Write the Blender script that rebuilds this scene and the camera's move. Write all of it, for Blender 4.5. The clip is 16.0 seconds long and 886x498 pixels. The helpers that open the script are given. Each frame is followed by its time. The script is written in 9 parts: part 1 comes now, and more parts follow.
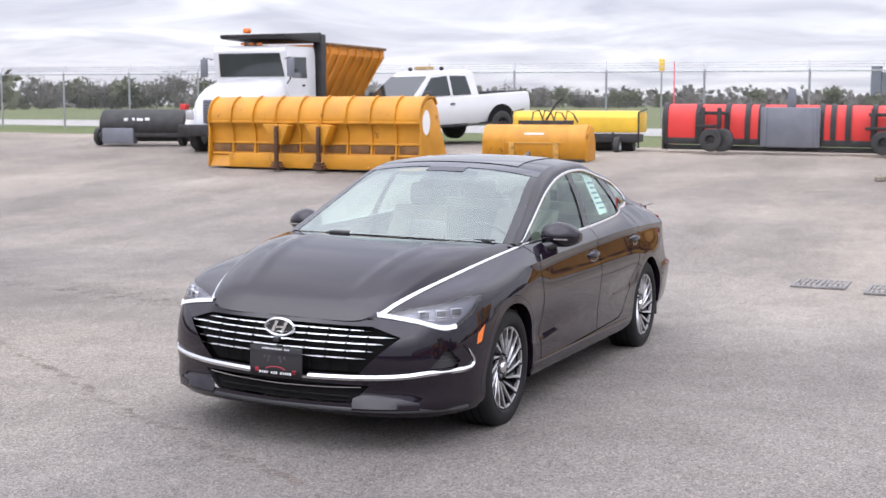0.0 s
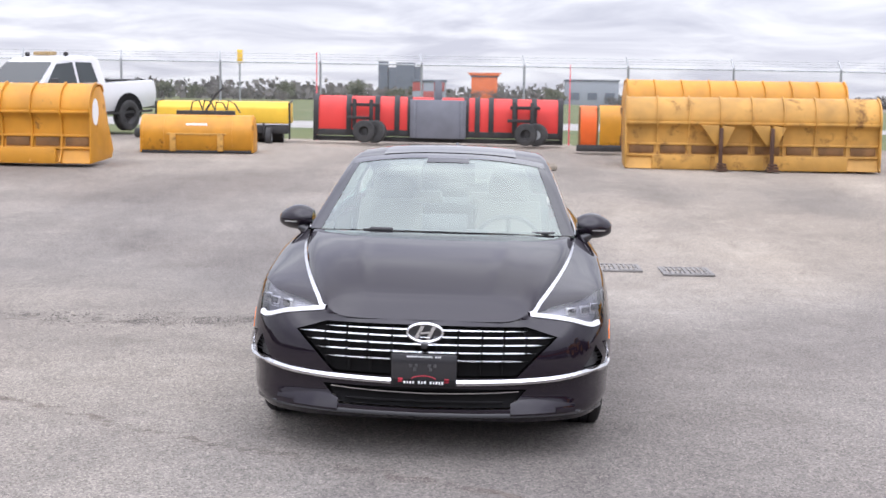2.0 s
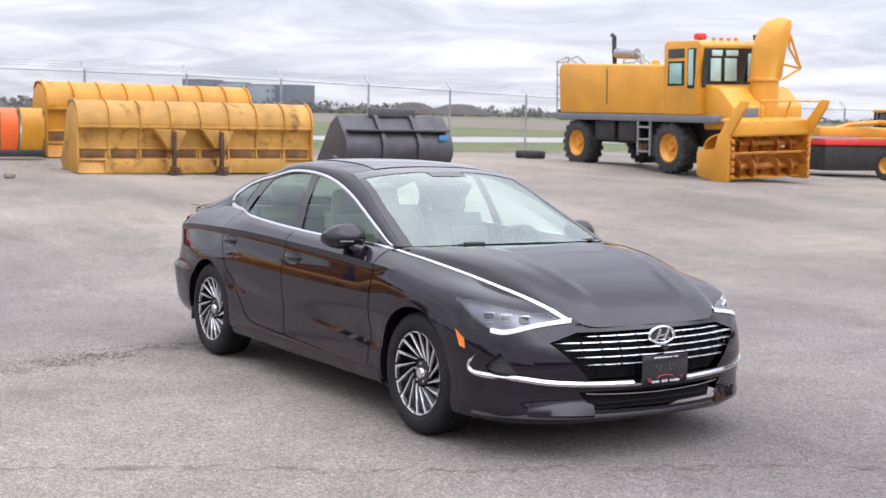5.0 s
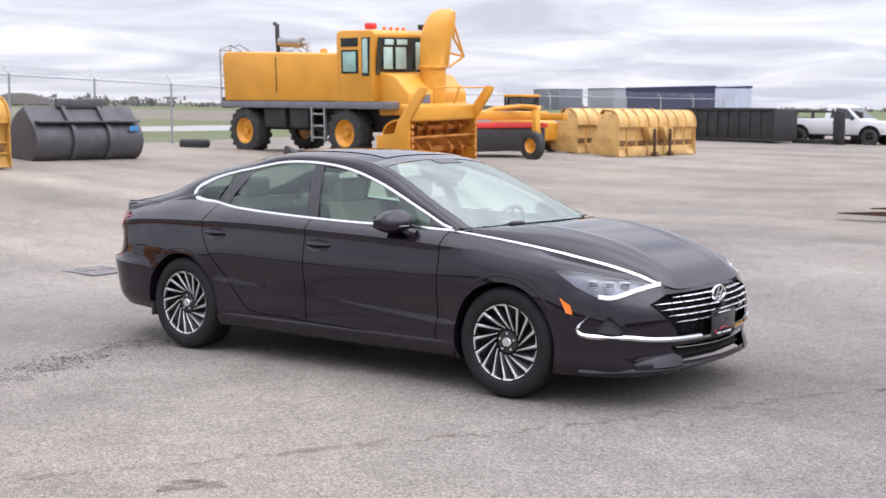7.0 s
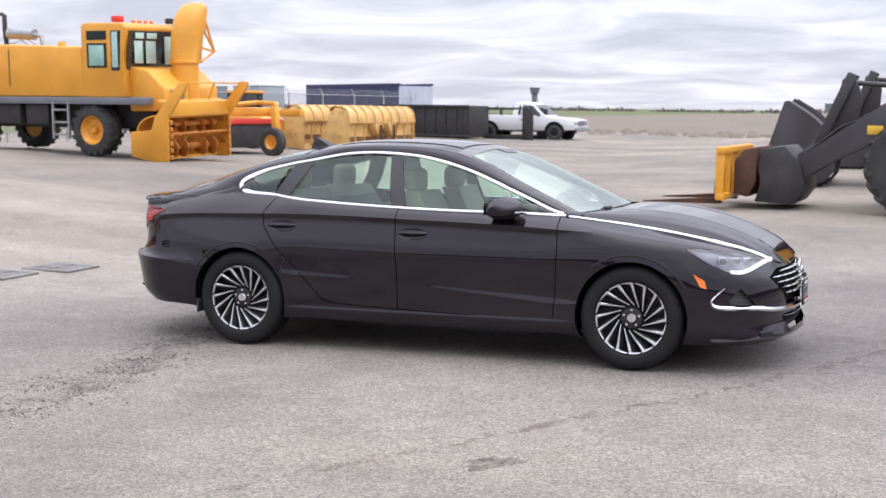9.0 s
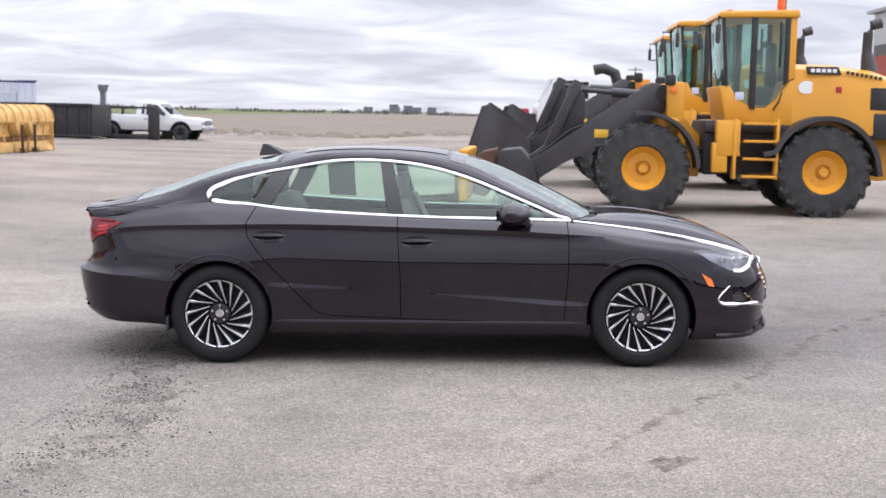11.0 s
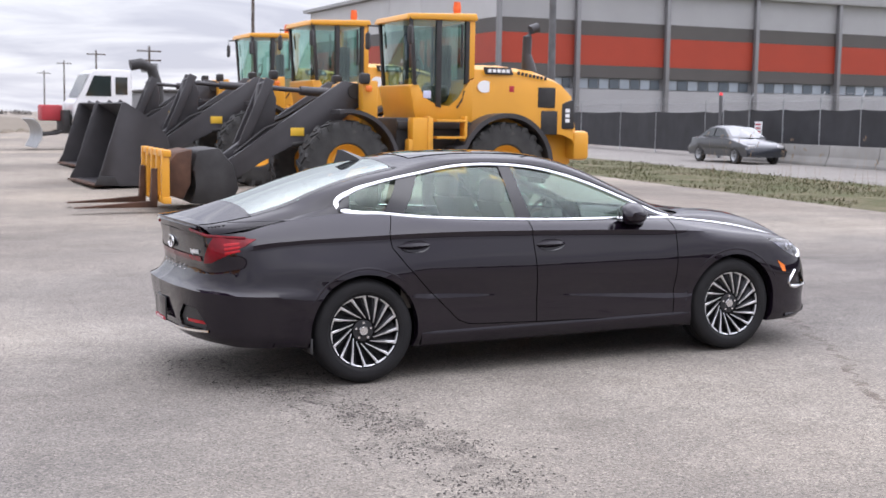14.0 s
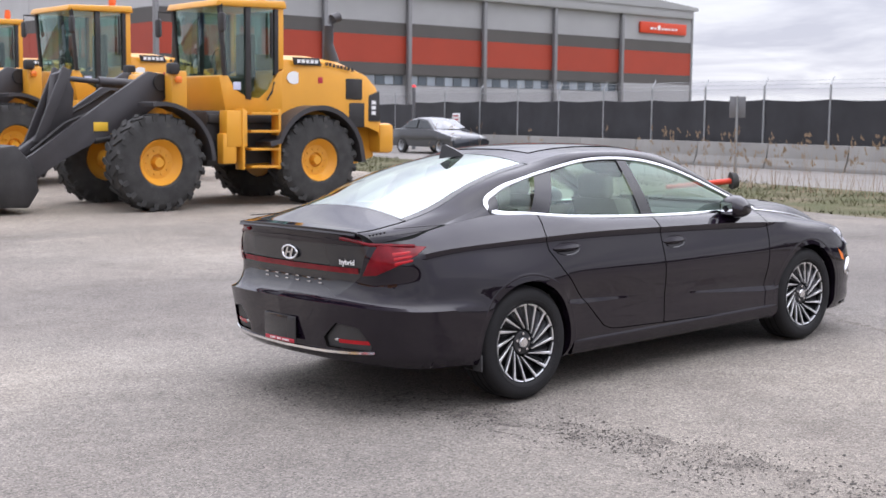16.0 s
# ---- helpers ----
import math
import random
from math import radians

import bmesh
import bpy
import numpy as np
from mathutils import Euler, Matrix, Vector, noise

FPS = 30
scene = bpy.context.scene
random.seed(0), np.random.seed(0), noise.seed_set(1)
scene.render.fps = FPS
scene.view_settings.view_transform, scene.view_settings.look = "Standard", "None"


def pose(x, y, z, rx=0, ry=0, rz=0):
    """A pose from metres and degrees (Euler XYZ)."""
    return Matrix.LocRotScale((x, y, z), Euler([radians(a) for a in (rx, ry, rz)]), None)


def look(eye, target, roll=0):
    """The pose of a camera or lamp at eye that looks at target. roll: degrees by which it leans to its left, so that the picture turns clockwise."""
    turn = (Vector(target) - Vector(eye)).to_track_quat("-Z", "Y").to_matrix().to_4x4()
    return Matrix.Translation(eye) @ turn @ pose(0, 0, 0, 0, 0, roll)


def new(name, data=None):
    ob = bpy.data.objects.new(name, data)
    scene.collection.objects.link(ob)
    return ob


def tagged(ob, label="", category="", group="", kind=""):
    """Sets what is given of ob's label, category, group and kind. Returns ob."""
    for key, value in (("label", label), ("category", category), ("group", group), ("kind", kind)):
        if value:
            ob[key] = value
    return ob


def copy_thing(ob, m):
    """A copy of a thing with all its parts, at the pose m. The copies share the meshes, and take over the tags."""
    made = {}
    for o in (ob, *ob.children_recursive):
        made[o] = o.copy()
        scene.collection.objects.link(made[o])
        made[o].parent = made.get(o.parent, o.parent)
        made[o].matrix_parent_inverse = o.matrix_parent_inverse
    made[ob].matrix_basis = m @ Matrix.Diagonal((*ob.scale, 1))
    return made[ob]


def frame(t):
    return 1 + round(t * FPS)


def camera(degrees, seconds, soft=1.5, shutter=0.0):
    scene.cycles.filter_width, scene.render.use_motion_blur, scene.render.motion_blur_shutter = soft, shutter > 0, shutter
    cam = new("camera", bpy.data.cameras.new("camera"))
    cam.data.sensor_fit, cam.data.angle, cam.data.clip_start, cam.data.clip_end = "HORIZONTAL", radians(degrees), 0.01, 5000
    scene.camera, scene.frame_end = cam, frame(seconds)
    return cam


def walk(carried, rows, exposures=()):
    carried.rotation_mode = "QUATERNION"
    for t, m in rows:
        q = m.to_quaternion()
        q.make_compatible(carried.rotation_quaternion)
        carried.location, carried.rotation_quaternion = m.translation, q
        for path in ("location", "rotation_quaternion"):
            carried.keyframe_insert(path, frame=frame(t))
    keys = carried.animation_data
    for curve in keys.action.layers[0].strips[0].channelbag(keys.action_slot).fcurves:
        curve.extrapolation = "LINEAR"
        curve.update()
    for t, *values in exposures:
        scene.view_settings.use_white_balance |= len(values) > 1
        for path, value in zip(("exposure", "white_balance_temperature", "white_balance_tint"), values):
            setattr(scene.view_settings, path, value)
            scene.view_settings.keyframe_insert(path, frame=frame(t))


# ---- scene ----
cam = camera(38.42, 16.0)
PATH = [
    (0, (7.927, 3.461, 1.777), (6.117, 2.641, 1.551), -0.01),
    (0.5, (8.158, 2.755, 1.806), (6.294, 2.066, 1.581), 0.11),
    (1, (8.323, 2.015, 1.767), (6.409, 1.483, 1.541), 0.35),
    (1.5, (8.403, 1.210, 1.778), (6.441, 0.893, 1.549), 0.64),
    (2, (8.331, 0.369, 1.744), (6.347, 0.276, 1.509), 0.72),
    (2.5, (8.245, -0.468, 1.738), (6.265, -0.311, 1.502), 0.91),
    (3, (8.078, -1.293, 1.727), (6.125, -0.933, 1.491), 0.86),
    (3.5, (7.835, -2.092, 1.698), (5.927, -1.541, 1.461), 0.76),
    (3.7, (7.720, -2.422, 1.697), (5.836, -1.791, 1.465), 1.19),
    (5.8, (6.744, -5.646, 1.790), (5.237, -4.349, 1.569), 0.80),
    (6, (6.589, -5.892, 1.779), (5.122, -4.550, 1.557), 0.85),
    (6.5, (6.148, -6.495, 1.759), (4.832, -5.005, 1.534), 0.77),
    (7, (5.648, -7.050, 1.742), (4.442, -5.471, 1.517), 0.53),
    (7.5, (5.103, -7.527, 1.722), (3.990, -5.881, 1.498), 0.45),
    (8, (4.475, -7.991, 1.671), (3.455, -6.285, 1.448), 0.39),
    (8.5, (3.881, -8.427, 1.686), (3.037, -6.627, 1.464), 0.68),
    (9, (3.190, -8.774, 1.668), (2.470, -6.921, 1.445), 0.63),
    (9.5, (2.543, -9.073, 1.693), (1.959, -7.173, 1.473), 0.63),
    (10, (1.851, -9.256, 1.695), (1.498, -7.299, 1.475), 0.86),
    (10.2, (1.574, -9.296, 1.670), (1.282, -7.329, 1.453), 1.00),
    (12.3, (-1.662, -9.355, 1.693), (-1.343, -7.392, 1.485), 0.85),
    (12.5, (-1.957, -9.257, 1.682), (-1.576, -7.305, 1.473), 0.83),
    (13, (-2.733, -9.017, 1.674), (-2.197, -7.101, 1.465), 0.89),
    (13.5, (-3.501, -8.716, 1.651), (-2.805, -6.853, 1.442), 0.96),
    (14, (-4.256, -8.393, 1.654), (-3.441, -6.578, 1.448), 0.89),
    (14.5, (-4.944, -8.009, 1.649), (-4.025, -6.245, 1.444), 0.78),
    (15, (-5.606, -7.520, 1.667), (-4.551, -5.833, 1.462), 0.62),
    (15.5, (-6.166, -6.887, 1.645), (-4.955, -5.309, 1.437), 0.76),
    (16, (-6.584, -6.098, 1.608), (-5.281, -4.595, 1.398), 0.57),
]
walk(cam, [(t, look(eye, target, roll)) for t, eye, target, roll in PATH],
     exposures=[(0.0, -0.04, 6120, 13), (16.0, -0.06, 6180, 13)])

# ---- world, sun and exposure ----
cam.data.dof.use_dof = True
cam.data.dof.focus_distance = 7.4
cam.data.dof.aperture_fstop = 5.2
scene.view_settings.exposure = 0.0

world = bpy.data.worlds.new("overcast_sky")
scene.world = world
world.use_nodes = True
wt = world.node_tree
for nd in list(wt.nodes):
    wt.nodes.remove(nd)


def wn(kind, **kw):
    nd = wt.nodes.new(kind)
    for k, v in kw.items():
        if k == "op":
            nd.operation = v
        elif k.startswith("i") and k[1:].isdigit():
            nd.inputs[int(k[1:])].default_value = v
    return nd


def wl(a, ao, b, bi):
    wt.links.new(a.outputs[ao], b.inputs[bi])


sky = wn("ShaderNodeTexSky")
sky.sky_type = "NISHITA"
sky.sun_disc = False
sky.sun_elevation = radians(52)
sky.sun_rotation = radians(200)
tc = wn("ShaderNodeTexCoord")
sep = wn("ShaderNodeSeparateXYZ")
wl(tc, "Generated", sep, 0)
up = wn("ShaderNodeMath", op="MAXIMUM", i1=0.0)
wl(sep, 2, up, 0)
lift = wn("ShaderNodeMath", op="ADD", i1=0.10)
wl(up, 0, lift, 0)
px = wn("ShaderNodeMath", op="DIVIDE")
py = wn("ShaderNodeMath", op="DIVIDE")
wl(sep, 0, px, 0), wl(lift, 0, px, 1), wl(sep, 1, py, 0), wl(lift, 0, py, 1)
comb = wn("ShaderNodeCombineXYZ")
wl(px, 0, comb, 0), wl(py, 0, comb, 1)
no1 = wn("ShaderNodeTexNoise")
no1.inputs["Scale"].default_value = 1.1
no1.inputs["Detail"].default_value = 7
no1.inputs["Roughness"].default_value = 0.55
no1.inputs["Distortion"].default_value = 0.6
wl(comb, 0, no1, "Vector")
cr = wn("ShaderNodeValToRGB")
cr.color_ramp.elements[0].position, cr.color_ramp.elements[0].color = 0.36, (0.77, 0.765, 0.845, 1)
cr.color_ramp.elements[1].position, cr.color_ramp.elements[1].color = 0.62, (1.18, 1.17, 1.185, 1)
mid = cr.color_ramp.elements.new(0.49)
mid.color = (0.955, 0.945, 1.0, 1)
wl(no1, "Fac", cr, 0)
sk = wn("ShaderNodeMix")
sk.data_type = "RGBA"
sk.inputs[0].default_value = 0.88
skm = wn("ShaderNodeVectorMath", op="SCALE")
skm.inputs[3].default_value = 0.10
wl(sky, 0, skm, 0)
wl(skm, 0, sk, 6), wl(cr, 0, sk, 7)
# the cloud is brightest, with no edge, towards the hidden sun
towards = wn("ShaderNodeVectorMath", op="DOT_PRODUCT", i1=(0.42, 0.08, 0.904))
wl(tc, "Generated", towards, 0)
zen = wn("ShaderNodeMapRange")
zen.interpolation_type = "SMOOTHSTEP"
for k, v in ((1, 0.50), (2, 0.97), (3, 1.0), (4, 2.1)):
    zen.inputs[k].default_value = v
wl(towards, "Value", zen, 0)
# and brighter overhead than at the horizon
over = wn("ShaderNodeMapRange")
over.interpolation_type = "SMOOTHSTEP"
for k, v in ((1, 0.14), (2, 0.62), (3, 1.0), (4, 2.0)):
    over.inputs[k].default_value = v
wl(sep, 2, over, 0)
both_k = wn("ShaderNodeMath", op="MULTIPLY")
wl(zen, 0, both_k, 0), wl(over, 0, both_k, 1)
zs = wn("ShaderNodeVectorMath", op="SCALE")
wl(sk, 2, zs, 0), wl(both_k, 0, zs, 3)
bg = wn("ShaderNodeBackground")
bg.inputs[1].default_value = 0.98
wl(zs, 0, bg, 0)
wout = wn("ShaderNodeOutputWorld")
wl(bg, 0, wout, 0)

sun_data = bpy.data.lights.new("sun", "SUN")
sun_data.energy = 0.6
sun_data.angle = radians(90)
sun_data.color = (1.0, 0.97, 0.93)
sun = new("sun", sun_data)
sun.matrix_world = look((0, 0, 30), (-15, -3, 0))

# ---- materials ----
def mat(name, color, rough=0.5, metal=0.0, vary=0.12, scale=3.0, bump=0.0, bscale=40.0, coat=0.0, spec=0.5,
        rust=0.0, rust_scale=2.5, rust_color=(0.10, 0.042, 0.018), grime=0.0):
    m = bpy.data.materials.new(name)
    m.use_nodes = True
    t = m.node_tree
    b = t.nodes["Principled BSDF"]
    b.inputs["Roughness"].default_value = rough
    b.inputs["Metallic"].default_value = metal
    b.inputs["Coat Weight"].default_value = coat
    b.inputs["Coat Roughness"].default_value = 0.03
    b.inputs["Specular IOR Level"].default_value = spec
    tcn = t.nodes.new("ShaderNodeTexCoord")
    n1 = t.nodes.new("ShaderNodeTexNoise")
    n1.inputs["Scale"].default_value, n1.inputs["Detail"].default_value = scale, 6
    t.links.new(tcn.outputs["Object"], n1.inputs["Vector"])
    r = t.nodes.new("ShaderNodeValToRGB")
    c = Vector(color[:3])
    r.color_ramp.elements[0].position, r.color_ramp.elements[1].position = 0.3, 0.72
    r.color_ramp.elements[0].color = (*(c * (1 - vary)), 1)
    r.color_ramp.elements[1].color = (*[min(1, v * (1 + vary)) for v in c], 1)
    t.links.new(n1.outputs["Fac"], r.inputs[0])
    out = r.outputs[0]
    if rust > 0 or grime > 0:
        n2 = t.nodes.new("ShaderNodeTexNoise")
        n2.inputs["Scale"].default_value, n2.inputs["Detail"].default_value, n2.inputs["Roughness"].default_value = rust_scale, 9, 0.68
        t.links.new(tcn.outputs["Object"], n2.inputs["Vector"])
        r2 = t.nodes.new("ShaderNodeValToRGB")
        lo = 0.70 - 0.22 * max(rust, grime)
        r2.color_ramp.elements[0].position, r2.color_ramp.elements[1].position = lo, lo + 0.10
        t.links.new(n2.outputs["Fac"], r2.inputs[0])
        mx = t.nodes.new("ShaderNodeMix")
        mx.data_type = "RGBA"
        k = t.nodes.new("ShaderNodeMath")
        k.operation = "MULTIPLY"
        k.inputs[1].default_value = 0.9 if rust > 0 else 0.55
        t.links.new(r2.outputs[0], k.inputs[0])
        t.links.new(k.outputs[0], mx.inputs[0])
        t.links.new(out, mx.inputs[6])
        mx.inputs[7].default_value = (*rust_color, 1)
        out = mx.outputs[2]
        mr = t.nodes.new("ShaderNodeMapRange")
        mr.inputs[3].default_value, mr.inputs[4].default_value = rough, 0.85
        t.links.new(r2.outputs[0], mr.inputs[0])
        t.links.new(mr.outputs[0], b.inputs["Roughness"])
    t.links.new(out, b.inputs["Base Color"])
    if bump > 0:
        n3 = t.nodes.new("ShaderNodeTexNoise")
        n3.inputs["Scale"].default_value, n3.inputs["Detail"].default_value = bscale, 4
        t.links.new(tcn.outputs["Object"], n3.inputs["Vector"])
        bp = t.nodes.new("ShaderNodeBump")
        bp.inputs["Strength"].default_value, bp.inputs["Distance"].default_value = bump, 0.01
        t.links.new(n3.outputs["Fac"], bp.inputs["Height"])
        t.links.new(bp.outputs[0], b.inputs["Normal"])
    return m


def glass(name, tint, gloss=0.05, sheen=(1, 1, 1)):
    m = bpy.data.materials.new(name)
    m.use_nodes = True
    t = m.node_tree
    t.nodes.remove(t.nodes["Principled BSDF"])
    tr = t.nodes.new("ShaderNodeBsdfTransparent")
    tr.inputs[0].default_value = (*tint, 1)
    gl = t.nodes.new("ShaderNodeBsdfGlossy")
    gl.inputs["Roughness"].default_value = 0.02
    gl.inputs["Color"].default_value = (*sheen, 1)
    lw = t.nodes.new("ShaderNodeLayerWeight")
    lw.inputs[0].default_value = 0.5
    pw = t.nodes.new("ShaderNodeMath")
    pw.operation = "POWER"
    pw.inputs[1].default_value = 4.5
    t.links.new(lw.outputs["Facing"], pw.inputs[0])
    ad = t.nodes.new("ShaderNodeMapRange")
    ad.inputs[3].default_value, ad.inputs[4].default_value = 0.05 + gloss, 1.0
    t.links.new(pw.outputs[0], ad.inputs[0])
    mx = t.nodes.new("ShaderNodeMixShader")
    t.links.new(ad.outputs[0], mx.inputs[0])
    t.links.new(tr.outputs[0], mx.inputs[1])
    t.links.new(gl.outputs[0], mx.inputs[2])
    t.links.new(mx.outputs[0], t.nodes["Material Output"].inputs[0])
    return m


def glow(name, color, strength):
    m = mat(name, color, 0.3)
    b = m.node_tree.nodes["Principled BSDF"]
    b.inputs["Emission Color"].default_value = (*color, 1)
    b.inputs["Emission Strength"].default_value = strength
    return m


CARPAINT = mat("black_metallic_paint", (0.0088, 0.0056, 0.0104), 0.035, 0.0, 0.10, 1.2, spec=0.5)
CARPAINT.node_tree.nodes["Principled BSDF"].inputs["IOR"].default_value = 1.52
CHROME = mat("chrome", (0.80, 0.80, 0.81), 0.10, 1.0, 0.03, 2)
SATIN = mat("satin_silver", (0.72, 0.72, 0.73), 0.22, 1.0, 0.05, 3)
GLOSSBLACK = mat("gloss_black_plastic", (0.026, 0.025, 0.027), 0.12, 0, 0.1, 3, spec=0.6)
PLASTIC = mat("black_textured_plastic", (0.042, 0.041, 0.042), 0.55, 0, 0.15, 8, bump=0.15, bscale=300)
DARK = mat("dark_void", (0.011, 0.0105, 0.011), 0.85, 0, 0.1, 5, spec=0.2)
GAP = mat("panel_gap", (0.0015, 0.0014, 0.0015), 0.9, 0, 0.1, 5, spec=0.0)
TYRE = mat("tyre_rubber", (0.0145, 0.014, 0.015), 0.66, 0, 0.25, 6, bump=0.2, bscale=90, spec=0.25)
TYREOLD = mat("dusty_tyre_rubber", (0.04, 0.039, 0.038), 0.85, 0, 0.35, 5, bump=0.4, bscale=40, grime=0.5, rust_scale=4, rust_color=(0.12, 0.105, 0.09))
RIMDARK = mat("dark_grey_wheel_paint", (0.035, 0.035, 0.038), 0.35, 0.5, 0.1, 5)
RIMCUT = mat("machined_alloy", (0.74, 0.74, 0.75), 0.36, 1.0, 0.08, 30)
CARGLASS = glass("green_tinted_glass", (0.84, 0.94, 0.88), 0.22, (0.92, 1.0, 0.95))
REARGLASS = glass("green_tinted_rear_glass", (0.72, 0.84, 0.77), 0.36, (0.93, 1.0, 0.96))
SIDEGLASS = glass("side_glass", (0.74, 0.92, 0.82), 0.03, (0.9, 1.0, 0.95))
PRIVACY = mat("dark_roof_glass", (0.010, 0.010, 0.012), 0.06, 0, 0.05, 2, coat=0.6)
LENS = glass("clear_lamp_lens", (0.86, 0.86, 0.90), 0.03)
REDLENS = mat("red_lamp_lens", (0.17, 0.004, 0.010), 0.08, 0, 0.3, 18, spec=0.28)
REDBRIGHT = mat("bright_red_reflector", (0.40, 0.008, 0.014), 0.12, 0, 0.1, 12, spec=0.4)
AMBER = mat("amber_lens", (0.85, 0.20, 0.02), 0.15, 0, 0.1, 9, coat=0.5)
BEIGE = mat("beige_leather", (0.21, 0.185, 0.155), 0.55, 0, 0.1, 6, bump=0.1, bscale=80)
DASH = mat("dark_grey_dashboard", (0.032, 0.030, 0.030), 0.6, 0, 0.1, 8)
PAPER = mat("white_paper", (0.75, 0.77, 0.76), 0.7, 0, 0.06, 5)
INK = mat("print_ink", (0.10, 0.16, 0.30), 0.7, 0, 0.1, 5)
WHITEINK = mat("white_print", (0.80, 0.80, 0.80), 0.5, 0, 0.03, 5)
REDINK = mat("red_print", (0.42, 0.02, 0.04), 0.5, 0, 0.1, 5)

PLOWYEL = mat("worn_yellow_paint", (0.53, 0.235, 0.014), 0.48, 0, 0.16, 2.2, bump=0.1, rust=0.38, rust_scale=3.0)
PLOWOLD = mat("faded_yellow_paint", (0.45, 0.238, 0.045), 0.6, 0, 0.28, 2.0, bump=0.15, rust=0.62, rust_scale=2.2, rust_color=(0.13, 0.06, 0.02))
PLOWPALE = mat("pale_scratched_yellow_paint", (0.58, 0.36, 0.125), 0.55, 0, 0.25, 2.5, bump=0.1, rust=0.45, rust_scale=2.6, rust_color=(0.30, 0.15, 0.05))
RIBRUST = mat("rusty_rib", (0.17, 0.085, 0.03), 0.8, 0, 0.35, 4, bump=0.3)
LEMON = mat("lemon_yellow_paint", (0.74, 0.46, 0.035), 0.5, 0, 0.1, 2, rust=0.15)
BLOWYEL = mat("orange_yellow_paint", (0.68, 0.31, 0.03), 0.45, 0, 0.10, 1.4, bump=0.05, rust=0.12, rust_scale=3)
AUGER = mat("rusty_orange_steel", (0.50, 0.19, 0.03), 0.6, 0.1, 0.3, 4, rust=0.6, rust_scale=4)
LOADYEL = mat("loader_yellow_paint", (0.70, 0.325, 0.026), 0.38, 0, 0.06, 1.5, coat=0.15, grime=0.18, rust_scale=2.5, rust_color=(0.40, 0.25, 0.08))
LOADGREY = mat("loader_dark_grey_paint", (0.046, 0.043, 0.046), 0.5, 0.1, 0.18, 2.5, bump=0.05, grime=0.35, rust_scale=3, rust_color=(0.075, 0.07, 0.065))
BUCKET = mat("worn_dark_bucket_steel", (0.085, 0.082, 0.088), 0.55, 0.3, 0.25, 2.5, bump=0.15, rust=0.25, rust_scale=2.2)
STEELDK = mat("dark_greasy_steel", (0.034, 0.032, 0.032), 0.6, 0.2, 0.3, 4, bump=0.2)
GREYSTEEL = mat("grey_painted_steel", (0.17, 0.175, 0.20), 0.5, 0.2, 0.12, 2.5, rust=0.15)
GALV = mat("galvanised_steel", (0.36, 0.37, 0.38), 0.45, 0.7, 0.15, 5)
REDPOLY = mat("red_poly_moldboard", (0.62, 0.040, 0.032), 0.5, 0, 0.14, 1.5, grime=0.2, rust_scale=3, rust_color=(0.45, 0.16, 0.13))
ORANGEP = mat("orange_poly", (0.75, 0.13, 0.02), 0.5, 0, 0.1, 2)
WHITEP = mat("white_vehicle_paint", (0.70, 0.70, 0.705), 0.3, 0, 0.04, 1.5, coat=0.5, grime=0.12, rust_scale=3, rust_color=(0.42, 0.40, 0.36))
WINDARK = mat("dark_window_glass", (0.025, 0.032, 0.032), 0.06, 0, 0.2, 1.2, coat=0.3)
CABGLASS = glass("green_cab_glass", (0.50, 0.68, 0.62), 0.07, (0.85, 1.0, 0.97))
BLUECONT = mat("navy_blue_container_steel", (0.035, 0.038, 0.10), 0.55, 0, 0.15, 0.8, rust=0.1)
PALECONT = mat("pale_grey_container_steel", (0.42, 0.45, 0.52), 0.55, 0, 0.1, 0.8)
RUSTPLATE = mat("rusty_steel_plate", (0.085, 0.042, 0.026), 0.75, 0.2, 0.45, 3.5, bump=0.25)
CONCRETE = mat("weathered_concrete", (0.27, 0.262, 0.248), 0.85, 0, 0.16, 0.8, bump=0.2, bscale=12, grime=0.35, rust_scale=0.7, rust_color=(0.25, 0.24, 0.225))
SCREEN = mat("black_windscreen_mesh", (0.030, 0.030, 0.034), 0.75, 0, 0.25, 1.2, bump=0.2, bscale=4)
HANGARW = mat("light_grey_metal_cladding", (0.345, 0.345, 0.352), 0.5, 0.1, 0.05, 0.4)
# same cladding on the side wall, its brighter lighting put into a paler colour
HANGARLIT = mat("lit_grey_side_cladding", (0.50, 0.50, 0.505), 0.5, 0.1, 0.05, 0.4)
HANGARB = mat("brown_grey_metal_cladding", (0.085, 0.078, 0.074), 0.5, 0.1, 0.06, 0.4)
HANGARR = mat("red_orange_metal_cladding", (0.35, 0.042, 0.018), 0.5, 0.05, 0.06, 0.4)
HANGARG = mat("grey_mullion", (0.21, 0.21, 0.215), 0.5, 0.2, 0.05, 1)
POLEGREY = mat("weathered_grey_pole", (0.13, 0.13, 0.135), 0.8, 0.1, 0.2, 3)
POLEWOOD = mat("weathered_wood_pole", (0.11, 0.09, 0.075), 0.9, 0, 0.3, 4, bump=0.3)
PINKMARK = mat("pink_marker_rod", (0.75, 0.12, 0.14), 0.6, 0, 0.1, 3)
REDCONE = mat("red_orange_plastic", (0.72, 0.06, 0.025), 0.45, 0, 0.1, 4)
CARDARK = mat("dark_grey_blue_car_paint", (0.03, 0.033, 0.04), 0.3, 0.4, 0.05, 1, coat=1)
STONE = mat("grey_stone", (0.22, 0.19, 0.15), 0.9, 0, 0.3, 12, bump=0.5, bscale=20)
FARBLDG = mat("hazy_grey_building", (0.145, 0.158, 0.185), 0.9, 0, 0.1, 0.02)
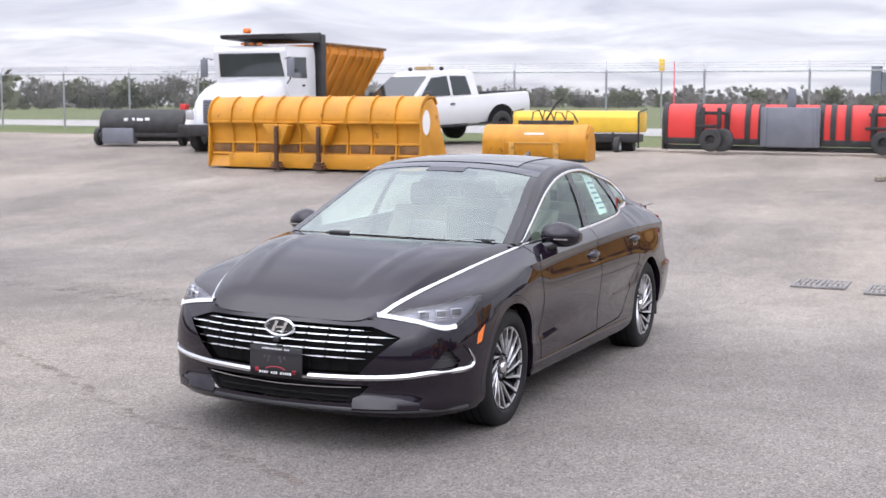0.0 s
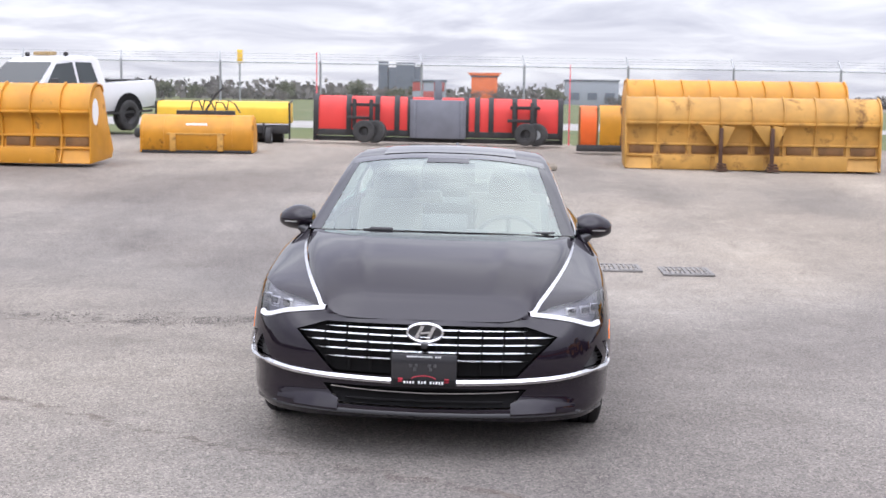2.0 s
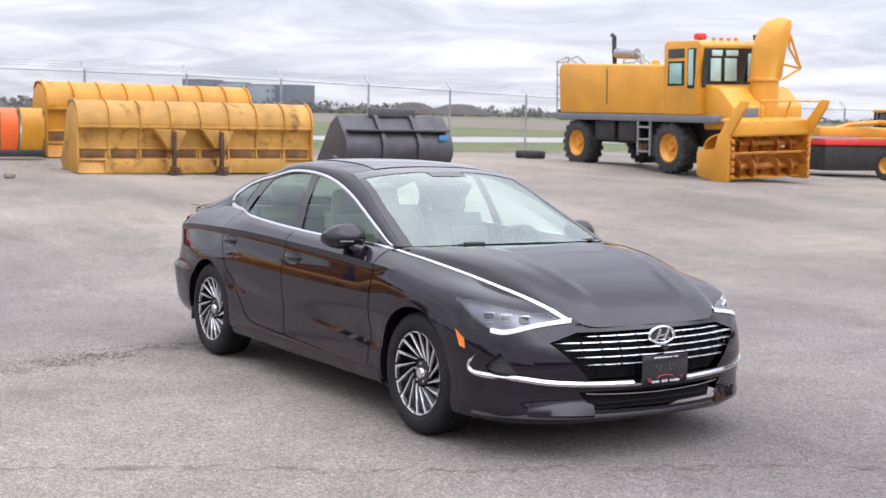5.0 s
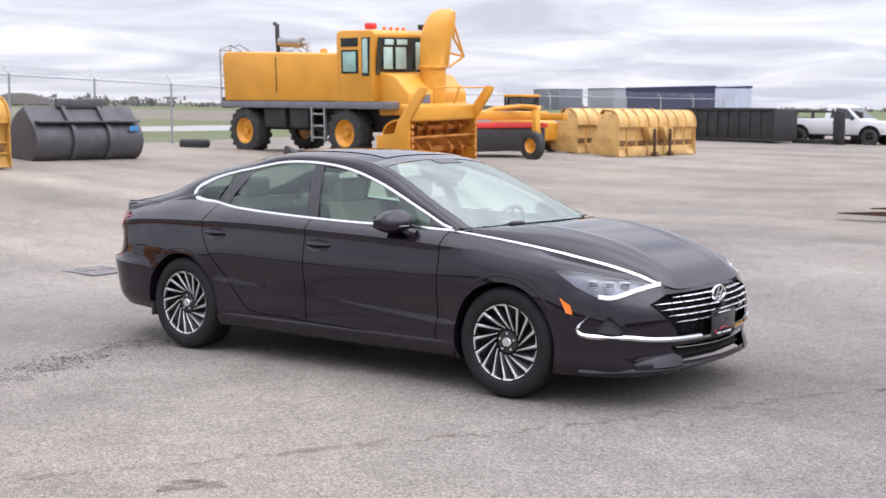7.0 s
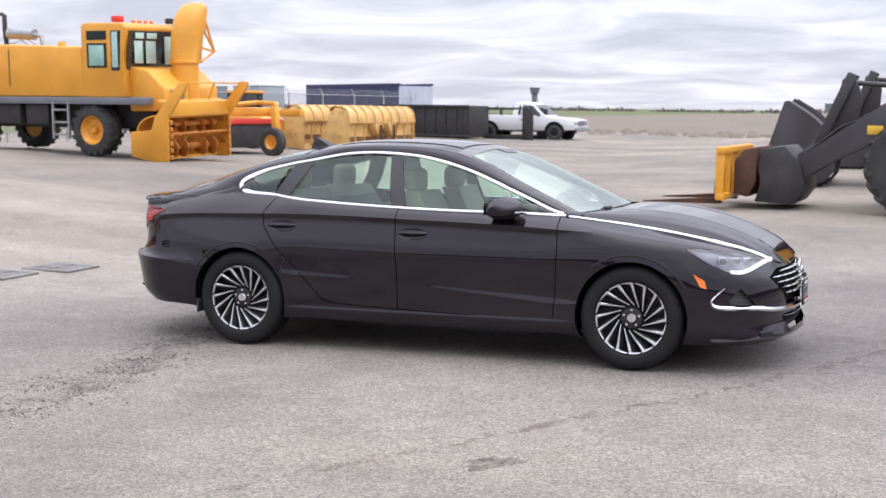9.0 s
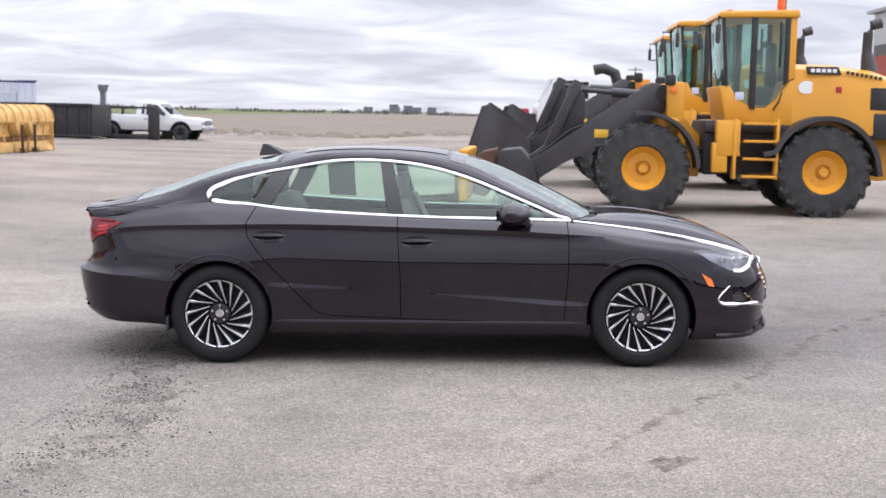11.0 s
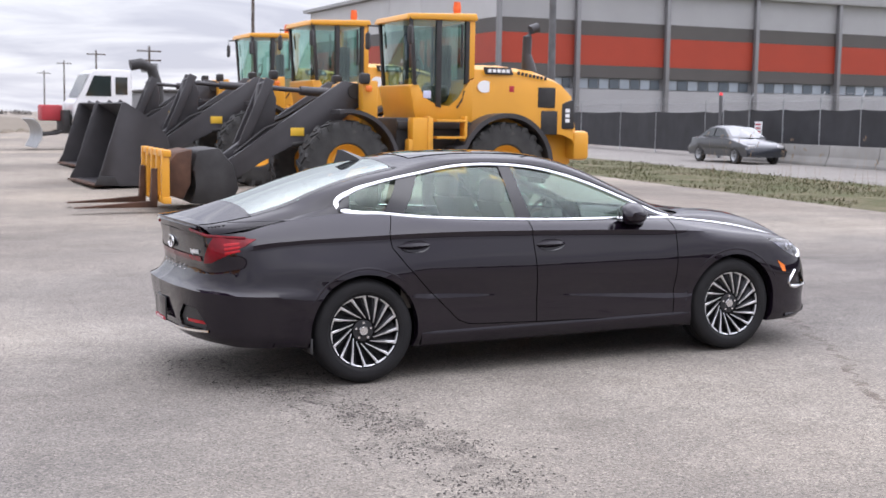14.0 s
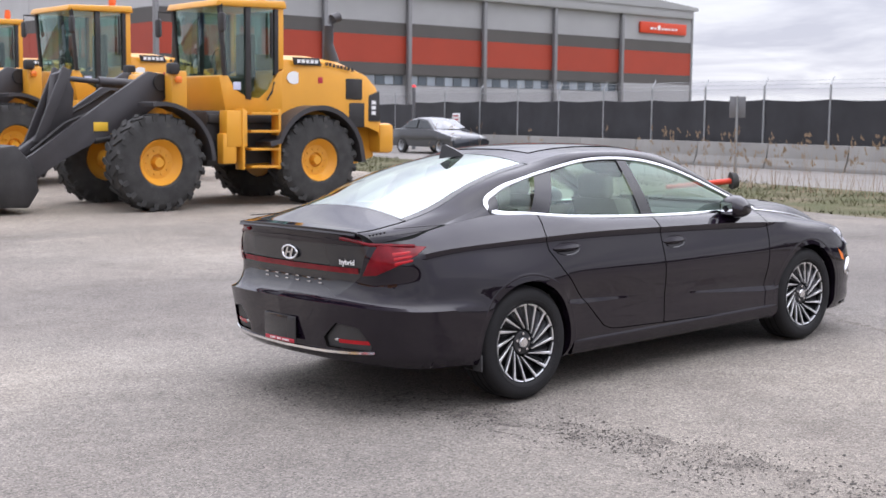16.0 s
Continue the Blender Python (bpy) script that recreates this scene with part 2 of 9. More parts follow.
FARPALE = mat("hazy_pale_building", (0.30, 0.32, 0.35), 0.9, 0, 0.1, 0.02)
FARRED = mat("hazy_red_building", (0.38, 0.10, 0.09), 0.9, 0, 0.1, 0.02)
EARTH = mat("dark_turned_earth", (0.062, 0.052, 0.045), 0.95, 0, 0.3, 0.3)
BARK = mat("grey_bark", (0.20, 0.18, 0.165), 0.95, 0, 0.3, 2)
LEAFA = mat("spring_green_foliage", (0.13, 0.135, 0.085), 0.9, 0, 0.35, 0.15)
LEAFB = mat("bare_brown_twigs", (0.15, 0.138, 0.125), 0.95, 0, 0.3, 0.2)
REED = mat("dry_tan_reed", (0.30, 0.215, 0.14), 0.9, 0, 0.25, 3)
GRASS = mat("grass_blades", (0.074, 0.074, 0.030), 0.9, 0, 0.4, 0.6)
SIGNGREY = mat("grey_sign_back", (0.20, 0.20, 0.21), 0.5, 0.4, 0.1, 4)


# ---- mesh helpers ----
def link_mesh(name, bm, material, smooth=40):
    me = bpy.data.meshes.new(name)
    bmesh.ops.recalc_face_normals(bm, faces=bm.faces)
    bm.to_mesh(me)
    bm.free()
    mats = material if isinstance(material, (list, tuple)) else [material]
    for mm in mats:
        me.materials.append(mm)
    if smooth:
        me.polygons.foreach_set("use_smooth", [True] * len(me.polygons))
        me.set_sharp_from_angle(angle=radians(smooth))
    return new(name, me)


def part(name, bm, material, parent, label="", smooth=40):
    ob = link_mesh(name, bm, material, smooth)
    ob.parent = parent
    if label:
        ob["label"] = label
    return ob


def thing(name, m, label, category, group="", kind=""):
    ob = new(name)
    ob.empty_display_size = 0.3
    ob.matrix_world = m
    return tagged(ob, label, category, group, kind)


def BM():
    return bmesh.new()


def box(bm, c, s, bevel=0.0, m=None, seg=2):
    r = bmesh.ops.create_cube(bm, size=1.0, matrix=(m or Matrix()) @ Matrix.Translation(c) @ Matrix.Diagonal((*s, 1)))
    if bevel > 0:
        es = list({e for v in r["verts"] for e in v.link_edges})
        bmesh.ops.bevel(bm, geom=es, offset=bevel, segments=seg, affect="EDGES", profile=0.5)
    return bm


def cyl(bm, a, b, r, r2=None, n=16, caps=True):
    a, b = Vector(a), Vector(b)
    q = (b - a).to_track_quat("Z", "Y").to_matrix().to_4x4()
    bmesh.ops.create_cone(bm, cap_ends=caps, segments=n, radius1=r, radius2=r if r2 is None else r2, depth=(b - a).length,
                          matrix=Matrix.Translation((a + b) / 2) @ q)
    return bm


def prism(bm, pts, a, b, axis="y", bevel=0.0):
    """A polygon of (u, v) pairs drawn out along an axis from a to b: y takes (x, z), x takes (y, z), z takes (x, y)."""
    def at(u, v, w):
        return {"y": (u, w, v), "x": (w, u, v), "z": (u, v, w)}[axis]
    va = [bm.verts.new(at(u, v, a)) for u, v in pts]
    vb = [bm.verts.new(at(u, v, b)) for u, v in pts]
    n = len(pts)
    fs = [bm.faces.new(va), bm.faces.new(vb[::-1])]
    for i in range(n):
        fs.append(bm.faces.new((va[i], vb[i], vb[(i + 1) % n], va[(i + 1) % n])))
    if bevel > 0:
        es = list({e for f in fs for e in f.edges})
        bmesh.ops.bevel(bm, geom=es, offset=bevel, segments=2, affect="EDGES", profile=0.5)
    return bm


def grid(bm, rows, close_u=False, close_v=False):
    vs = [[bm.verts.new(p) for p in row] for row in rows]
    nu, nv = len(vs), len(vs[0])
    for i in range(nu if close_u else nu - 1):
        for j in range(nv if close_v else nv - 1):
            q = [vs[i][j], vs[(i + 1) % nu][j], vs[(i + 1) % nu][(j + 1) % nv], vs[i][(j + 1) % nv]]
            try:
                bm.faces.new(q)
            except ValueError:
                pass
    return vs


def tube(bm, pts, r, n=8, closed=False, flat=None):
    """A round bar along points; flat=(across, normal-direction) gives an oval section."""
    pts = [Vector(p) for p in pts]
    rings = []
    k = len(pts)
    for i, p in enumerate(pts):
        d = (pts[(i + 1) % k] - pts[i - 1]) if closed else (pts[min(i + 1, k - 1)] - pts[max(i - 1, 0)])
        d.normalize()
        ref = Vector((0, 0, 1)) if abs(d.z) < 0.95 else Vector((1, 0, 0))
        a = d.cross(ref).normalized()
        b = a.cross(d)
        rings.append([p + (a * math.cos(2 * math.pi * j / n) + b * math.sin(2 * math.pi * j / n)) * r for j in range(n)])
    vs = grid(bm, rings, closed, True)
    if not closed:
        bm.faces.new(vs[0][::-1])
        bm.faces.new(vs[-1])
    return bm


def revolve(bm, profile, n=32, axis="y", centre=(0, 0, 0), close=False):
    """profile: (radius, offset along the axis)."""
    rows = []
    for i in range(n):
        a = 2 * math.pi * i / n
        c, s = math.cos(a), math.sin(a)
        ring = []
        for r, o in profile:
            p = {"y": (r * c, o, r * s), "x": (o, r * c, r * s), "z": (r * c, r * s, o)}[axis]
            ring.append(Vector(p) + Vector(centre))
        rows.append(ring)
    grid(bm, rows, True, close)
    bmesh.ops.remove_doubles(bm, verts=bm.verts, dist=1e-5)
    return bm


def mirror_y(bm):
    g = bmesh.ops.duplicate(bm, geom=list(bm.verts) + list(bm.edges) + list(bm.faces))
    vs = [v for v in g["geom"] if isinstance(v, bmesh.types.BMVert)]
    for v in vs:
        v.co.y = -v.co.y
    bmesh.ops.reverse_faces(bm, faces=[f for f in g["geom"] if isinstance(f, bmesh.types.BMFace)])
    return bm


def pchip(xs, ys, x):
    """Monotone cubic through (xs, ys), at the places x."""
    xs, ys, x = np.asarray(xs, float), np.asarray(ys, float), np.asarray(x, float)
    if xs[0] > xs[-1]:
        xs, ys = xs[::-1], ys[::-1]
    h, d = np.diff(xs), np.diff(ys) / np.diff(xs)
    m = np.zeros(len(xs))
    for i in range(1, len(xs) - 1):
        if d[i - 1] * d[i] > 0:
            w1, w2 = 2 * h[i] + h[i - 1], h[i] + 2 * h[i - 1]
            m[i] = (w1 + w2) / (w1 / d[i - 1] + w2 / d[i])
    m[0], m[-1] = d[0], d[-1]
    k = np.clip(np.searchsorted(xs, x) - 1, 0, len(xs) - 2)
    t = (x - xs[k]) / h[k]
    return ((1 + 2 * t) * (1 - t) ** 2 * ys[k] + t * (1 - t) ** 2 * h[k] * m[k] + t * t * (3 - 2 * t) * ys[k + 1] + t * t * (t - 1) * h[k] * m[k + 1])


def spline(pts, n):
    """A smooth line of n points through pts (Catmull-Rom by chord length)."""
    p = np.asarray(pts, float)
    t = np.r_[0, np.cumsum(np.sqrt(np.linalg.norm(np.diff(p, axis=0), axis=1)))]
    out = []
    ext = np.vstack([2 * p[0] - p[1], p, 2 * p[-1] - p[-2]])
    te = np.r_[2 * t[0] - t[1], t, 2 * t[-1] - t[-2]]
    arc = np.r_[0, np.cumsum(np.linalg.norm(np.diff(p, axis=0), axis=1))]
    for s in np.linspace(0, arc[-1], n):
        i = min(max(int(np.searchsorted(arc, s)) - 1, 0), len(p) - 2)
        u = t[i] + (t[i + 1] - t[i]) * (s - arc[i]) / (arc[i + 1] - arc[i])
        p0, p1, p2, p3 = ext[i:i + 4]
        t0, t1, t2, t3 = te[i:i + 4]
        a1 = p0 * (t1 - u) / (t1 - t0) + p1 * (u - t0) / (t1 - t0)
        a2 = p1 * (t2 - u) / (t2 - t1) + p2 * (u - t1) / (t2 - t1)
        a3 = p2 * (t3 - u) / (t3 - t2) + p3 * (u - t2) / (t3 - t2)
        b1 = a1 * (t2 - u) / (t2 - t0) + a2 * (u - t0) / (t2 - t0)
        b2 = a2 * (t3 - u) / (t3 - t1) + a3 * (u - t1) / (t3 - t1)
        out.append(b1 * (t2 - u) / (t2 - t1) + b2 * (u - t1) / (t2 - t1))
    return np.array(out)


def smoothstep(a, b, x):
    t = np.clip((x - a) / (b - a), 0, 1)
    return t * t * (3 - 2 * t)


def ground_z(x, y):
    """Height of the yard: it dips behind the car, rises to the row of ploughs and falls off gently along that row."""
    z = float(np.interp(x, [-3000, -180, -60, -30, -21, -19, -17.5, -16.3, -14.5, -12, -6.5, -5, -1.4, 1.4, 4, 30],
                        [1.2, 1.0, 0.78, 0.70, 0.68, 0.63, 0.55, 0.48, 0.42, 0.27, -0.08, -0.12, -0.05, 0.0, 0.03, 0.06]))
    if x < 0 and z > 0:
        z -= 0.006 * min(max(y, -40), 40) * min(max((-x - 8) / 8, 0), 1)
        z *= 1 - 0.60 * float(smoothstep(10, 30, y))
    # the yard lifts slightly under the parked loaders
    z += 0.014 * min(max(y - 6, 0), 24) * float(smoothstep(-9, -3, x) * (1 - smoothstep(9, 14, x)))
    return z


def place(x, y, rz=0.0, dz=0.0):
    return pose(x, y, ground_z(x, y) + dz, 0, 0, rz)

# ---- ground ----
def ground_material(name, kind):
    m = bpy.data.materials.new(name)
    m.use_nodes = True
    t = m.node_tree
    b = t.nodes["Principled BSDF"]
    b.inputs["Roughness"].default_value = 0.88
    b.inputs["Specular IOR Level"].default_value = 0.25
    co = t.nodes.new("ShaderNodeTexCoord")

    def noi(scale, detail=6, rough=0.6, vec=None):
        n = t.nodes.new("ShaderNodeTexNoise")
        n.inputs["Scale"].default_value, n.inputs["Detail"].default_value, n.inputs["Roughness"].default_value = scale, detail, rough
        t.links.new(vec or co.outputs["Object"], n.inputs["Vector"])
        return n.outputs["Fac"]

    def ramp(fac, stops):
        r = t.nodes.new("ShaderNodeValToRGB")
        while len(r.color_ramp.elements) < len(stops):
            r.color_ramp.elements.new(0.5)
        for e, (p, c) in zip(r.color_ramp.elements, stops):
            e.position, e.color = p, (*c, 1) if len(c) == 3 else c
        t.links.new(fac, r.inputs[0])
        return r.outputs[0]

    def mix(fac, a, c, mode="MIX"):
        n = t.nodes.new("ShaderNodeMix")
        n.data_type, n.blend_type = "RGBA", mode
        for sock, v in ((0, fac), (6, a), (7, c)):
            if isinstance(v, (int, float)):
                n.inputs[sock].default_value = v
            elif isinstance(v, tuple):
                n.inputs[sock].default_value = (*v, 1)
            else:
                t.links.new(v, n.inputs[sock])
        return n.outputs[2]

    if kind == "yard":
        base = ramp(noi(0.22, 7), [(0.3, (0.173, 0.158, 0.145)), (0.5, (0.205, 0.189, 0.174)), (0.68, (0.245, 0.228, 0.210))])
        # exposed aggregate: pale and dark grains
        vo = t.nodes.new("ShaderNodeTexVoronoi")
        vo.inputs["Scale"].default_value = 105
        t.links.new(co.outputs["Object"], vo.inputs["Vector"])
        sepc = t.nodes.new("ShaderNodeSeparateColor")
        t.links.new(vo.outputs["Color"], sepc.inputs[0])
        grains = ramp(sepc.outputs[0], [(0.0, (0.50, 0.50, 0.50)), (0.28, (0.86, 0.86, 0.86)), (0.75, (1.06, 1.06, 1.05)), (1.0, (1.5, 1.48, 1.44))])
        base = mix(0.95, base, grains, "MULTIPLY")
        fine = ramp(noi(28, 5, 0.75), [(0.3, (0.80, 0.80, 0.80)), (0.7, (1.18, 1.18, 1.18))])
        base = mix(0.8, base, fine, "MULTIPLY")
        stains = ramp(noi(0.9, 8, 0.7), [(0.30, (0.66, 0.64, 0.62)), (0.46, (1, 1, 1))])
        base = mix(0.40, base, stains, "MULTIPLY")
        # broad dusty and damp areas
        dusty = ramp(noi(0.11, 4, 0.5), [(0.36, (0.86, 0.85, 0.86)), (0.50, (1.0, 1.0, 1.0)), (0.64, (1.16, 1.13, 1.08))])
        base = mix(1.0, base, dusty, "MULTIPLY")
        # the yard is dustier towards its far sides
        away = t.nodes.new("ShaderNodeVectorMath")
        away.operation = "DISTANCE"
        away.inputs[1].default_value = (3.0, -5.0, 0.0)
        t.links.new(co.outputs["Object"], away.inputs[0])
        wob = t.nodes.new("ShaderNodeMath")
        wob.operation = "MULTIPLY_ADD"
        wob.inputs[1].default_value = 14.0
        t.links.new(noi(0.16, 5, 0.6), wob.inputs[0])
        t.links.new(away.outputs["Value"], wob.inputs[2])
        far_k = t.nodes.new("ShaderNodeMapRange")
        far_k.interpolation_type = "SMOOTHSTEP"
        for k, v in ((1, 14.0), (2, 27.0), (3, 0.0), (4, 1.0)):
            far_k.inputs[k].default_value = v
        t.links.new(wob.outputs[0], far_k.inputs[0])
        base = mix(far_k.outputs[0], base, mix(1.0, base, (1.15, 1.11, 1.045), "MULTIPLY"))
        # a darker stretch on the near side
        near_d = t.nodes.new("ShaderNodeVectorMath")
        near_d.operation = "DISTANCE"
        near_d.inputs[1].default_value = (2.2, -6.0, 0.0)
        t.links.new(co.outputs["Object"], near_d.inputs[0])
        wob2 = t.nodes.new("ShaderNodeMath")
        wob2.operation = "MULTIPLY_ADD"
        wob2.inputs[1].default_value = 9.0
        t.links.new(noi(0.3, 5, 0.6), wob2.inputs[0])
        t.links.new(near_d.outputs["Value"], wob2.inputs[2])
        near_k = t.nodes.new("ShaderNodeMapRange")
        near_k.interpolation_type = "SMOOTHSTEP"
        for k, v in ((1, 7.0), (2, 16.0), (3, 1.0), (4, 0.0)):
            near_k.inputs[k].default_value = v
        t.links.new(wob2.outputs[0], near_k.inputs[0])
        base = mix(near_k.outputs[0], base, mix(1.0, base, (0.89, 0.89, 0.89), "MULTIPLY"))
        drift = ramp(noi(3.2, 7, 0.72), [(0.34, (0.90, 0.89, 0.88)), (0.66, (1.09, 1.085, 1.075))])
        base = mix(1.0, base, drift, "MULTIPLY")
        # paler wheel-worn sweeps
        mp = t.nodes.new("ShaderNodeMapping")
        mp.inputs["Rotation"].default_value = (0, 0, radians(55))
        mp.inputs["Scale"].default_value = (0.06, 0.5, 1)
        t.links.new(co.outputs["Object"], mp.inputs[0])
        worn = ramp(noi(1.0, 5, 0.55, mp.outputs[0]), [(0.40, (0.9, 0.9, 0.9)), (0.62, (1.13, 1.12, 1.10))])
        base = mix(1.0, base, worn, "MULTIPLY")
        t.links.new(base, b.inputs["Base Color"])
        bp = t.nodes.new("ShaderNodeBump")
        bp.inputs["Strength"].default_value, bp.inputs["Distance"].default_value = 0.5, 0.006
        t.links.new(vo.outputs["Distance"], bp.inputs["Height"])
        t.links.new(bp.outputs[0], b.inputs["Normal"])
    else:
        stops = {
            "grass": [(0.3, (0.085, 0.108, 0.040)), (0.5, (0.115, 0.134, 0.055)), (0.72, (0.165, 0.150, 0.080))],
            "verge": [(0.36, (0.058, 0.068, 0.022)), (0.52, (0.092, 0.084, 0.040)), (0.68, (0.165, 0.130, 0.085))],
            "dirt": [(0.3, (0.148, 0.122, 0.095)), (0.52, (0.190, 0.160, 0.126)), (0.68, (0.128, 0.120, 0.076))],
            "gravel": [(0.3, (0.30, 0.285, 0.265)), (0.6, (0.38, 0.365, 0.345)), (0.75, (0.44, 0.42, 0.40))],
            "road": [(0.3, (0.190, 0.176, 0.160)), (0.6, (0.225, 0.209, 0.192)), (0.75, (0.25, 0.233, 0.215))],
        }[kind]
        sc = {"grass": 0.12, "verge": 0.8, "dirt": 0.10, "gravel": 0.6, "road": 0.4}[kind]
        base = ramp(noi(sc, 9, 0.7), stops)
        fine = ramp(noi(6, 6, 0.8), [(0.3, (0.72, 0.72, 0.72)), (0.7, (1.25, 1.25, 1.25))])
        base = mix(0.8, base, fine, "MULTIPLY")
        t.links.new(base, b.inputs["Base Color"])
        bp = t.nodes.new("ShaderNodeBump")
        bp.inputs["Strength"].default_value, bp.inputs["Distance"].default_value = 0.6, 0.03
        t.links.new(noi(9, 5, 0.8), bp.inputs["Height"])
        t.links.new(bp.outputs[0], b.inputs["Normal"])
    return m


YARD = ground_material("pale_worn_asphalt", "yard")
FIELD = ground_material("spring_grass_field", "grass")
VERGE = ground_material("patchy_grass_verge", "verge")
DIRT = ground_material("brown_bare_dirt", "dirt")
GRAVEL = ground_material("pale_gravel_path", "gravel")
ROADM = ground_material("pale_grey_road", "road")


def yard_edge_x(y):
    return float(np.interp(y, [-60, -26, -5, 5, 10, 17, 24, 28, 60], [-28, -25, -23.2, -22.2, -23, -26.5, -31, -33.2, -45]))


def path_x(y):
    """Near edge of the pale track outside the fence."""
    return float(np.interp(y, [-60, -34, -6, 30, 60], [-36, -34, -32.6, -47, -50]))


def verge_x(y, base, slope=0.16):
    return base + slope * (y - 18)


def zone(x, y):
    """Which surface covers the ground at (x, y): 0 yard, 1 field, 2 verge, 3 dirt, 4 gravel path, 5 road."""
    if y > 74 + 0.05 * x and x < 26:
        return 3 if y < 150 or x > -60 else 1
    xe = yard_edge_x(y)
    if x < xe:
        return 4 if path_x(y) - 10.5 < x < path_x(y) else 1
    if x > verge_x(y, 13.5) and y < 60:
        if x < verge_x(y, 20.2):
            return 2
        return 5 if x < 60 else 1
    return 0


def cuts(lo, hi, step, near_lo, near_hi, near):
    a = list(np.arange(near_lo, near_hi + 1e-6, near))
    v, s = near_hi, near
    while v < hi:
        s = min(s * 1.25, step)
        v += s
        a.append(v)
    v, s = near_lo, near
    while v > lo:
        s = min(s * 1.25, step)
        v -= s
        a.insert(0, v)
    return a


bm = BM()
gx = cuts(-3000, 3000, 300, -62, 44, 1.0)
gy = cuts(-3000, 3000, 300, -50, 72, 1.0)


def slant(x, y):
    """The grid leans with the verge so that its edges run straight."""
    k = float(smoothstep(4, 11, x) * (1 - smoothstep(22, 40, x)) * (1 - smoothstep(40, 62, abs(y))))
    return x + 0.16 * (y - 18) * k


gv = [[bm.verts.new((slant(x, y), y, ground_z(slant(x, y), y))) for y in gy] for x in gx]
for i in range(len(gx) - 1):
    for j in range(len(gy) - 1):
        fc = bm.faces.new((gv[i][j], gv[i + 1][j], gv[i + 1][j + 1], gv[i][j + 1]))
        ym = (gy[j] + gy[j + 1]) / 2
        fc.material_index = zone(slant((gx[i] + gx[i + 1]) / 2, ym), ym)
ground = link_mesh("ground", bm, [YARD, FIELD, VERGE, DIRT, GRAVEL, ROADM], 60)
tagged(ground, "pale worn asphalt yard with grass field and dirt beyond", "ground", kind="structure")


# ---- marks on the yard: cracks, patches, loose grit ----
def flat_strip(name, pts, width, material, label, lift=0.004, jag=0.5, step=0.06, gaps=0.0, seed=1):
    rnd = random.Random(seed)
    bm = BM()
    p = spline([(x, y, 0) for x, y in pts], max(8, int(sum(math.dist(a, b) for a, b in zip(pts, pts[1:])) / step)))
    prev = None
    for i in range(len(p)):
        d = p[min(i + 1, len(p) - 1)] - p[max(i - 1, 0)]
        n = np.array([-d[1], d[0]]) / (np.hypot(d[0], d[1]) + 1e-9)
        off = (rnd.random() - 0.5) * width * jag * 2
        w = width * (0.35 + 0.9 * rnd.random()) / 2
        a, c = p[i][:2] + n * (off + w), p[i][:2] + n * (off - w)
        cur = [bm.verts.new((q[0], q[1], ground_z(q[0], q[1]) + lift)) for q in (a, c)]
        if prev and rnd.random() > gaps:
            bm.faces.new((prev[0], prev[1], cur[1], cur[0]))
        prev = cur
    ob = link_mesh(name, bm, material, 0)
    return tagged(ob, label, "crack", kind="structure")


def crumbled(name, color, scale, lo, hi, most):
    """A thin uneven layer that the asphalt shows through."""
    m = mat(name, color, 0.95, 0, 0.25, 3)
    t = m.node_tree
    tr = t.nodes.new("ShaderNodeBsdfTransparent")
    co = t.nodes.new("ShaderNodeTexCoord")
    n = t.nodes.new("ShaderNodeTexNoise")
    n.inputs["Scale"].default_value, n.inputs["Detail"].default_value, n.inputs["Roughness"].default_value = scale, 6, 0.7
    t.links.new(co.outputs["Object"], n.inputs["Vector"])
    r = t.nodes.new("ShaderNodeMapRange")
    for k, v in ((1, lo), (2, hi), (3, 0.0), (4, most)):
        r.inputs[k].default_value = v
    t.links.new(n.outputs["Fac"], r.inputs[0])
    mx = t.nodes.new("ShaderNodeMixShader")
    t.links.new(r.outputs[0], mx.inputs[0])
    t.links.new(tr.outputs[0], mx.inputs[1])
    t.links.new(t.nodes["Principled BSDF"].outputs[0], mx.inputs[2])
    t.links.new(mx.outputs[0], t.nodes["Material Output"].inputs[0])
    return m


CRACKM = crumbled("reddish_crack_filler", (0.170, 0.124, 0.100), 5.0, 0.43, 0.68, 0.48)
CRACKD = crumbled("dark_open_crack", (0.130, 0.113, 0.102), 7.0, 0.46, 0.70, 0.40)
GRIT = mat("dark_loose_grit", (0.090, 0.081, 0.074), 0.95, 0, 0.5, 30)
PATCH = crumbled("damp_brown_patch", (0.125, 0.098, 0.080), 9.0, 0.36, 0.62, 0.7)
flat_strip("crack_long", [(-0.9, -6.4), (0.2, -4.3), (0.6, -3.6), (1.0, -3.0), (1.45, -2.2), (2.0, -1.4), (2.4, -0.6), (3.0, 0.5), (3.9, 1.8), (5.2, 4.0)], 0.085, CRACKM,
           "long reddish filled crack across the asphalt", jag=0.5, gaps=0.0, step=0.05, seed=3)
flat_strip("crack_by_drain", [(-5.5, 2.75), (-5.6, 4.2), (-5.3, 6.5), (-5.6, 9)], 0.05, CRACKD, "dark crack running from the drain", seed=4, gaps=0.0, step=0.05)
flat_strip("crack_joint", [(-3.3, -9.5), (-2.6, -6.2), (-2.2, -4.0), (-2.05, -2.0), (-2.2, 0.5), (-3.4, 1.0), (-5.2, 1.25)], 0.04, CRACKD, "dark crack with grit under the car", seed=5, gaps=0.0, step=0.05)
flat_strip("crack_side", [(8, 9.0), (6.4, 6.2), (5.0, 5.2), (4.4, 3.6)], 0.05, CRACKD, "thin crack in the asphalt", seed=6, gaps=0.0, step=0.05)
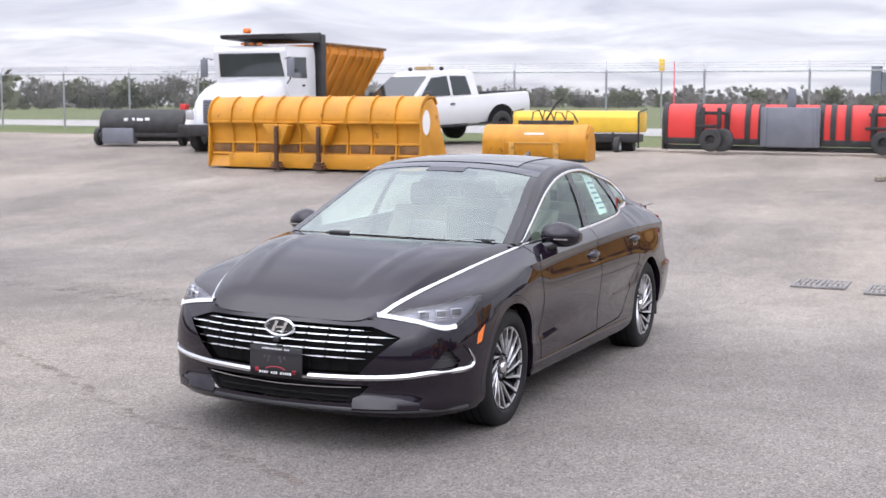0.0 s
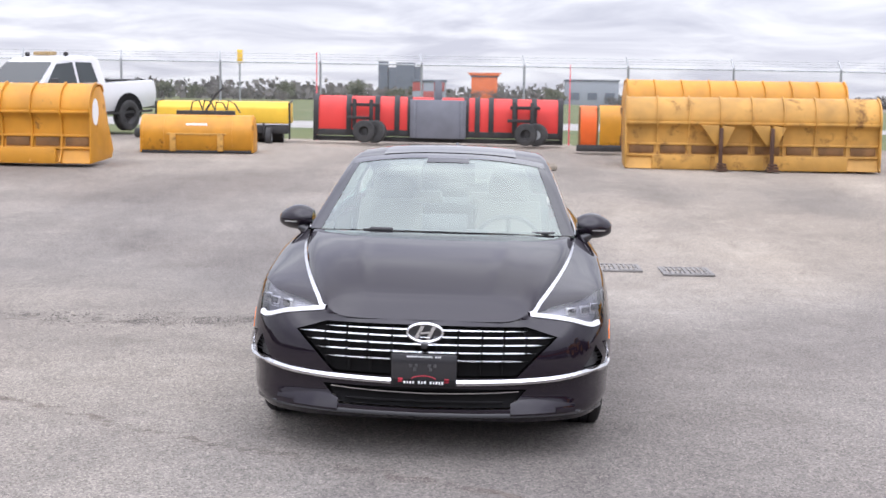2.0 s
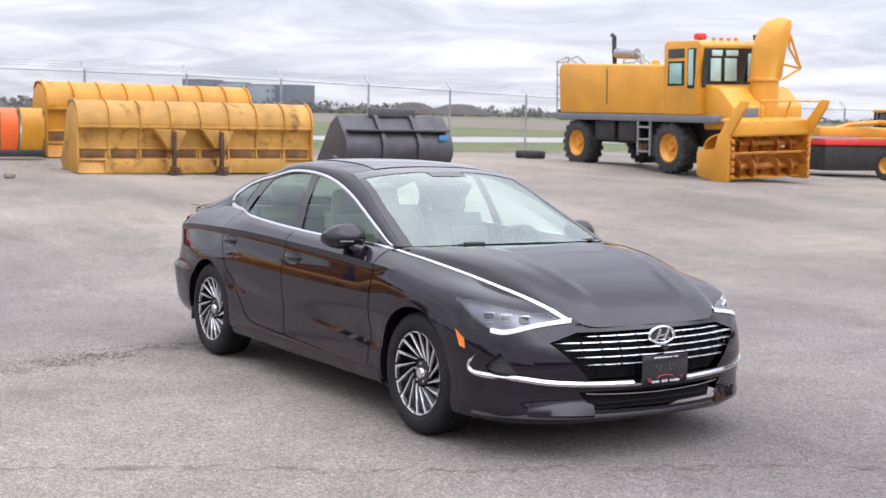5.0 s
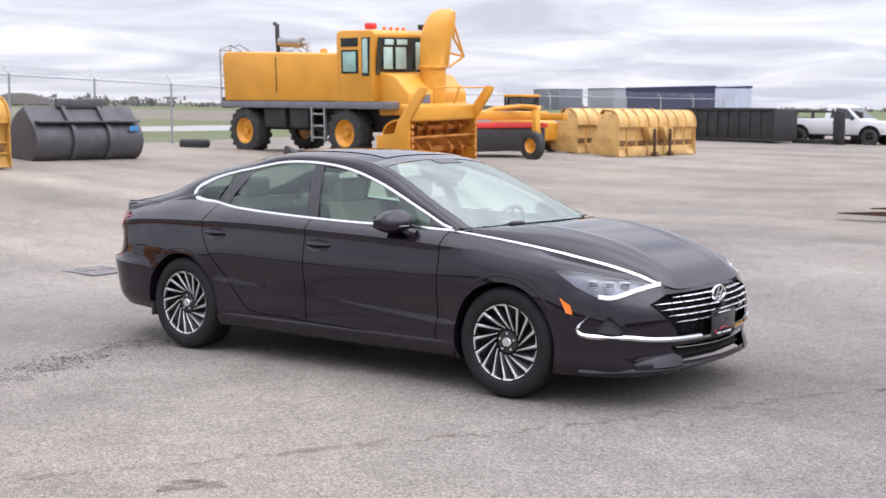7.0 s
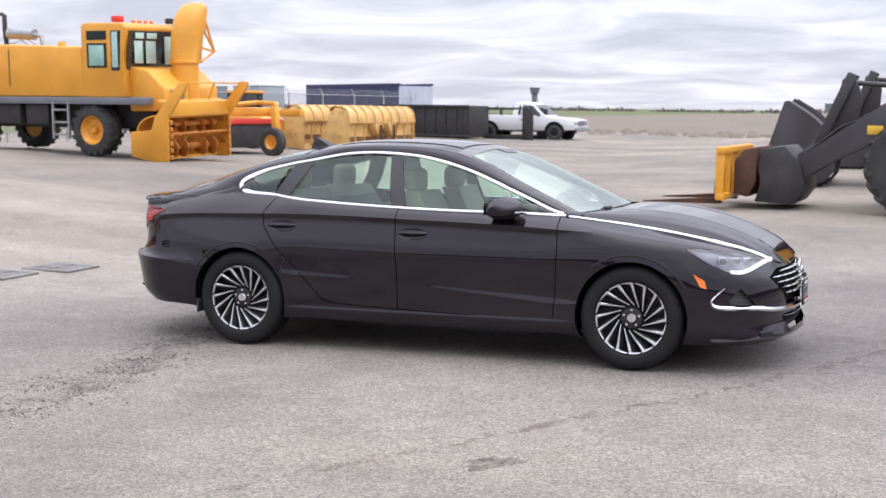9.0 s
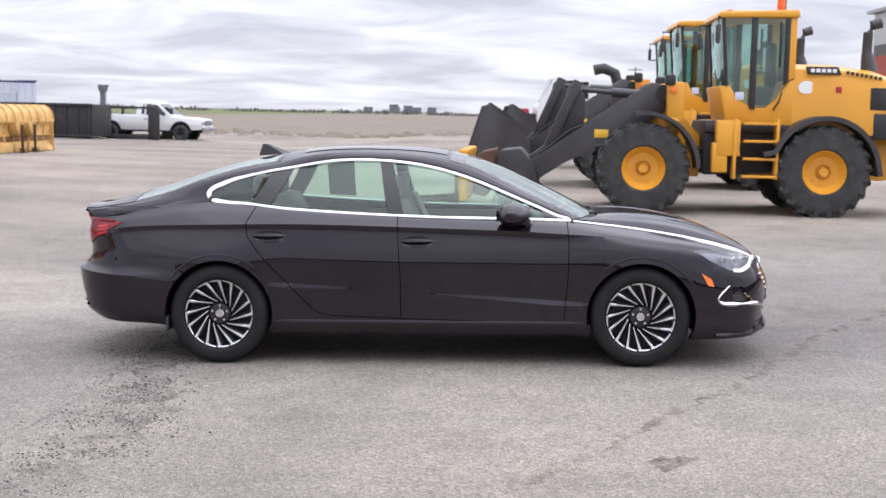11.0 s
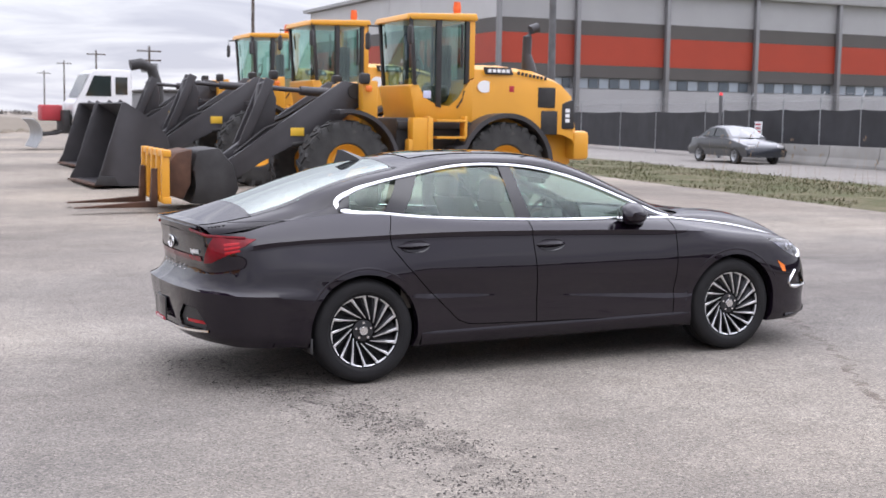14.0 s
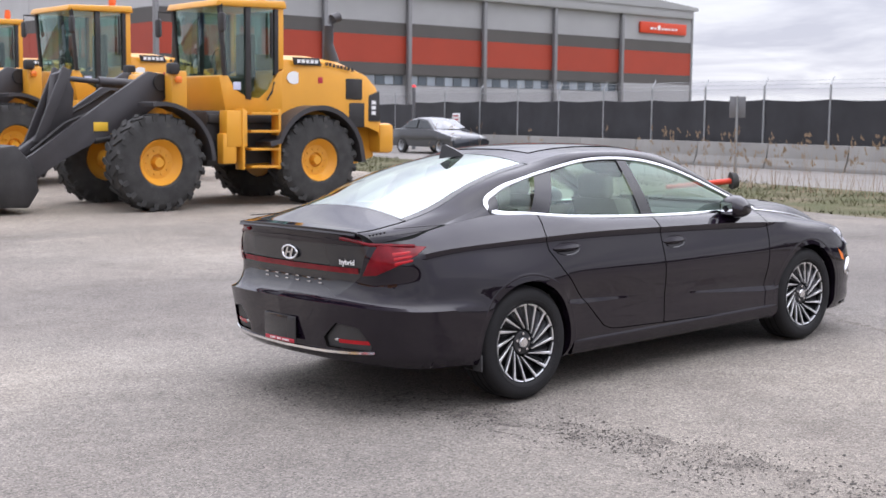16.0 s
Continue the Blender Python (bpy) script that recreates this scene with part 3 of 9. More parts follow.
flat_strip("crack_far", [(-14, -3.5), (-13.2, -1.0), (-13.6, 1.6), (-12.6, 4)], 0.10, CRACKD, "dark crack in the asphalt", seed=7, gaps=0.2)
flat_strip("crack_mid", [(-9.5, 3.2), (-8.2, 3.6), (-7.6, 3.2), (-6.4, 3.7)], 0.05, CRACKD, "short jagged crack", seed=8, gaps=0.2)
flat_strip("crack_near", [(2.6, -4.6), (3.0, -4.3), (3.4, -4.5), (3.7, -4.1)], 0.06, CRACKM, "short crack in the asphalt", seed=9, gaps=0.15)


def blotch(name, cx, cy, rx, ry, rot, material, label, seed):
    rnd = random.Random(seed)
    bm = BM()
    n = 40
    vs = []
    for i in range(n):
        a = 2 * math.pi * i / n
        k = 1 + 0.22 * math.sin(3 * a + seed) + 0.12 * math.sin(7 * a + 2 * seed) + 0.10 * (rnd.random() - 0.5)
        u, v = rx * k * math.cos(a), ry * k * math.sin(a)
        x, y = cx + u * math.cos(rot) - v * math.sin(rot), cy + u * math.sin(rot) + v * math.cos(rot)
        vs.append(bm.verts.new((x, y, ground_z(x, y) + 0.004)))
    bm.faces.new(vs)
    return tagged(link_mesh(name, bm, material, 0), label, "stain", kind="structure")


blotch("stain_damp", 1.30, -3.24, 0.15, 0.085, 0.9, PATCH, "small damp brown patch on the asphalt", 3)
blotch("stain_worn", 2.7, -4.1, 0.16, 0.10, 0.4, PATCH, "small worn brown patch on the asphalt", 5)

flat_strip("crumbled_trail", [(-1.95, -0.3), (-1.78, -1.2), (-1.62, -2.2), (-1.55, -3.0), (-1.75, -3.9), (-2.1, -5.2)], 0.42, crumbled("crumbled_dark_asphalt", (0.125, 0.108, 0.096), 4.5, 0.46, 0.72, 0.55),
           "dark crumbled asphalt along the joint", jag=0.12, gaps=0.0, step=0.12, seed=12)
# loose dark grit spread over the joint behind the car
rnd = random.Random(11)
bm = BM()
for i in range(7200):
    k = rnd.random()
    y = -6.2 + 6.6 * k if i % 3 else -3.3 + 3.2 * rnd.random()
    x = float(np.interp(y, [-6.2, -3, -1.8, -0.8, 0.5], [-2.35, -1.60, -1.70, -1.88, -2.2])) + rnd.gauss(0, 0.17 + 0.05 * abs(y + 2))
    dens = 0.45 + 0.75 * noise.noise((x * 2.6, y * 2.6, 0))
    if rnd.random() > dens:
        continue
    s = rnd.uniform(0.0022, 0.0072) * (1.7 if rnd.random() < 0.08 else 1)
    z = ground_z(x, y)
    a = rnd.uniform(0, 6.28)
    q = [(x + s * math.cos(a + b) * rnd.uniform(0.7, 1.6), y + s * math.sin(a + b), z + 0.003) for b in (0, 1.7, 3.2, 4.8)]
    vs = [bm.verts.new(p) for p in q]
    top = bm.verts.new((x, y, z + 0.003 + s * 0.6))
    for a1, a2 in zip(vs, vs[1:] + vs[:1]):
        bm.faces.new((a1, a2, top))
tagged(link_mesh("loose_grit", bm, GRIT, 0), "dark loose grit and crumbled asphalt on the yard", "grit", kind="stuff")


# ---- drain grates ----
IRON = mat("dusty_cast_iron", (0.205, 0.194, 0.184), 0.85, 0.0, 0.2, 6, bump=0.2)
SILT = mat("dark_silt", (0.115, 0.106, 0.099), 0.95, 0, 0.3, 9)
def drain_grate(x0, x1, y0, y1):
    gz = ground_z((x0 + x1) / 2, (y0 + y1) / 2)
    dg = thing("drain_grate", pose((x0 + x1) / 2, (y0 + y1) / 2, gz - 0.004), "dark cast-iron drain grate let into the asphalt", "drain grate", "drain grates")
    lx, ly = (x1 - x0) / 2, (y1 - y0) / 2
    bm = BM()
    box(bm, (0, 0, 0.001), (2 * lx, 2 * ly, 0.004))
    part("pit", bm, SILT, dg)
    bm = BM()
    for sx in (-1, 1):
        box(bm, (sx * (lx - 0.02), 0, 0.012), (0.04, 2 * ly, 0.02), 0.004)
        box(bm, (0, sx * (ly - 0.02), 0.012), (2 * lx - 0.08, 0.04, 0.02), 0.004)
    box(bm, (0, 0, 0.012), (2 * lx - 0.08, 0.04, 0.02), 0.004)
    part("frame", bm, IRON, dg)
    n = 9
    for i in range(n):
        for sx in (-1, 1):
            bm = BM()
            box(bm, (sx * lx / 2, -ly + 0.06 + (2 * ly - 0.12) * i / (n - 1), 0.011), (lx - 0.06, 0.028, 0.016), 0.003)
            part("bar", bm, IRON, dg)


drain_grate(-6.0, -5.45, 1.35, 1.9)
drain_grate(-5.85, -5.25, 2.1, 2.65)

# ---- the black sedan ----
car = thing("sedan", pose(0, 0, -0.031, -0.8, -1.0, 0) @ Matrix.Diagonal((1, 1.055, 1, 1)), "glossy black four-door hybrid sedan with chrome window trim", "car")
PLAN = [(2.392, 0), (2.367, 0.30), (2.305, 0.58), (2.165, 0.788), (1.92, 0.900), (1.42, 0.934), (0.9, 0.924), (0, 0.925), (-0.9, 0.928), (-1.42, 0.928),
        (-1.9, 0.922), (-2.2, 0.872), (-2.40, 0.72), (-2.50, 0.46), (-2.535, 0)]
# rows of (inset, height), from the sill upwards, one column for each plan point
SECT = [
    [(.05, .195), (.0, .235), (.02, .33), (.015, .42), (.0, .50), (.015, .58), (.045, .63), (.085, .665)],
    [(.05, .19), (.0, .235), (.02, .33), (.015, .42), (.0, .50), (.02, .58), (.05, .635), (.09, .673)],
    [(.05, .185), (.01, .235), (.03, .32), (.012, .42), (.012, .50), (.03, .585), (.07, .65), (.115, .70)],
    [(.05, .185), (.015, .24), (.015, .33), (.005, .42), (.01, .52), (.030, .62), (.080, .722), (.245, .775)],
    [(.05, .185), (.015, .25), (.01, .34), (.0, .44), (.0, .55), (.020, .67), (.072, .785), (.27, .832)],
    [(.05, .185), (.02, .25), (.015, .35), (.010, .46), (.003, .57), (.003, .67), (.042, .835), (.235, .908)],
    [(.07, .20), (.025, .26), (.018, .36), (.018, .47), (.005, .60), (.0, .69), (.026, .890), (.143, .972)],
    [(.07, .20), (.03, .26), (.02, .36), (.018, .47), (.005, .60), (.0, .70), (.032, .925), (.115, .992)],
    [(.07, .205), (.03, .265), (.02, .36), (.018, .48), (.005, .61), (.0, .71), (.036, .945), (.13, 1.036)],
    [(.06, .21), (.03, .27), (.015, .37), (.010, .48), (.002, .60), (.002, .70), (.055, .938), (.215, 1.080)],
    [(.06, .262), (.03, .315), (.012, .42), (.0, .585), (.020, .63), (.04, .76), (.075, .925), (.20, 1.04)],
    [(.08, .27), (.04, .33), (.018, .44), (.0, .600), (.030, .630), (.052, .74), (.066, .90), (.14, .985)],
    [(.10, .29), (.05, .34), (.025, .45), (.0, .618), (.045, .645), (.075, .73), (.070, .87), (.09, .972)],
    [(.10, .30), (.05, .345), (.025, .45), (.0, .634), (.055, .660), (.105, .74), (.095, .87), (.08, .975)],
    [(.10, .30), (.05, .35), (.025, .45), (.0, .638), (.06, .664), (.115, .74), (.10, .87), (.075, .985)],
]
NS, NV = 190, 5
PLAN = [(x, y * 0.958) for x, y in PLAN]
plan = spline([(p[0], -p[1]) for p in PLAN], NS)
plan[0, 1] = plan[-1, 1] = 0
tang = np.gradient(plan, axis=0)
tang[0], tang[-1] = (0, -1), (0, 1)
tang /= np.linalg.norm(tang, axis=1)[:, None]
norm_in = np.stack([-tang[:, 1], tang[:, 0]], 1)
if norm_in[0, 0] > 0:
    norm_in = -norm_in
arc_key = np.r_[0, np.cumsum([math.dist(a, b) for a, b in zip(PLAN, PLAN[1:])])]
arc_at = np.linspace(0, arc_key[-1], NS)
INS = np.stack([pchip(arc_key, [s[r][0] for s in SECT], arc_at) for r in range(8)], 1)
HGT = np.stack([pchip(arc_key, [s[r][1] for s in SECT], arc_at) for r in range(8)], 1)


def crease_key(x):
    """Height, width and strength of the sharp line low on the doors."""
    zc = float(np.interp(x, [-1.05, -0.9, 1.05, 1.2], [0.552, 0.545, 0.430, 0.42]))
    k = float(np.interp(x, [-1.10, -0.98, -0.40], [0.5, 1, 0], 0, 0) * (x < -0.3) + np.interp(x, [-0.12, 0.85, 1.0, 1.1], [0, 1, 0.8, 0.0], 0, 0) * (x > -0.2))
    return zc, 0.005 + 0.024 * k, k


def crease(x, z):
    """Extra inset above that line."""
    zc, w, k = crease_key(x)
    return 0.0165 * k * float(np.interp(z, [zc - w, zc], [0, 1])) * float(1 - smoothstep(0.0, 0.17, z - zc))


def sharpen(row, x):
    """Let the rows of the side fall on the crease, so that its edges stay sharp."""
    ks = float(smoothstep(-1.72, -1.5, x) * (1 - smoothstep(1.2, 1.45, x)))
    if ks <= 0:
        return row
    zc, w, k = crease_key(x)
    lo = row[:29]
    z_new = np.interp(range(29), [0, 13, 14, 15, 16, 28], [lo[0, 2], zc - w - .004, zc - w, zc, zc + .005, lo[28, 2]])
    z_new = lo[:, 2] * (1 - ks) + z_new * ks
    got = np.stack([np.interp(z_new, lo[:, 2], lo[:, c]) for c in (0, 1)] + [z_new], 1)
    return np.concatenate([got, row[29:]])


# the bright line along the hood's edge, from the middle of the nose to the windscreen's foot
HOODLINE = [(2.308, 0, .668), (2.294, -.26, .676), (2.236, -.470, .702), (2.092, -.535, .765), (1.86, -.603, .827), (1.42, -.688, .910), (0.9, -.742, .974)]
HOODTOP = np.stack([pchip(arc_key[:7], [h[c] for h in HOODLINE], np.minimum(arc_at, arc_key[6])) for c in range(3)], 1)
WALL = []
for i in range(NS):
    pts = [(*(plan[i] + norm_in[i] * a), z) for a, z in zip(INS[i], HGT[i])]
    if arc_at[i] < arc_key[6]:
        pts[7] = tuple(HOODTOP[i])
    x_ = plan[i, 0]
    smooth_row = spline(pts, 7 * NV + 1)
    # sharp shoulder ridge with a thin undercut along doors and quarter
    n2 = norm_in[i] * 0.006
    under = (pts[6][0] + n2[0], pts[6][1] + n2[1], pts[6][2] - 0.026)
    top_ = np.array([np.array(pts[6]) + (np.array(pts[7]) - np.array(pts[6])) * k + np.array([0, 0, 0.010]) * math.sin(math.pi * k) for k in np.linspace(0, 1, 7)])
    ridge_row = np.concatenate([spline(pts[:6] + [under], 29), top_])
    k1 = float(smoothstep(-2.24, -2.08, x_) * (1 - smoothstep(0.7, 1.45, x_)))
    # sharp edge over the rear bumper
    tail_row = np.concatenate([spline(pts[:4], 16), spline(pts[3:], 21)[1:]]) * (1 - k1) + k1 * np.concatenate([spline(pts[:4], 16), spline(pts[3:6] + [under], 14)[1:], top_])
    k2 = float(1 - smoothstep(-1.98, -1.80, x_))
    row = []
    full = smooth_row * (1 - max(k1, k2)) + ridge_row * k1 * (1 - k2) + tail_row * k2 + smooth_row * (max(k1, k2) - k1 * (1 - k2) - k2)
    for p in sharpen(full, x_) if abs(plan[i, 1]) > 0.8 else full:
        q = p[:2] + norm_in[i] * float(crease(plan[i, 0], p[2])) * (abs(plan[i, 1]) > 0.8)
        row.append((q[0], q[1], p[2]))
    WALL.append(row)
WARR = np.array(WALL)


def wall_at(x, z):
    """The point of the body's right side at x and height z (away from nose and tail)."""
    cols = WARR[20:-20]
    y = [np.interp(z, c[:, 2], c[:, 1]) for c in cols]
    xs = [np.interp(z, c[:, 2], c[:, 0]) for c in cols]
    o = np.argsort(xs)
    return Vector((x, float(np.interp(x, np.array(xs)[o], np.array(y)[o])), z))


def front_at(y, z, arr=None):
    """The point of the nose (or tail) skin at y and height z."""
    cols = WARR[:75] if arr is None else arr
    ys = np.array([np.interp(z, c[:, 2], c[:, 1]) for c in cols])
    xs = np.array([np.interp(z, c[:, 2], c[:, 0]) for c in cols])
    o = np.argsort(ys)
    return Vector((float(np.interp(-abs(y), ys[o], xs[o])), y, z))


def rear_at(y, z):
    return front_at(y, z, WARR[-60:])


TOPLINE = WARR[:, -1]          # chrome line, belt and rear quarter edge
lines = {}
lines["dlo"] = [(0.93, -.778, .974), (.60, -.732, 1.115), (.25, -.682, 1.255), (-.05, -.652, 1.335), (-.35, -.638, 1.368), (-.65, -.634, 1.365), (-.95, -.63, 1.318), (-1.2, -.645, 1.272), (-1.41, -.650, 1.210), (-1.53, -.675, 1.135),
                (-1.75, -.69, 1.078), (-2.0, -.70, 1.02), (-2.2, -.685, .985), (-2.33, -.655, .965)]
lines["edge"] = [(1.00, -.750, .985), (.62, -.682, 1.158), (.30, -.622, 1.312), (.05, -.597, 1.388), (-.35, -.582, 1.422), (-.75, -.574, 1.412), (-1.05, -.55, 1.355), (-1.35, -.560, 1.297), (-1.6, -.575, 1.222), (-1.85, -.595, 1.125),
                 (-2.05, -.60, 1.075), (-2.2, -.60, 1.050), (-2.32, -.60, 1.034), (-2.405, -.585, 1.028)]
lines["mid"] = [(1.15, 0, 1.003), (.71, 0, 1.218), (.34, 0, 1.368), (.05, 0, 1.432), (-.35, 0, 1.458), (-.75, 0, 1.450), (-1.05, 0, 1.414), (-1.35, 0, 1.355), (-1.6, 0, 1.285), (-1.85, 0, 1.205),
                (-2.05, 0, 1.14), (-2.2, 0, 1.092), (-2.34, 0, 1.058), (-2.455, 0, 1.040)]
lines = {k: [(x, y * 0.948, z) for x, y, z in v] for k, v in lines.items()}
NT = 131
# the three lines step together: station k of each lies at the same fraction between its own key points
for key in ("dlo", "edge", "mid"):
    kp = np.asarray(lines[key], float)
    fine = spline(kp, 2000)
    at = [int(np.argmin(np.linalg.norm(fine - q, axis=1))) for q in kp]
    tt = np.linspace(0, len(kp) - 1, NT)
    idx = np.interp(tt, range(len(kp)), at)
    got = np.stack([np.interp(idx, range(2000), fine[:, c]) for c in range(3)], 1)
    if key == "dlo":
        DLO = got
    elif key == "edge":
        EDGE = got
    else:
        MID = got
KEY = NT // 13                 # stations per key point


def top_rows(a, b, n=14, lift=0.0):
    """The crowned sheet between the right and the left edge, for stations a to b."""
    rows = []
    for i in range(a, b + 1):
        row = []
        for j in range(-n, n + 1):
            k = j / n
            s = 1 - abs(k) ** 2.4
            e, m_ = EDGE[i], MID[i]
            row.append((e[0] + (m_[0] - e[0]) * s, -e[1] * k, e[2] + (m_[2] - e[2]) * s + lift))
        rows.append(row)
    return rows


def belt_at(x):
    o = np.argsort(TOPLINE[60:-40, 0])
    xs = TOPLINE[60:-40][o]
    return Vector((x, float(np.interp(x, xs[:, 0], xs[:, 1])), float(np.interp(x, xs[:, 0], xs[:, 2]))))


def dlo_at(x):
    o = np.argsort(DLO[:, 0])
    return Vector((x, float(np.interp(x, DLO[o, 0], DLO[o, 1])), float(np.interp(x, DLO[o, 0], DLO[o, 2]))))


def knife(bm, pts, way, reach=0.9):
    """Cut the skin along a line of points, each cut plane holding the given way."""
    way = Vector(way)
    for a, b in zip(pts, pts[1:]):
        a, b = Vector(a), Vector(b)
        n = (b - a).cross(way)
        if n.length < 1e-7:
            continue
        c, r = (a + b) / 2, (b - a).length / 2 + 0.05
        fs = [f for f in bm.faces if (f.calc_center_median() - c).cross(way.normalized()).length < r and (f.calc_center_median() - c).length < reach]
        geom = list({v for f in fs for v in f.verts}) + list({e for f in fs for e in f.edges}) + fs
        bmesh.ops.bisect_plane(bm, geom=geom, dist=1e-5, plane_co=a, plane_no=n.normalized())


def inside(pt, poly):
    x, y = pt
    hit = False
    for (x1, y1), (x2, y2) in zip(poly, poly[1:] + poly[:1]):
        if (y1 > y) != (y2 > y) and x < (x2 - x1) * (y - y1) / (y2 - y1) + x1:
            hit = not hit
    return hit


def take(bm, test, thick=0.0):
    """Split the faces that pass the test off into a bmesh of their own."""
    fs = [f for f in bm.faces if test(f.calc_center_median())]
    out = BM()
    vm = {}
    for f in fs:
        out.faces.new([vm.setdefault(v, out.verts.new(v.co)) if v not in vm else vm[v] for v in f.verts])
    bmesh.ops.delete(bm, geom=fs, context="FACES")
    return out


def seam_from(bm, width=0.005):
    """A dark line laid just over the free edges of a panel, where it meets the next one."""
    out = BM()
    bm.normal_update()
    for e in bm.edges:
        if len(e.link_faces) != 1:
            continue
        f = e.link_faces[0]
        d = (f.calc_center_median() - (e.verts[0].co + e.verts[1].co) / 2)
        t_ = (e.verts[1].co - e.verts[0].co).normalized()
        d = (d - t_ * d.dot(t_)).normalized() * width / 2
        n = f.normal * 0.0016
        if n.y > 0:
            n = -n
        out.faces.new([out.verts.new(p) for p in (e.verts[0].co - d + n, e.verts[1].co - d + n, e.verts[1].co + d + n, e.verts[0].co + d + n)])
    return out


def shell(bm, depth=0.02, way=(0, 1, 0)):
    """Turn the free rims of a skin inwards so that the panel has depth."""
    es = [e for e in bm.edges if len(e.link_faces) == 1]
    r = bmesh.ops.extrude_edge_only(bm, edges=es)
    vs = [v for v in r["geom"] if isinstance(v, bmesh.types.BMVert)]
    for v in vs:
        v.co += Vector(way) * depth
    return bm


skin = BM()
grid(skin, WALL)
# wheel arches
ARCH = {1.42: 0.364, -1.42: 0.364}
for cx, r in ARCH.items():
    ring = [(cx + r * math.cos(a), -0.92, 0.335 + r * math.sin(a)) for a in np.linspace(-0.55, math.pi + 0.55, 30)]
    knife(skin, ring, (0, 1, 0), 0.45)
    fs = [f for f in skin.faces if math.hypot(f.calc_center_median().x - cx, f.calc_center_median().z - 0.335) < r and f.calc_center_median().y < -0.6]
    bmesh.ops.delete(skin, geom=fs, context="FACES")

# doors
FD = [(.905, .285), (.93, .60), (.935, .80), (.925, 1.0), (-.215, 1.06), (-.205, .80), (-.190, .60), (-.188, .315)]
RD = [(-.188, .315), (-.190, .60), (-.205, .80), (-.215, 1.06), (-1.165, 1.12), (-1.185, 1.05), (-1.235, .95), (-1.225, .86), (-1.13, .735), (-1.0, .595), (-.86, .455), (-.77, .365), (-.70, .338), (-.62, .330)]
for poly in (FD, RD):
    loop = poly + poly[:1]
    knife(skin, [(x, -0.9, z) for x, z in loop if z < 1.2], (0, 1, 0), 0.6)
door_f = take(skin, lambda c: c.y < -0.55 and inside((c.x, c.z), FD))
door_r = take(skin, lambda c: c.y < -0.55 and inside((c.x, c.z), RD))

# headlamp openings: seen along the corner's own direction
HLWAY = Vector((0.72, -0.69, 0)).normalized()
HLSIDE = Vector((0.69, 0.72, 0)).normalized()


def hl_uv(p):
    p = Vector(p)
    return (p.dot(HLSIDE), p.z)


def corner_pt(x, y, z):
    return Vector((x, -abs(y), z))


def on_corner(p):
    """The point of the skin met along the lamp's own direction."""
    pts = np.array([[np.interp(p[2], c[:, 2], c[:, 0]), np.interp(p[2], c[:, 2], c[:, 1])] for c in WARR[:95]])
    us = pts @ np.array([HLSIDE.x, HLSIDE.y])
    u_ = Vector(p).dot(HLSIDE)
    return Vector((float(np.interp(-u_, -us, pts[:, 0])), float(np.interp(-u_, -us, pts[:, 1])), p[2]))


HL = [corner_pt(2.225, .46, .700), corner_pt(2.12, .60, .672), corner_pt(2.03, .71, .637), corner_pt(1.96, .74, .642), corner_pt(1.84, .785, .705), corner_pt(1.70, .79, .790), corner_pt(1.83, .73, .786), corner_pt(2.0, .63, .755), corner_pt(2.10, .56, .735)]
HLUV = [hl_uv(p) for p in HL]
knife(skin, HL + HL[:1], HLWAY, 0.7)
lamp_skin = take(skin, lambda c: c.x > 1.65 and c.z > 0.6 and inside(hl_uv(c), HLUV))
# slim side vents beside the front fog corners
FV = [corner_pt(2.03, .73, .545), corner_pt(1.965, .77, .475), corner_pt(1.985, .76, .440), corner_pt(2.13, .67, .435)]
knife(skin, FV + FV[:1], HLWAY, 0.5)
FVUV = [hl_uv(p) for p in FV]
vent_skin = take(skin, lambda c: c.x > 1.85 and .42 < c.z < .56 and inside(hl_uv(c), FVUV))
# radiator grille and lower intake openings, cut along the car
GR = [(0.0, .652), (-.46, .650), (-.605, .602), (-.50, .500), (-.42, .410), (0.0, .404)]
LG = [(0.0, .354), (-.47, .352), (-.39, .258), (0.0, .254)]
for poly in (GR, LG):
    knife(skin, [(2.3, y, z) for y, z in poly], (1, 0, 0), 0.75)
GRF, LGF = GR + [(0.02, .404), (0.02, .652)], LG + [(0.02, .254), (0.02, .354)]
grille_skin = take(skin, lambda c: c.x > 2.1 and inside((c.y, c.z), GRF))
lower_skin = take(skin, lambda c: c.x > 2.1 and inside((c.y, c.z), LGF))
# tail lamps and boot panel, cut along the car
TLWAY = Vector((-0.85, -0.53, 0)).normalized()
TLSIDE = Vector((-0.53, 0.85, 0)).normalized()
TLP = [Vector((-2.07, -.755, .945)), Vector((-2.20, -.70, .958)), Vector((-2.30, -.625, .955)), Vector((-2.355, -.555, .788)), Vector((-2.30, -.62, .795)), Vector((-2.20, -.70, .850)), Vector((-2.11, -.745, .905))]
TLUV = [(p.dot(TLSIDE), p.z) for p in TLP]
knife(skin, TLP + TLP[:1], TLWAY, 0.7)
tail_skin = take(skin, lambda c: c.x < -1.9 and c.z > .74 and inside((c.dot(TLSIDE), c.z), TLUV))
BOOT = [(0, .955), (-.605, .950), (-.545, .785), (-.41, .665), (0, .65)]
knife(skin, [(-2.45, y, z) for y, z in BOOT], (1, 0, 0), 0.7)
boot_skin = take(skin, lambda c: c.x < -2.2 and inside((c.y, c.z), BOOT + [(0.02, .64), (0.02, .955)]))
RB = [(-.655, .41), (-.60, .51), (-.46, .53), (-.36, .44), (-.37, .385), (-.64, .38)]
knife(skin, [(-2.5, y, z) for y, z in RB + RB[:1]], (1, 0, 0), 0.6)
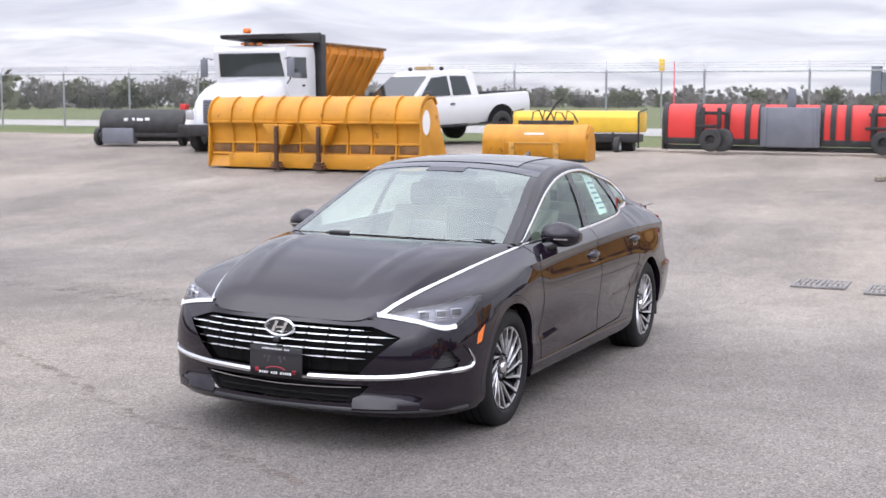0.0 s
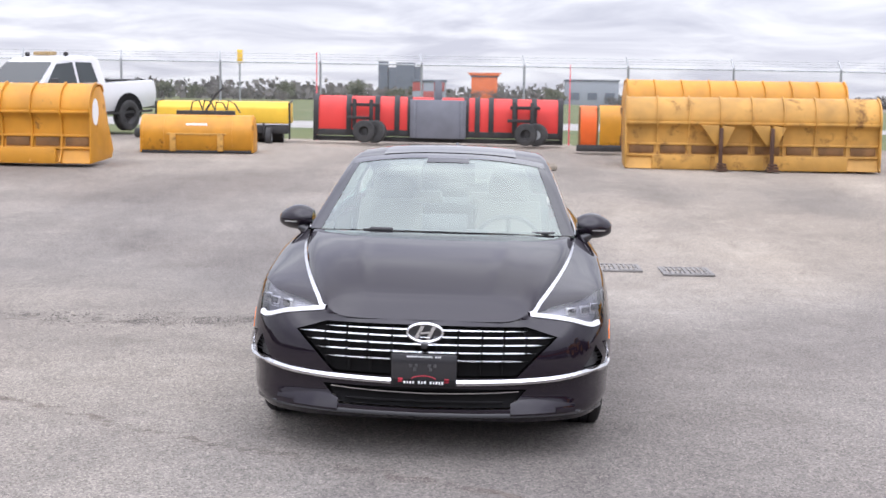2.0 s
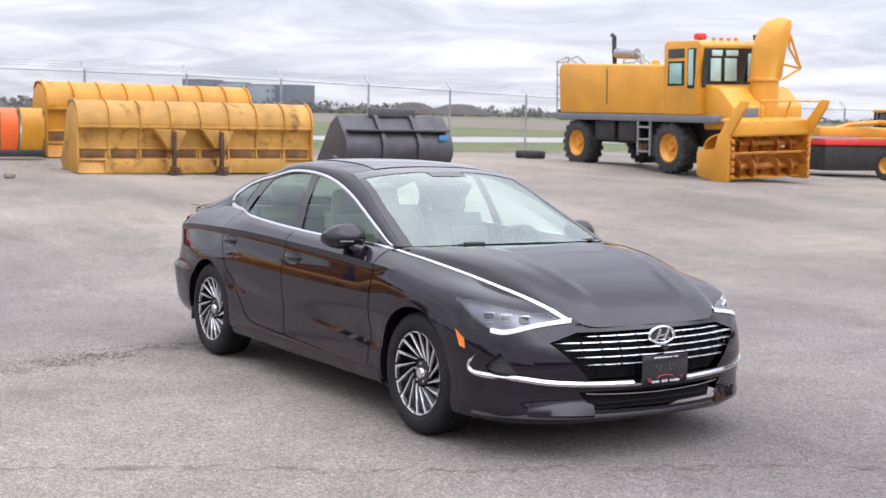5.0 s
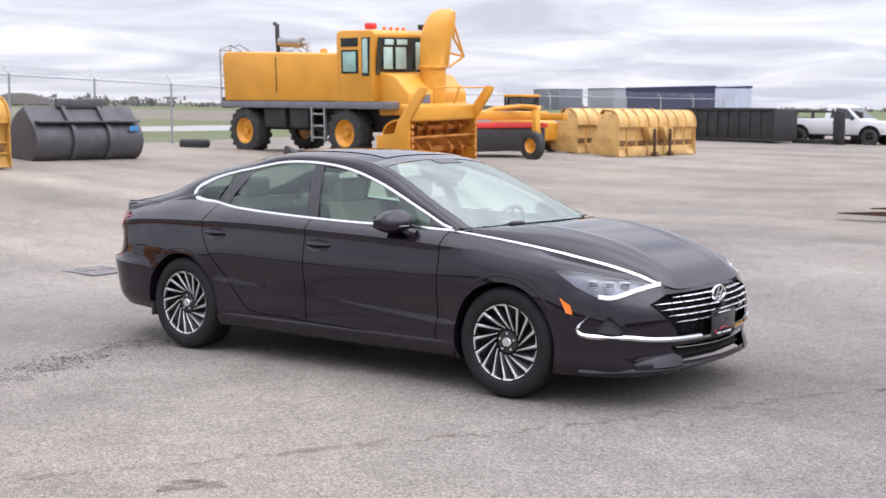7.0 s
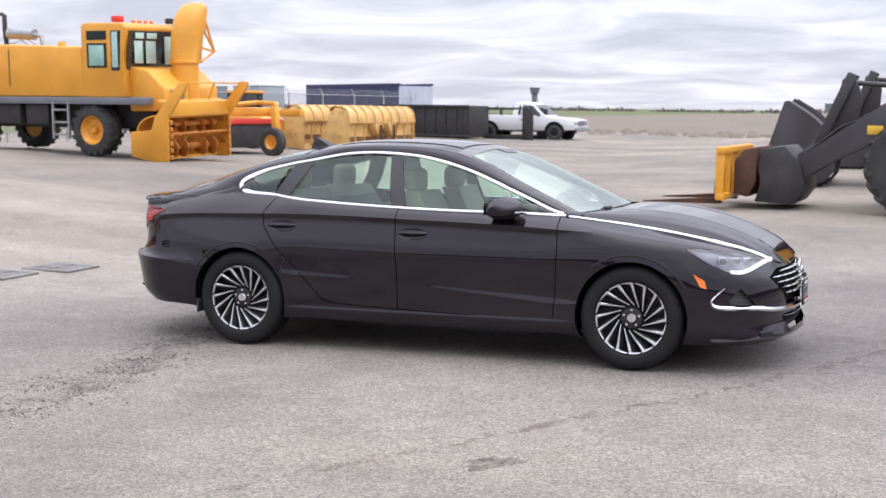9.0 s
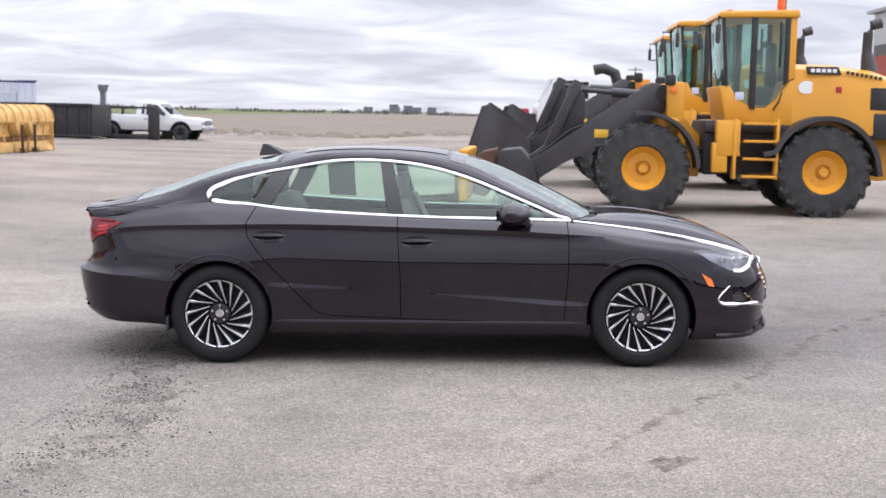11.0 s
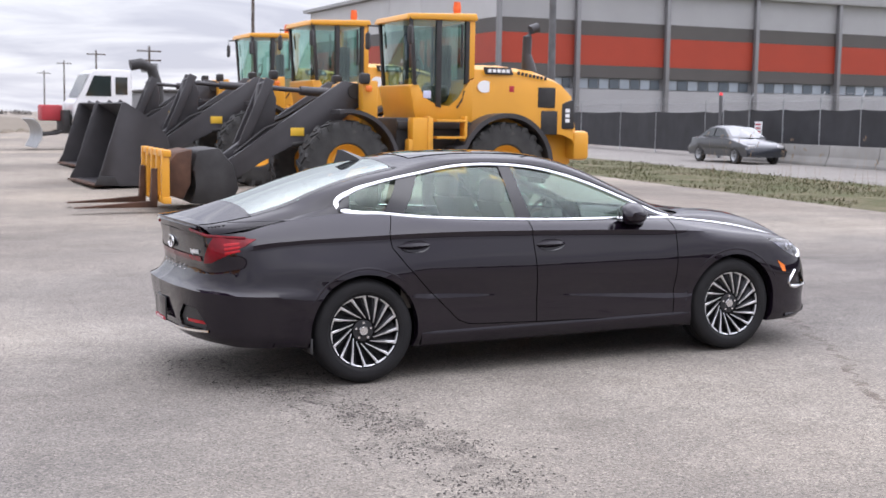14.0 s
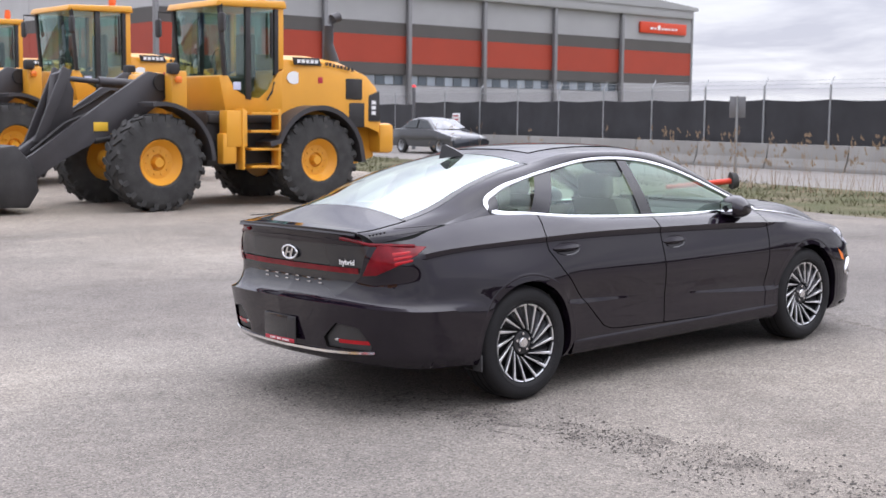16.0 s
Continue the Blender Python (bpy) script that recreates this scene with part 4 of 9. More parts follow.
recess_skin = take(skin, lambda c: c.x < -2.2 and inside((c.y, c.z), RB))


def both(bm):
    bmesh.ops.remove_doubles(bm, verts=bm.verts, dist=1e-5)
    return mirror_y(bm)


def side_pair(name, bm, material, label="", parent=None, depth=0.0, smooth=40):
    """The right-hand part and its mirror image, as two objects."""
    bmesh.ops.remove_doubles(bm, verts=bm.verts, dist=1e-5)
    if depth:
        shell(bm, depth)
    other = bm.copy()
    for v in other.verts:
        v.co.y = -v.co.y
    bmesh.ops.reverse_faces(other, faces=other.faces)
    par = parent if isinstance(parent, (list, tuple)) else (parent or car, parent or car)
    return part(name, bm, material, par[0], label, smooth), part(name, other, material, par[1], label, smooth)


seams = BM()


def add_seam(bm):
    s = seam_from(bm)
    me_ = bpy.data.meshes.new("tmp")
    s.to_mesh(me_)
    s.free()
    seams.from_mesh(me_)
    bpy.data.meshes.remove(me_)


for d in (door_f, door_r):
    bmesh.ops.remove_doubles(d, verts=d.verts, dist=1e-5)
    add_seam(d)
fdoors = side_pair("front_door", door_f, CARPAINT, depth=0.02)
rdoors = side_pair("rear_door", door_r, CARPAINT, depth=0.02)
side_pair("panel_gap", seams, GAP)

# fuel of the rest: side rails, pillars, and the hood
rail = BM()
rows = []
for i in range(NT):
    a, b = DLO[i], EDGE[i]
    rows.append([tuple(a + (b - a) * k + np.array([0, -1, 0.6]) * 0.012 * math.sin(math.pi * k)) for k in np.linspace(0, 1, 8)])
grid(rail, rows)
body = BM()
for src in (skin, rail):
    bmesh.ops.remove_doubles(src, verts=src.verts, dist=1e-5)
    me_ = bpy.data.meshes.new("tmp")
    src.to_mesh(me_)
    src.free()
    body.from_mesh(me_)
    bpy.data.meshes.remove(me_)
es = [e for e in body.edges if len(e.link_faces) == 1 and all(v.co.z < 0.72 and math.hypot(abs(v.co.x) - 1.42, v.co.z - 0.335) < 0.3655 for v in e.verts)]
r_ = bmesh.ops.extrude_edge_only(body, edges=es)
for v in r_["geom"]:
    if isinstance(v, bmesh.types.BMVert):
        v.co.y += 0.07
both(body)
part("body", body, CARPAINT, car, smooth=32)

# rolled lips round the wheel arches
for cx in ARCH:
    bm = BM()
    rows = []
    for a in np.linspace(-.18, math.pi + .18, 44):
        row = []
        for r, dy in ((.418, .0015), (.408, -.0010), (.398, -.0010), (.383, .004), (.3655, .013), (.363, .03)):
            x, z = cx + r * math.cos(a), .335 + r * math.sin(a)
            row.append((x, wall_at(x, max(z, .25)).y + dy, z))
        rows.append(row)
    grid(bm, rows)
    side_pair("arch_lip", bm, CARPAINT)

# hood
hood = BM()
rows = []
NH = 44
hl_line = [p for p in TOPLINE if p[0] > 0.93]
hl_line = np.array(hl_line)[::-1]        # from the windscreen forward, ending at the nose's middle
u = np.linspace(0, 1, len(hl_line))
hood_mid = spline([(1.16, 0, .997), (1.35, 0, 1.000), (1.6, 0, .976), (1.85, 0, .922), (2.05, 0, .848), (2.20, 0, .768), (2.302, 0, .672)], NH)
edge_pts = spline(hl_line[np.linspace(0, len(hl_line) - 1, 12).astype(int)], 400)
# the edge is walked by x, the last stretch across the nose by y
lip_i = int(np.argmin(np.abs(edge_pts[:, 1] + 0.47)))
for i in range(NH):
    f_ = i / (NH - 1)
    e = edge_pts[int(f_ * lip_i)]
    row = []
    for j in range(0, 25):
        k = 1 - (1 - j / 24) ** 1.35
        s = 1 - k ** 8
        m_ = hood_mid[i]
        x = e[0] + (m_[0] - e[0]) * s
        z = e[2] + (m_[2] - e[2]) * s
        yk = k * abs(e[1])
        ridge = math.exp(-((k - 0.55) / 0.045) ** 2) * 0.010 * math.sin(math.pi * min(1, f_ * 1.05)) + math.exp(-((k - 0.93) / 0.05) ** 2) * 0.006
        row.append((x, -yk, z + ridge))
    rows.append(row)
# last row follows the nose lip
rows.append([(float(front_at(-p[1], .672)[0]) - 0.004, p[1], .664 + 0.02 * (abs(p[1]) / .47) ** 2) for p in rows[-1]])
grid(hood, rows)
both(hood)
bmesh.ops.remove_doubles(hood, verts=hood.verts, dist=1e-4)
part("hood", hood, CARPAINT, car, smooth=30)

# cowl, windscreen, roof, rear window, boot lid
bm = BM()
grid(bm, [[(1.0 + .17 * (1 - abs(k) ** 2.4) + dx, -k * .72, .975 + dz + .012 * (1 - k * k)) for k in np.linspace(-1, 1, 21)] for dx, dz in ((0.06, .0), (-.02, -.012), (-0.10, -0.05))])
part("cowl_panel", bm, PLASTIC, car)
bm = BM()
grid(bm, top_rows(0, int(2.35 * KEY)))
part("windscreen", bm, CARGLASS, car, "green-tinted windscreen reflecting the sky").visible_shadow = False
bm = BM()
grid(bm, [r[:2] for r in top_rows(0, int(2.35 * KEY), 14, 0.002)])
side_pair("pillar_trim", bm, GLOSSBLACK)
bm = BM()
grid(bm, top_rows(int(2.30 * KEY), int(2.75 * KEY), 14, 0.003))
part("roof_header", bm, PRIVACY, car)
bm = BM()
grid(bm, [r[11:18] for r in top_rows(int(2.02 * KEY), int(2.35 * KEY), 14, 0.003)])
part("sensor_housing", bm, GLOSSBLACK, car)
bm = BM()
grid(bm, top_rows(int(2.72 * KEY), int(6.05 * KEY)))
part("roof", bm, CARPAINT, car)
bm = BM()
grid(bm, [r[4:-4] for r in top_rows(int(2.85 * KEY), int(4.3 * KEY), 14, 0.004)])
part("sunroof_glass", bm, PRIVACY, car, "dark glass sunroof panel")
bm = BM()
grid(bm, [r[4:-4] for r in top_rows(int(4.36 * KEY), int(5.5 * KEY), 14, 0.004)])
part("sunroof_glass", bm, PRIVACY, car, "dark glass sunroof panel")
bm = BM()
grid(bm, top_rows(int(6.02 * KEY), int(10.2 * KEY)))
part("rear_window", bm, REARGLASS, car, "sloping rear window reflecting the sky").visible_shadow = False
bm = BM()
grid(bm, top_rows(int(10.15 * KEY), NT - 1, 14, 0.0015))
tr = top_rows(NT - 1, NT - 1)[0]
grid(bm, [tr, [(x - .012, y, z - .018) for x, y, z in tr], [(x + .06, y * .98, z - .05) for x, y, z in tr]])
part("boot_lid", bm, CARPAINT, car)
# dark border of the rear window
bm = BM()
tw = top_rows(int(6.02 * KEY), int(10.2 * KEY), 14, 0.002)
grid(bm, [r[:2] for r in tw]), grid(bm, [r[-2:] for r in tw]), grid(bm, tw[-2:]), grid(bm, tw[:2])
part("rear_window_border", bm, GLOSSBLACK, car)

bm = BM()
tube(bm, [Vector(p) + Vector((0, 0, .0005)) for p in EDGE[int(10.15 * KEY)::2]], .0028, 5)
side_pair("lid_gap", bm, GAP)

# floor and cabin tub
bm = BM()
prism(bm, [(-2.2, .33), (-1.85, .26), (1.8, .22), (2.1, .25), (2.1, .40), (1.05, .45), (1.0, .80), (.95, .45), (-1.6, .45), (-1.75, .80), (-2.2, .80)], -.52, .52, "y")
box(bm, (0, 0, .28), (2.0, 1.56, .12))
part("underbody", bm, DARK, car)
for cx in (1.42, -1.42):
    for sy in (-1, 1):
        bm = BM()
        rows = [[(cx + r * math.cos(a), sy * yy, 0.335 + r * math.sin(a)) for yy, r in ((.80, .385), (.56, .385), (.54, .05))] for a in np.linspace(-.3, math.pi + .3, 20)]
        grid(bm, rows)
        part("wheel_liner", bm, DARK, car)

# chrome outline of the side windows, running on along the hood to the headlamp
chrome = BM()


def tail_y(z, x):
    return (-.79 + .5 * (z - 1.0) + .09 * max(0, -x - 1.0)) / 1.055


TAIL = [(x, tail_y(z, x), z) for x, z in ((-1.386, 1.076), (-1.464, 1.088), (-1.503, 1.104), (-1.524, 1.124), (-1.527, 1.140), (-1.517, 1.158), (-1.490, 1.178), (-1.44, 1.200), (-1.359, 1.232))]
ring_ = [(0.955, -.736, .973)] + [tuple(belt_at(x)) for x in np.linspace(.86, -1.24, 16)] + TAIL + [tuple(dlo_at(x)) for x in np.linspace(-1.24, .86, 16)] + [(0.94, -.739, .983)]
ring_ = spline(ring_, 220)
rows = []
for i, p in enumerate(ring_):
    p = Vector(p)
    d = Vector(ring_[min(i + 1, 219)]) - Vector(ring_[max(i - 1, 0)])
    d.normalize()
    out = Vector((0, -1, 0.45)).normalized()
    a_ = d.cross(out).normalized() * (.0085 + .0075 * float(smoothstep(-1.15, -1.5, p.x)))
    o = out
    rows.append([p - a_ - o * .004, p - a_ + o * .004, p + o * .007, p + a_ + o * .004, p + a_ - o * .004])
grid(chrome, rows)
side_pair("window_trim", chrome, CHROME, "bright chrome window surround")
hoodtrim = BM()
ht = [p for p in edge_pts[:lip_i + 1:4]]
rows = []
for i, p in enumerate(ht):
    p = Vector(p)
    d = (Vector(ht[min(i + 1, len(ht) - 1)]) - Vector(ht[max(i - 1, 0)])).normalized()
    n_ = Vector((0.1, -.55, .8)).normalized()
    a = d.cross(n_).normalized() * (.0055 + .004 * min(1, i / len(ht) * 1.1))
    o = Vector((0.1, -.4, .9)) * .005
    rows.append([p - a - o, p - a + o, p + a + o, p + a - o])
grid(hoodtrim, rows)
side_pair("hood_trim", hoodtrim, CHROME, "chrome strip along the hood edge")

# side windows


def pane_grid(x0, x1, inset=0.012, bulge=0.012, n=26, lean0=0.0, lean1=0.0):
    bm = BM()
    rows = []
    for i in range(n + 1):
        row = []
        for j in range(9):
            k = j / 8
            x = x0 + lean0 * k + (x1 + lean1 * k - x0 - lean0 * k) * i / n
            b, t_ = belt_at(x), dlo_at(x)
            if t_.z - b.z < 0.006:
                t_ = b + Vector((0, 0.002, 0.006))
            p = b + (t_ - b) * (0.02 + 0.96 * k)
            p.y += inset - bulge * math.sin(math.pi * k)
            row.append(p)
        rows.append(row)
    grid(bm, rows)
    return bm


for g_ in side_pair("front_window", pane_grid(-.175, .86, lean0=-.085), SIDEGLASS, parent=fdoors):
    g_.visible_shadow = False
for g_ in side_pair("rear_window_pane", pane_grid(-1.10, -.285, lean0=.16, lean1=-.06), SIDEGLASS, parent=rdoors):
    g_.visible_shadow = False
for g_ in side_pair("quarter_window", pane_grid(-1.455, -1.235, inset=.006, lean0=.03, lean1=.10), SIDEGLASS):
    g_.visible_shadow = False
side_pair("b_pillar", pane_grid(-.287, -.173, inset=.004, n=4, lean0=-.058, lean1=-.085), GLOSSBLACK, "gloss black pillar")
side_pair("c_pillar", pane_grid(-1.225, -1.095, inset=.004, n=5, lean0=.135, lean1=.155), GLOSSBLACK, "gloss black pillar")
side_pair("quarter_surround", pane_grid(-1.522, -1.45, inset=.006, n=5, lean1=.03), GLOSSBLACK)
side_pair("quarter_panel", pane_grid(-2.25, -1.518, inset=.001, bulge=.002, n=30), CARPAINT)
side_pair("mirror_sail", pane_grid(.78, .92, inset=.006, n=6, lean0=-.04), GLOSSBLACK)

# door handles
for x0, doors in ((-.08, fdoors), (-1.075, rdoors)):
    bm = BM()
    c = wall_at(x0, .835 if x0 > -1 else .865)
    for i, (w, dz) in enumerate(((.155, 0),)):
        pts = []
        for k in np.linspace(-1, 1, 17):
            pts.append((k, (1 - abs(k) ** 2.6)))
        rows = []
        for k, e in pts:
            h = .006 + .022 * e
            prof = [(-h, 0), (-h * .8, -.012 * e - .006), (0, -.030 * e - .008), (h * .7, -.024 * e - .006), (h, 0)]
            rows.append([(c.x + k * .112, c.y + .004 + dy, c.z + dz_ + .010 * (k + 1) * .1) for dz_, dy in prof])
        grid(bm, rows)
    side_pair("door_handle", bm, CARPAINT, "black door handle", parent=doors)
    bm = BM()
    rows = []
    for k in np.linspace(-1, 1, 15):
        h = .040 * math.sqrt(max(0.004, 1 - k * k))
        rows.append([wall_at(c.x + .004 + k * .104, c.z - .004 + h * q) + Vector((0, -.0025 + .012 * (1 - q * q) * (1 - k * k), 0)) for q in (-1, -.5, 0, .5, 1)])
    grid(bm, rows)
    side_pair("handle_recess", bm, GLOSSBLACK, parent=doors)

# mirrors
bm = BM()
rows = []
for k in np.linspace(0, 1, 13):
    y = -.765 - .20 * k
    r = (math.sin(math.pi * (0.14 + 0.80 * k))) ** 0.55
    cx, cz = .60 - .05 * k, 1.012 - .012 * k
    rows.append([(cx + .108 * r * math.cos(a) - (.01 if math.cos(a) < -.5 else 0), y, cz + .088 * r * math.sin(a) * (1.0 if math.sin(a) > 0 else .75)) for a in np.linspace(0, 2 * math.pi, 20, endpoint=False)])
grid(bm, rows, False, True)
bm.faces.new([v for v in bm.verts[:20]][::-1])
bm.faces.new([v for v in bm.verts[-20:]])
mir = side_pair("door_mirror", bm, CARPAINT, parent=None)
bm = BM()
tube(bm, [(.68, -.76, .935), (.655, -.82, .955), (.62, -.85, .985)], .03, 10)
side_pair("mirror_arm", bm, GLOSSBLACK, parent=mir)
bm = BM()
rows = [[(.60 - .05 * k + .109, -.765 - .20 * k, .998 + dz) for dz in (-.006, .002)] for k in np.linspace(.42, .80, 6)]
grid(bm, rows)
side_pair("turn_lamp", bm, SATIN, parent=mir)
bm = BM()
rows = [[(.60 - .05 * k - .113, -.765 - .20 * k, 1.008 + dz) for dz in (-.036, .042)] for k in np.linspace(.24, .76, 6)]
grid(bm, rows)
side_pair("mirror_glass", bm, CHROME, parent=mir)

# headlamps: dark bowl, projector units, chrome lower blade, clear cover
bowl = lamp_skin.copy()
for v in bowl.verts:
    v.co -= HLWAY * .045
    v.co.z = .72 + (v.co.z - .72) * .97
side_pair("headlamp_bowl", bowl, mat("lamp_interior", (0.18, 0.18, 0.205), 0.32, 0.4, 0.25, 22))
cover = lamp_skin
hl_pair = side_pair("headlamp", cover, LENS, "clear headlamp with chrome-edged lower blade")
for g_ in hl_pair:
    g_.visible_shadow = False
for k in range(3):
    c = on_corner(HL[1].lerp(HL[4], .16 + .27 * k) + Vector((0, 0, .030 - .004 * k))) - HLWAY * .030
    turn = Matrix.Translation(c) @ Matrix.Rotation(radians(-43), 4, "Z")
    bm = BM()
    box(bm, (0, 0, 0), (.03, .062, .046), .010, turn)
    side_pair("projector", bm, SATIN, parent=hl_pair)
    bm = BM()
    box(bm, (.014, 0, .001), (.012, .050, .033), .006, turn)
    side_pair("projector_lens", bm, RIMDARK, parent=hl_pair)
    bm = BM()
    box(bm, (.012, 0, -.030), (.010, .05, .005), .002, turn)
    side_pair("projector_bar", bm, SATIN, parent=hl_pair)
bm = BM()
rows = []
for p in spline([tuple(p) for p in HL[:4]], 28):
    p = on_corner(p)
    rows.append([p + Vector((0, 0, -.005)), p + HLWAY * .009, p + HLWAY * .002 + Vector((0, 0, .019)), p - HLWAY * .012 + Vector((0, 0, .021))])
grid(bm, rows)
side_pair("headlamp_blade", bm, mat("bright_lamp_blade", (0.86, 0.86, 0.88), 0.22, 0.0, 0.02, 5, coat=0.5), parent=hl_pair)

# fog corner: dark vent and chrome tick
vb = vent_skin.copy()
for v in vb.verts:
    v.co -= HLWAY * .03
side_pair("side_vent", vb, PLASTIC)
vent_skin.free()
for k in range(4):
    bm = BM()
    z = .455 + .02 * k
    a, b = front_at(-.69 - .012 * k, z), wall_at(1.97 + .005 * k, z)
    tube(bm, [Vector(a) - HLWAY * .012, Vector(b) - HLWAY * .012], .005, 6)
    side_pair("vent_slat", bm, PLASTIC)


def skin_pt(y, z):
    return front_at(-abs(y), z)


bm = BM()
low = [(0, .382), (.15, .383), (.30, .387), (.45, .393), (.58, .402), (.66, .411), (.71, .420)]
pts = [skin_pt(y, z) for y, z in low] + [wall_at(1.99, .428), wall_at(1.94, .440), wall_at(1.928, .466), wall_at(1.955, .505), wall_at(2.0, .55)]
pts = spline([tuple(p) for p in pts], 70)
rows = []
for i, p in enumerate(pts):
    p = Vector(p)
    d = (Vector(pts[min(i + 1, 69)]) - Vector(pts[max(i - 1, 0)])).normalized()
    o = (Vector((p.x - 1.55, p.y * .9, 0))).normalized()
    a = d.cross(o).normalized()
    w = .0135 if i < 56 else .0135 * max(.25, 1 - (i - 56) / 15)
    rows.append([p - a * w - o * .006, p - a * w + o * .008, p + o * .014, p + a * w + o * .008, p + a * w - o * .006])
grid(bm, rows)
both(bm)
part("bumper_trim", bm, CHROME, car, "curved chrome bumper strip")
# side marker lamps
bm = BM()
prof = [(1.815, .635), (1.885, .595), (1.90, .545), (1.862, .553)]
vs = [wall_at(x, z) + Vector((0, -.003, 0)) for x, z in prof]
f1 = [bm.verts.new(v) for v in vs]
bm.faces.new(f1)
shell(bm, .02)
side_pair("marker_lamp", bm, AMBER, "amber side marker lamp", smooth=0)

# grille: dark net behind five chrome bars
back = grille_skin
for v in back.verts:
    v.co.x -= .055
both(back)
part("grille_back", back, DARK, car)
BARS = [(.630, .465), (.600, .585), (.566, .552), (.530, .508), (.492, .468)]
for z, half in BARS:
    bm = BM()
    rows = []
    for y in np.linspace(-half, half, 41):
        p = skin_pt(y, z)
        p.y = y
        e = .0062 * (1 - .75 * max(0, (abs(y) - half + .06) / .06))
        rows.append([(p.x - .02, p.y, p.z - e), (p.x + .002, p.y, p.z - e * .8), (p.x + .008, p.y, p.z), (p.x + .002, p.y, p.z + e * .8), (p.x - .02, p.y, p.z + e)])
    grid(bm, rows)
    part("grille_bar", bm, CHROME, car)
    for s in (-.46, -.36, -.26, -.15, .15, .26, .36, .46):
        if abs(s) < half - .04:
            bm = BM()
            p = skin_pt(s, z)
            box(bm, (p.x + .004, s, z), (.012, .012, .007), .002)
            part("bar_notch", bm, GLOSSBLACK, car)
for i, y in enumerate(np.linspace(-.45, .45, 10)):
    bm = BM()
    zl = .42 if abs(y) < .36 else .52
    tube(bm, [skin_pt(y, z) * 1 + Vector((-.035, 0, 0)) if y <= 0 else Vector((skin_pt(y, z).x - .035, y, z)) for z in np.linspace(zl, .64, 5)], .006, 6)
    part("grille_rib", bm, DARK, car)
lb = lower_skin
for v in lb.verts:
    v.co.x -= .05
both(lb)
part("lower_intake", lb, DARK, car)
bm = BM()
grid(bm, [[(skin_pt(y, .330).x + dx, y, .330 + .010 * (y / .37) ** 2 + dz) for dx, dz in ((-.03, -.005), (.004, -.004), (.007, .002), (-.03, .005))] for y in np.linspace(-.43, .43, 31)])
part("intake_strip", bm, CHROME, car)
bm = BM()
pts = [skin_pt(y, .225) for y in np.linspace(0, .70, 12)]
pts += [wall_at(x, .215) for x in (2.0, 1.92)]
rows = []
for p in spline([tuple(p) for p in pts], 40):
    o = Vector((p[0] - 1.5, p[1] * .9, 0)).normalized()
    p = Vector(p)
    rows.append([p + o * .002 + Vector((0, 0, .02)), p + o * .009 + Vector((0, 0, .008)), p + o * .010 + Vector((0, 0, -.006)), p - o * .03 + Vector((0, 0, -.02))])
grid(bm, rows)
both(bm)
part("front_lip", bm, GLOSSBLACK, car, "glossy black lip under the bumper")


# angled lower corners of the front bumper
bm = BM()
rows = []
for k in np.linspace(0, 1, 16):
    y = .395 + .30 * k
    zt = .315 - .045 * k ** 1.5 - .03 * (1 - k) ** 6
    zb = .236 + .004 * k
    t_, b_ = skin_pt(y, zt), skin_pt(y, zb)
    t_.y, b_.y = -y, -y
    o = Vector((.80, -.25 - .35 * k, 0)).normalized()
    rows.append([t_ + o * .001, t_ + (b_ - t_) * .35 + o * .005, b_ + o * .009, b_ + o * .004 + Vector((0, 0, -.012))])
grid(bm, rows)
side_pair("bumper_facet", bm, CARPAINT)
for z in (.285,):
    bm = BM()
    tube(bm, [(skin_pt(y, z).x - .03, y, z) for y in np.linspace(-.36, .36, 17)], .006, 6)
    part("intake_slat", bm, DARK, car)
# skirts under the doors
bm = BM()
rows = []
for x in np.linspace(1.04, -1.03, 40):
    w = wall_at(x, .30)
    k = min(1.0, (1.04 - x) / .10, (x + 1.03) / .10)
    rows.append([(x, w.y + .004, .312), (x, w.y - .004 * k, .296), (x, w.y - .004 * k, .270), (x, w.y + .022, .215), (x, w.y + .06, .198)])
grid(bm, rows)
side_pair("side_skirt", bm, CARPAINT)
# splash guards ahead of and behind the rear wheels
bm = BM()
box(bm, (-1.775, -.79, .262), (.012, .14, .10), .005)
side_pair("splash_guard", bm, PLASTIC)


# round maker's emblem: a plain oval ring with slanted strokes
def emblem(c, rx, rz, nx, name="emblem"):
    e = part(name, revolve_ring(c, rx, rz, nx), CHROME, car)
    bm = BM()
    for sgn in (-1, 1):
        prism(bm, [(sgn * .34 * rx - .30 * rx, -rz * .74), (sgn * .34 * rx - .09 * rx, -rz * .80), (sgn * .34 * rx + .30 * rx, rz * .74), (sgn * .34 * rx + .09 * rx, rz * .80)], 0.0, .006, "x")
    prism(bm, [(-.38 * rx, -.20 * rz), (.32 * rx, -.04 * rz), (.38 * rx, .20 * rz), (-.30 * rx, .06 * rz)], 0.0, .006, "x")
    for v in bm.verts:
        v.co = Vector(c) + Vector((v.co.x * nx, v.co.y * nx, v.co.z))
    part("emblem_stroke", bm, CHROME, e)
    bm = BM()
    vs = [bm.verts.new(Vector(c) + Vector((-.004 * nx, rx * .9 * math.cos(a), rz * .9 * math.sin(a)))) for a in np.linspace(0, 2 * math.pi, 32, endpoint=False)]
    bm.faces.new(vs)
    part("emblem_back", bm, GLOSSBLACK, e)


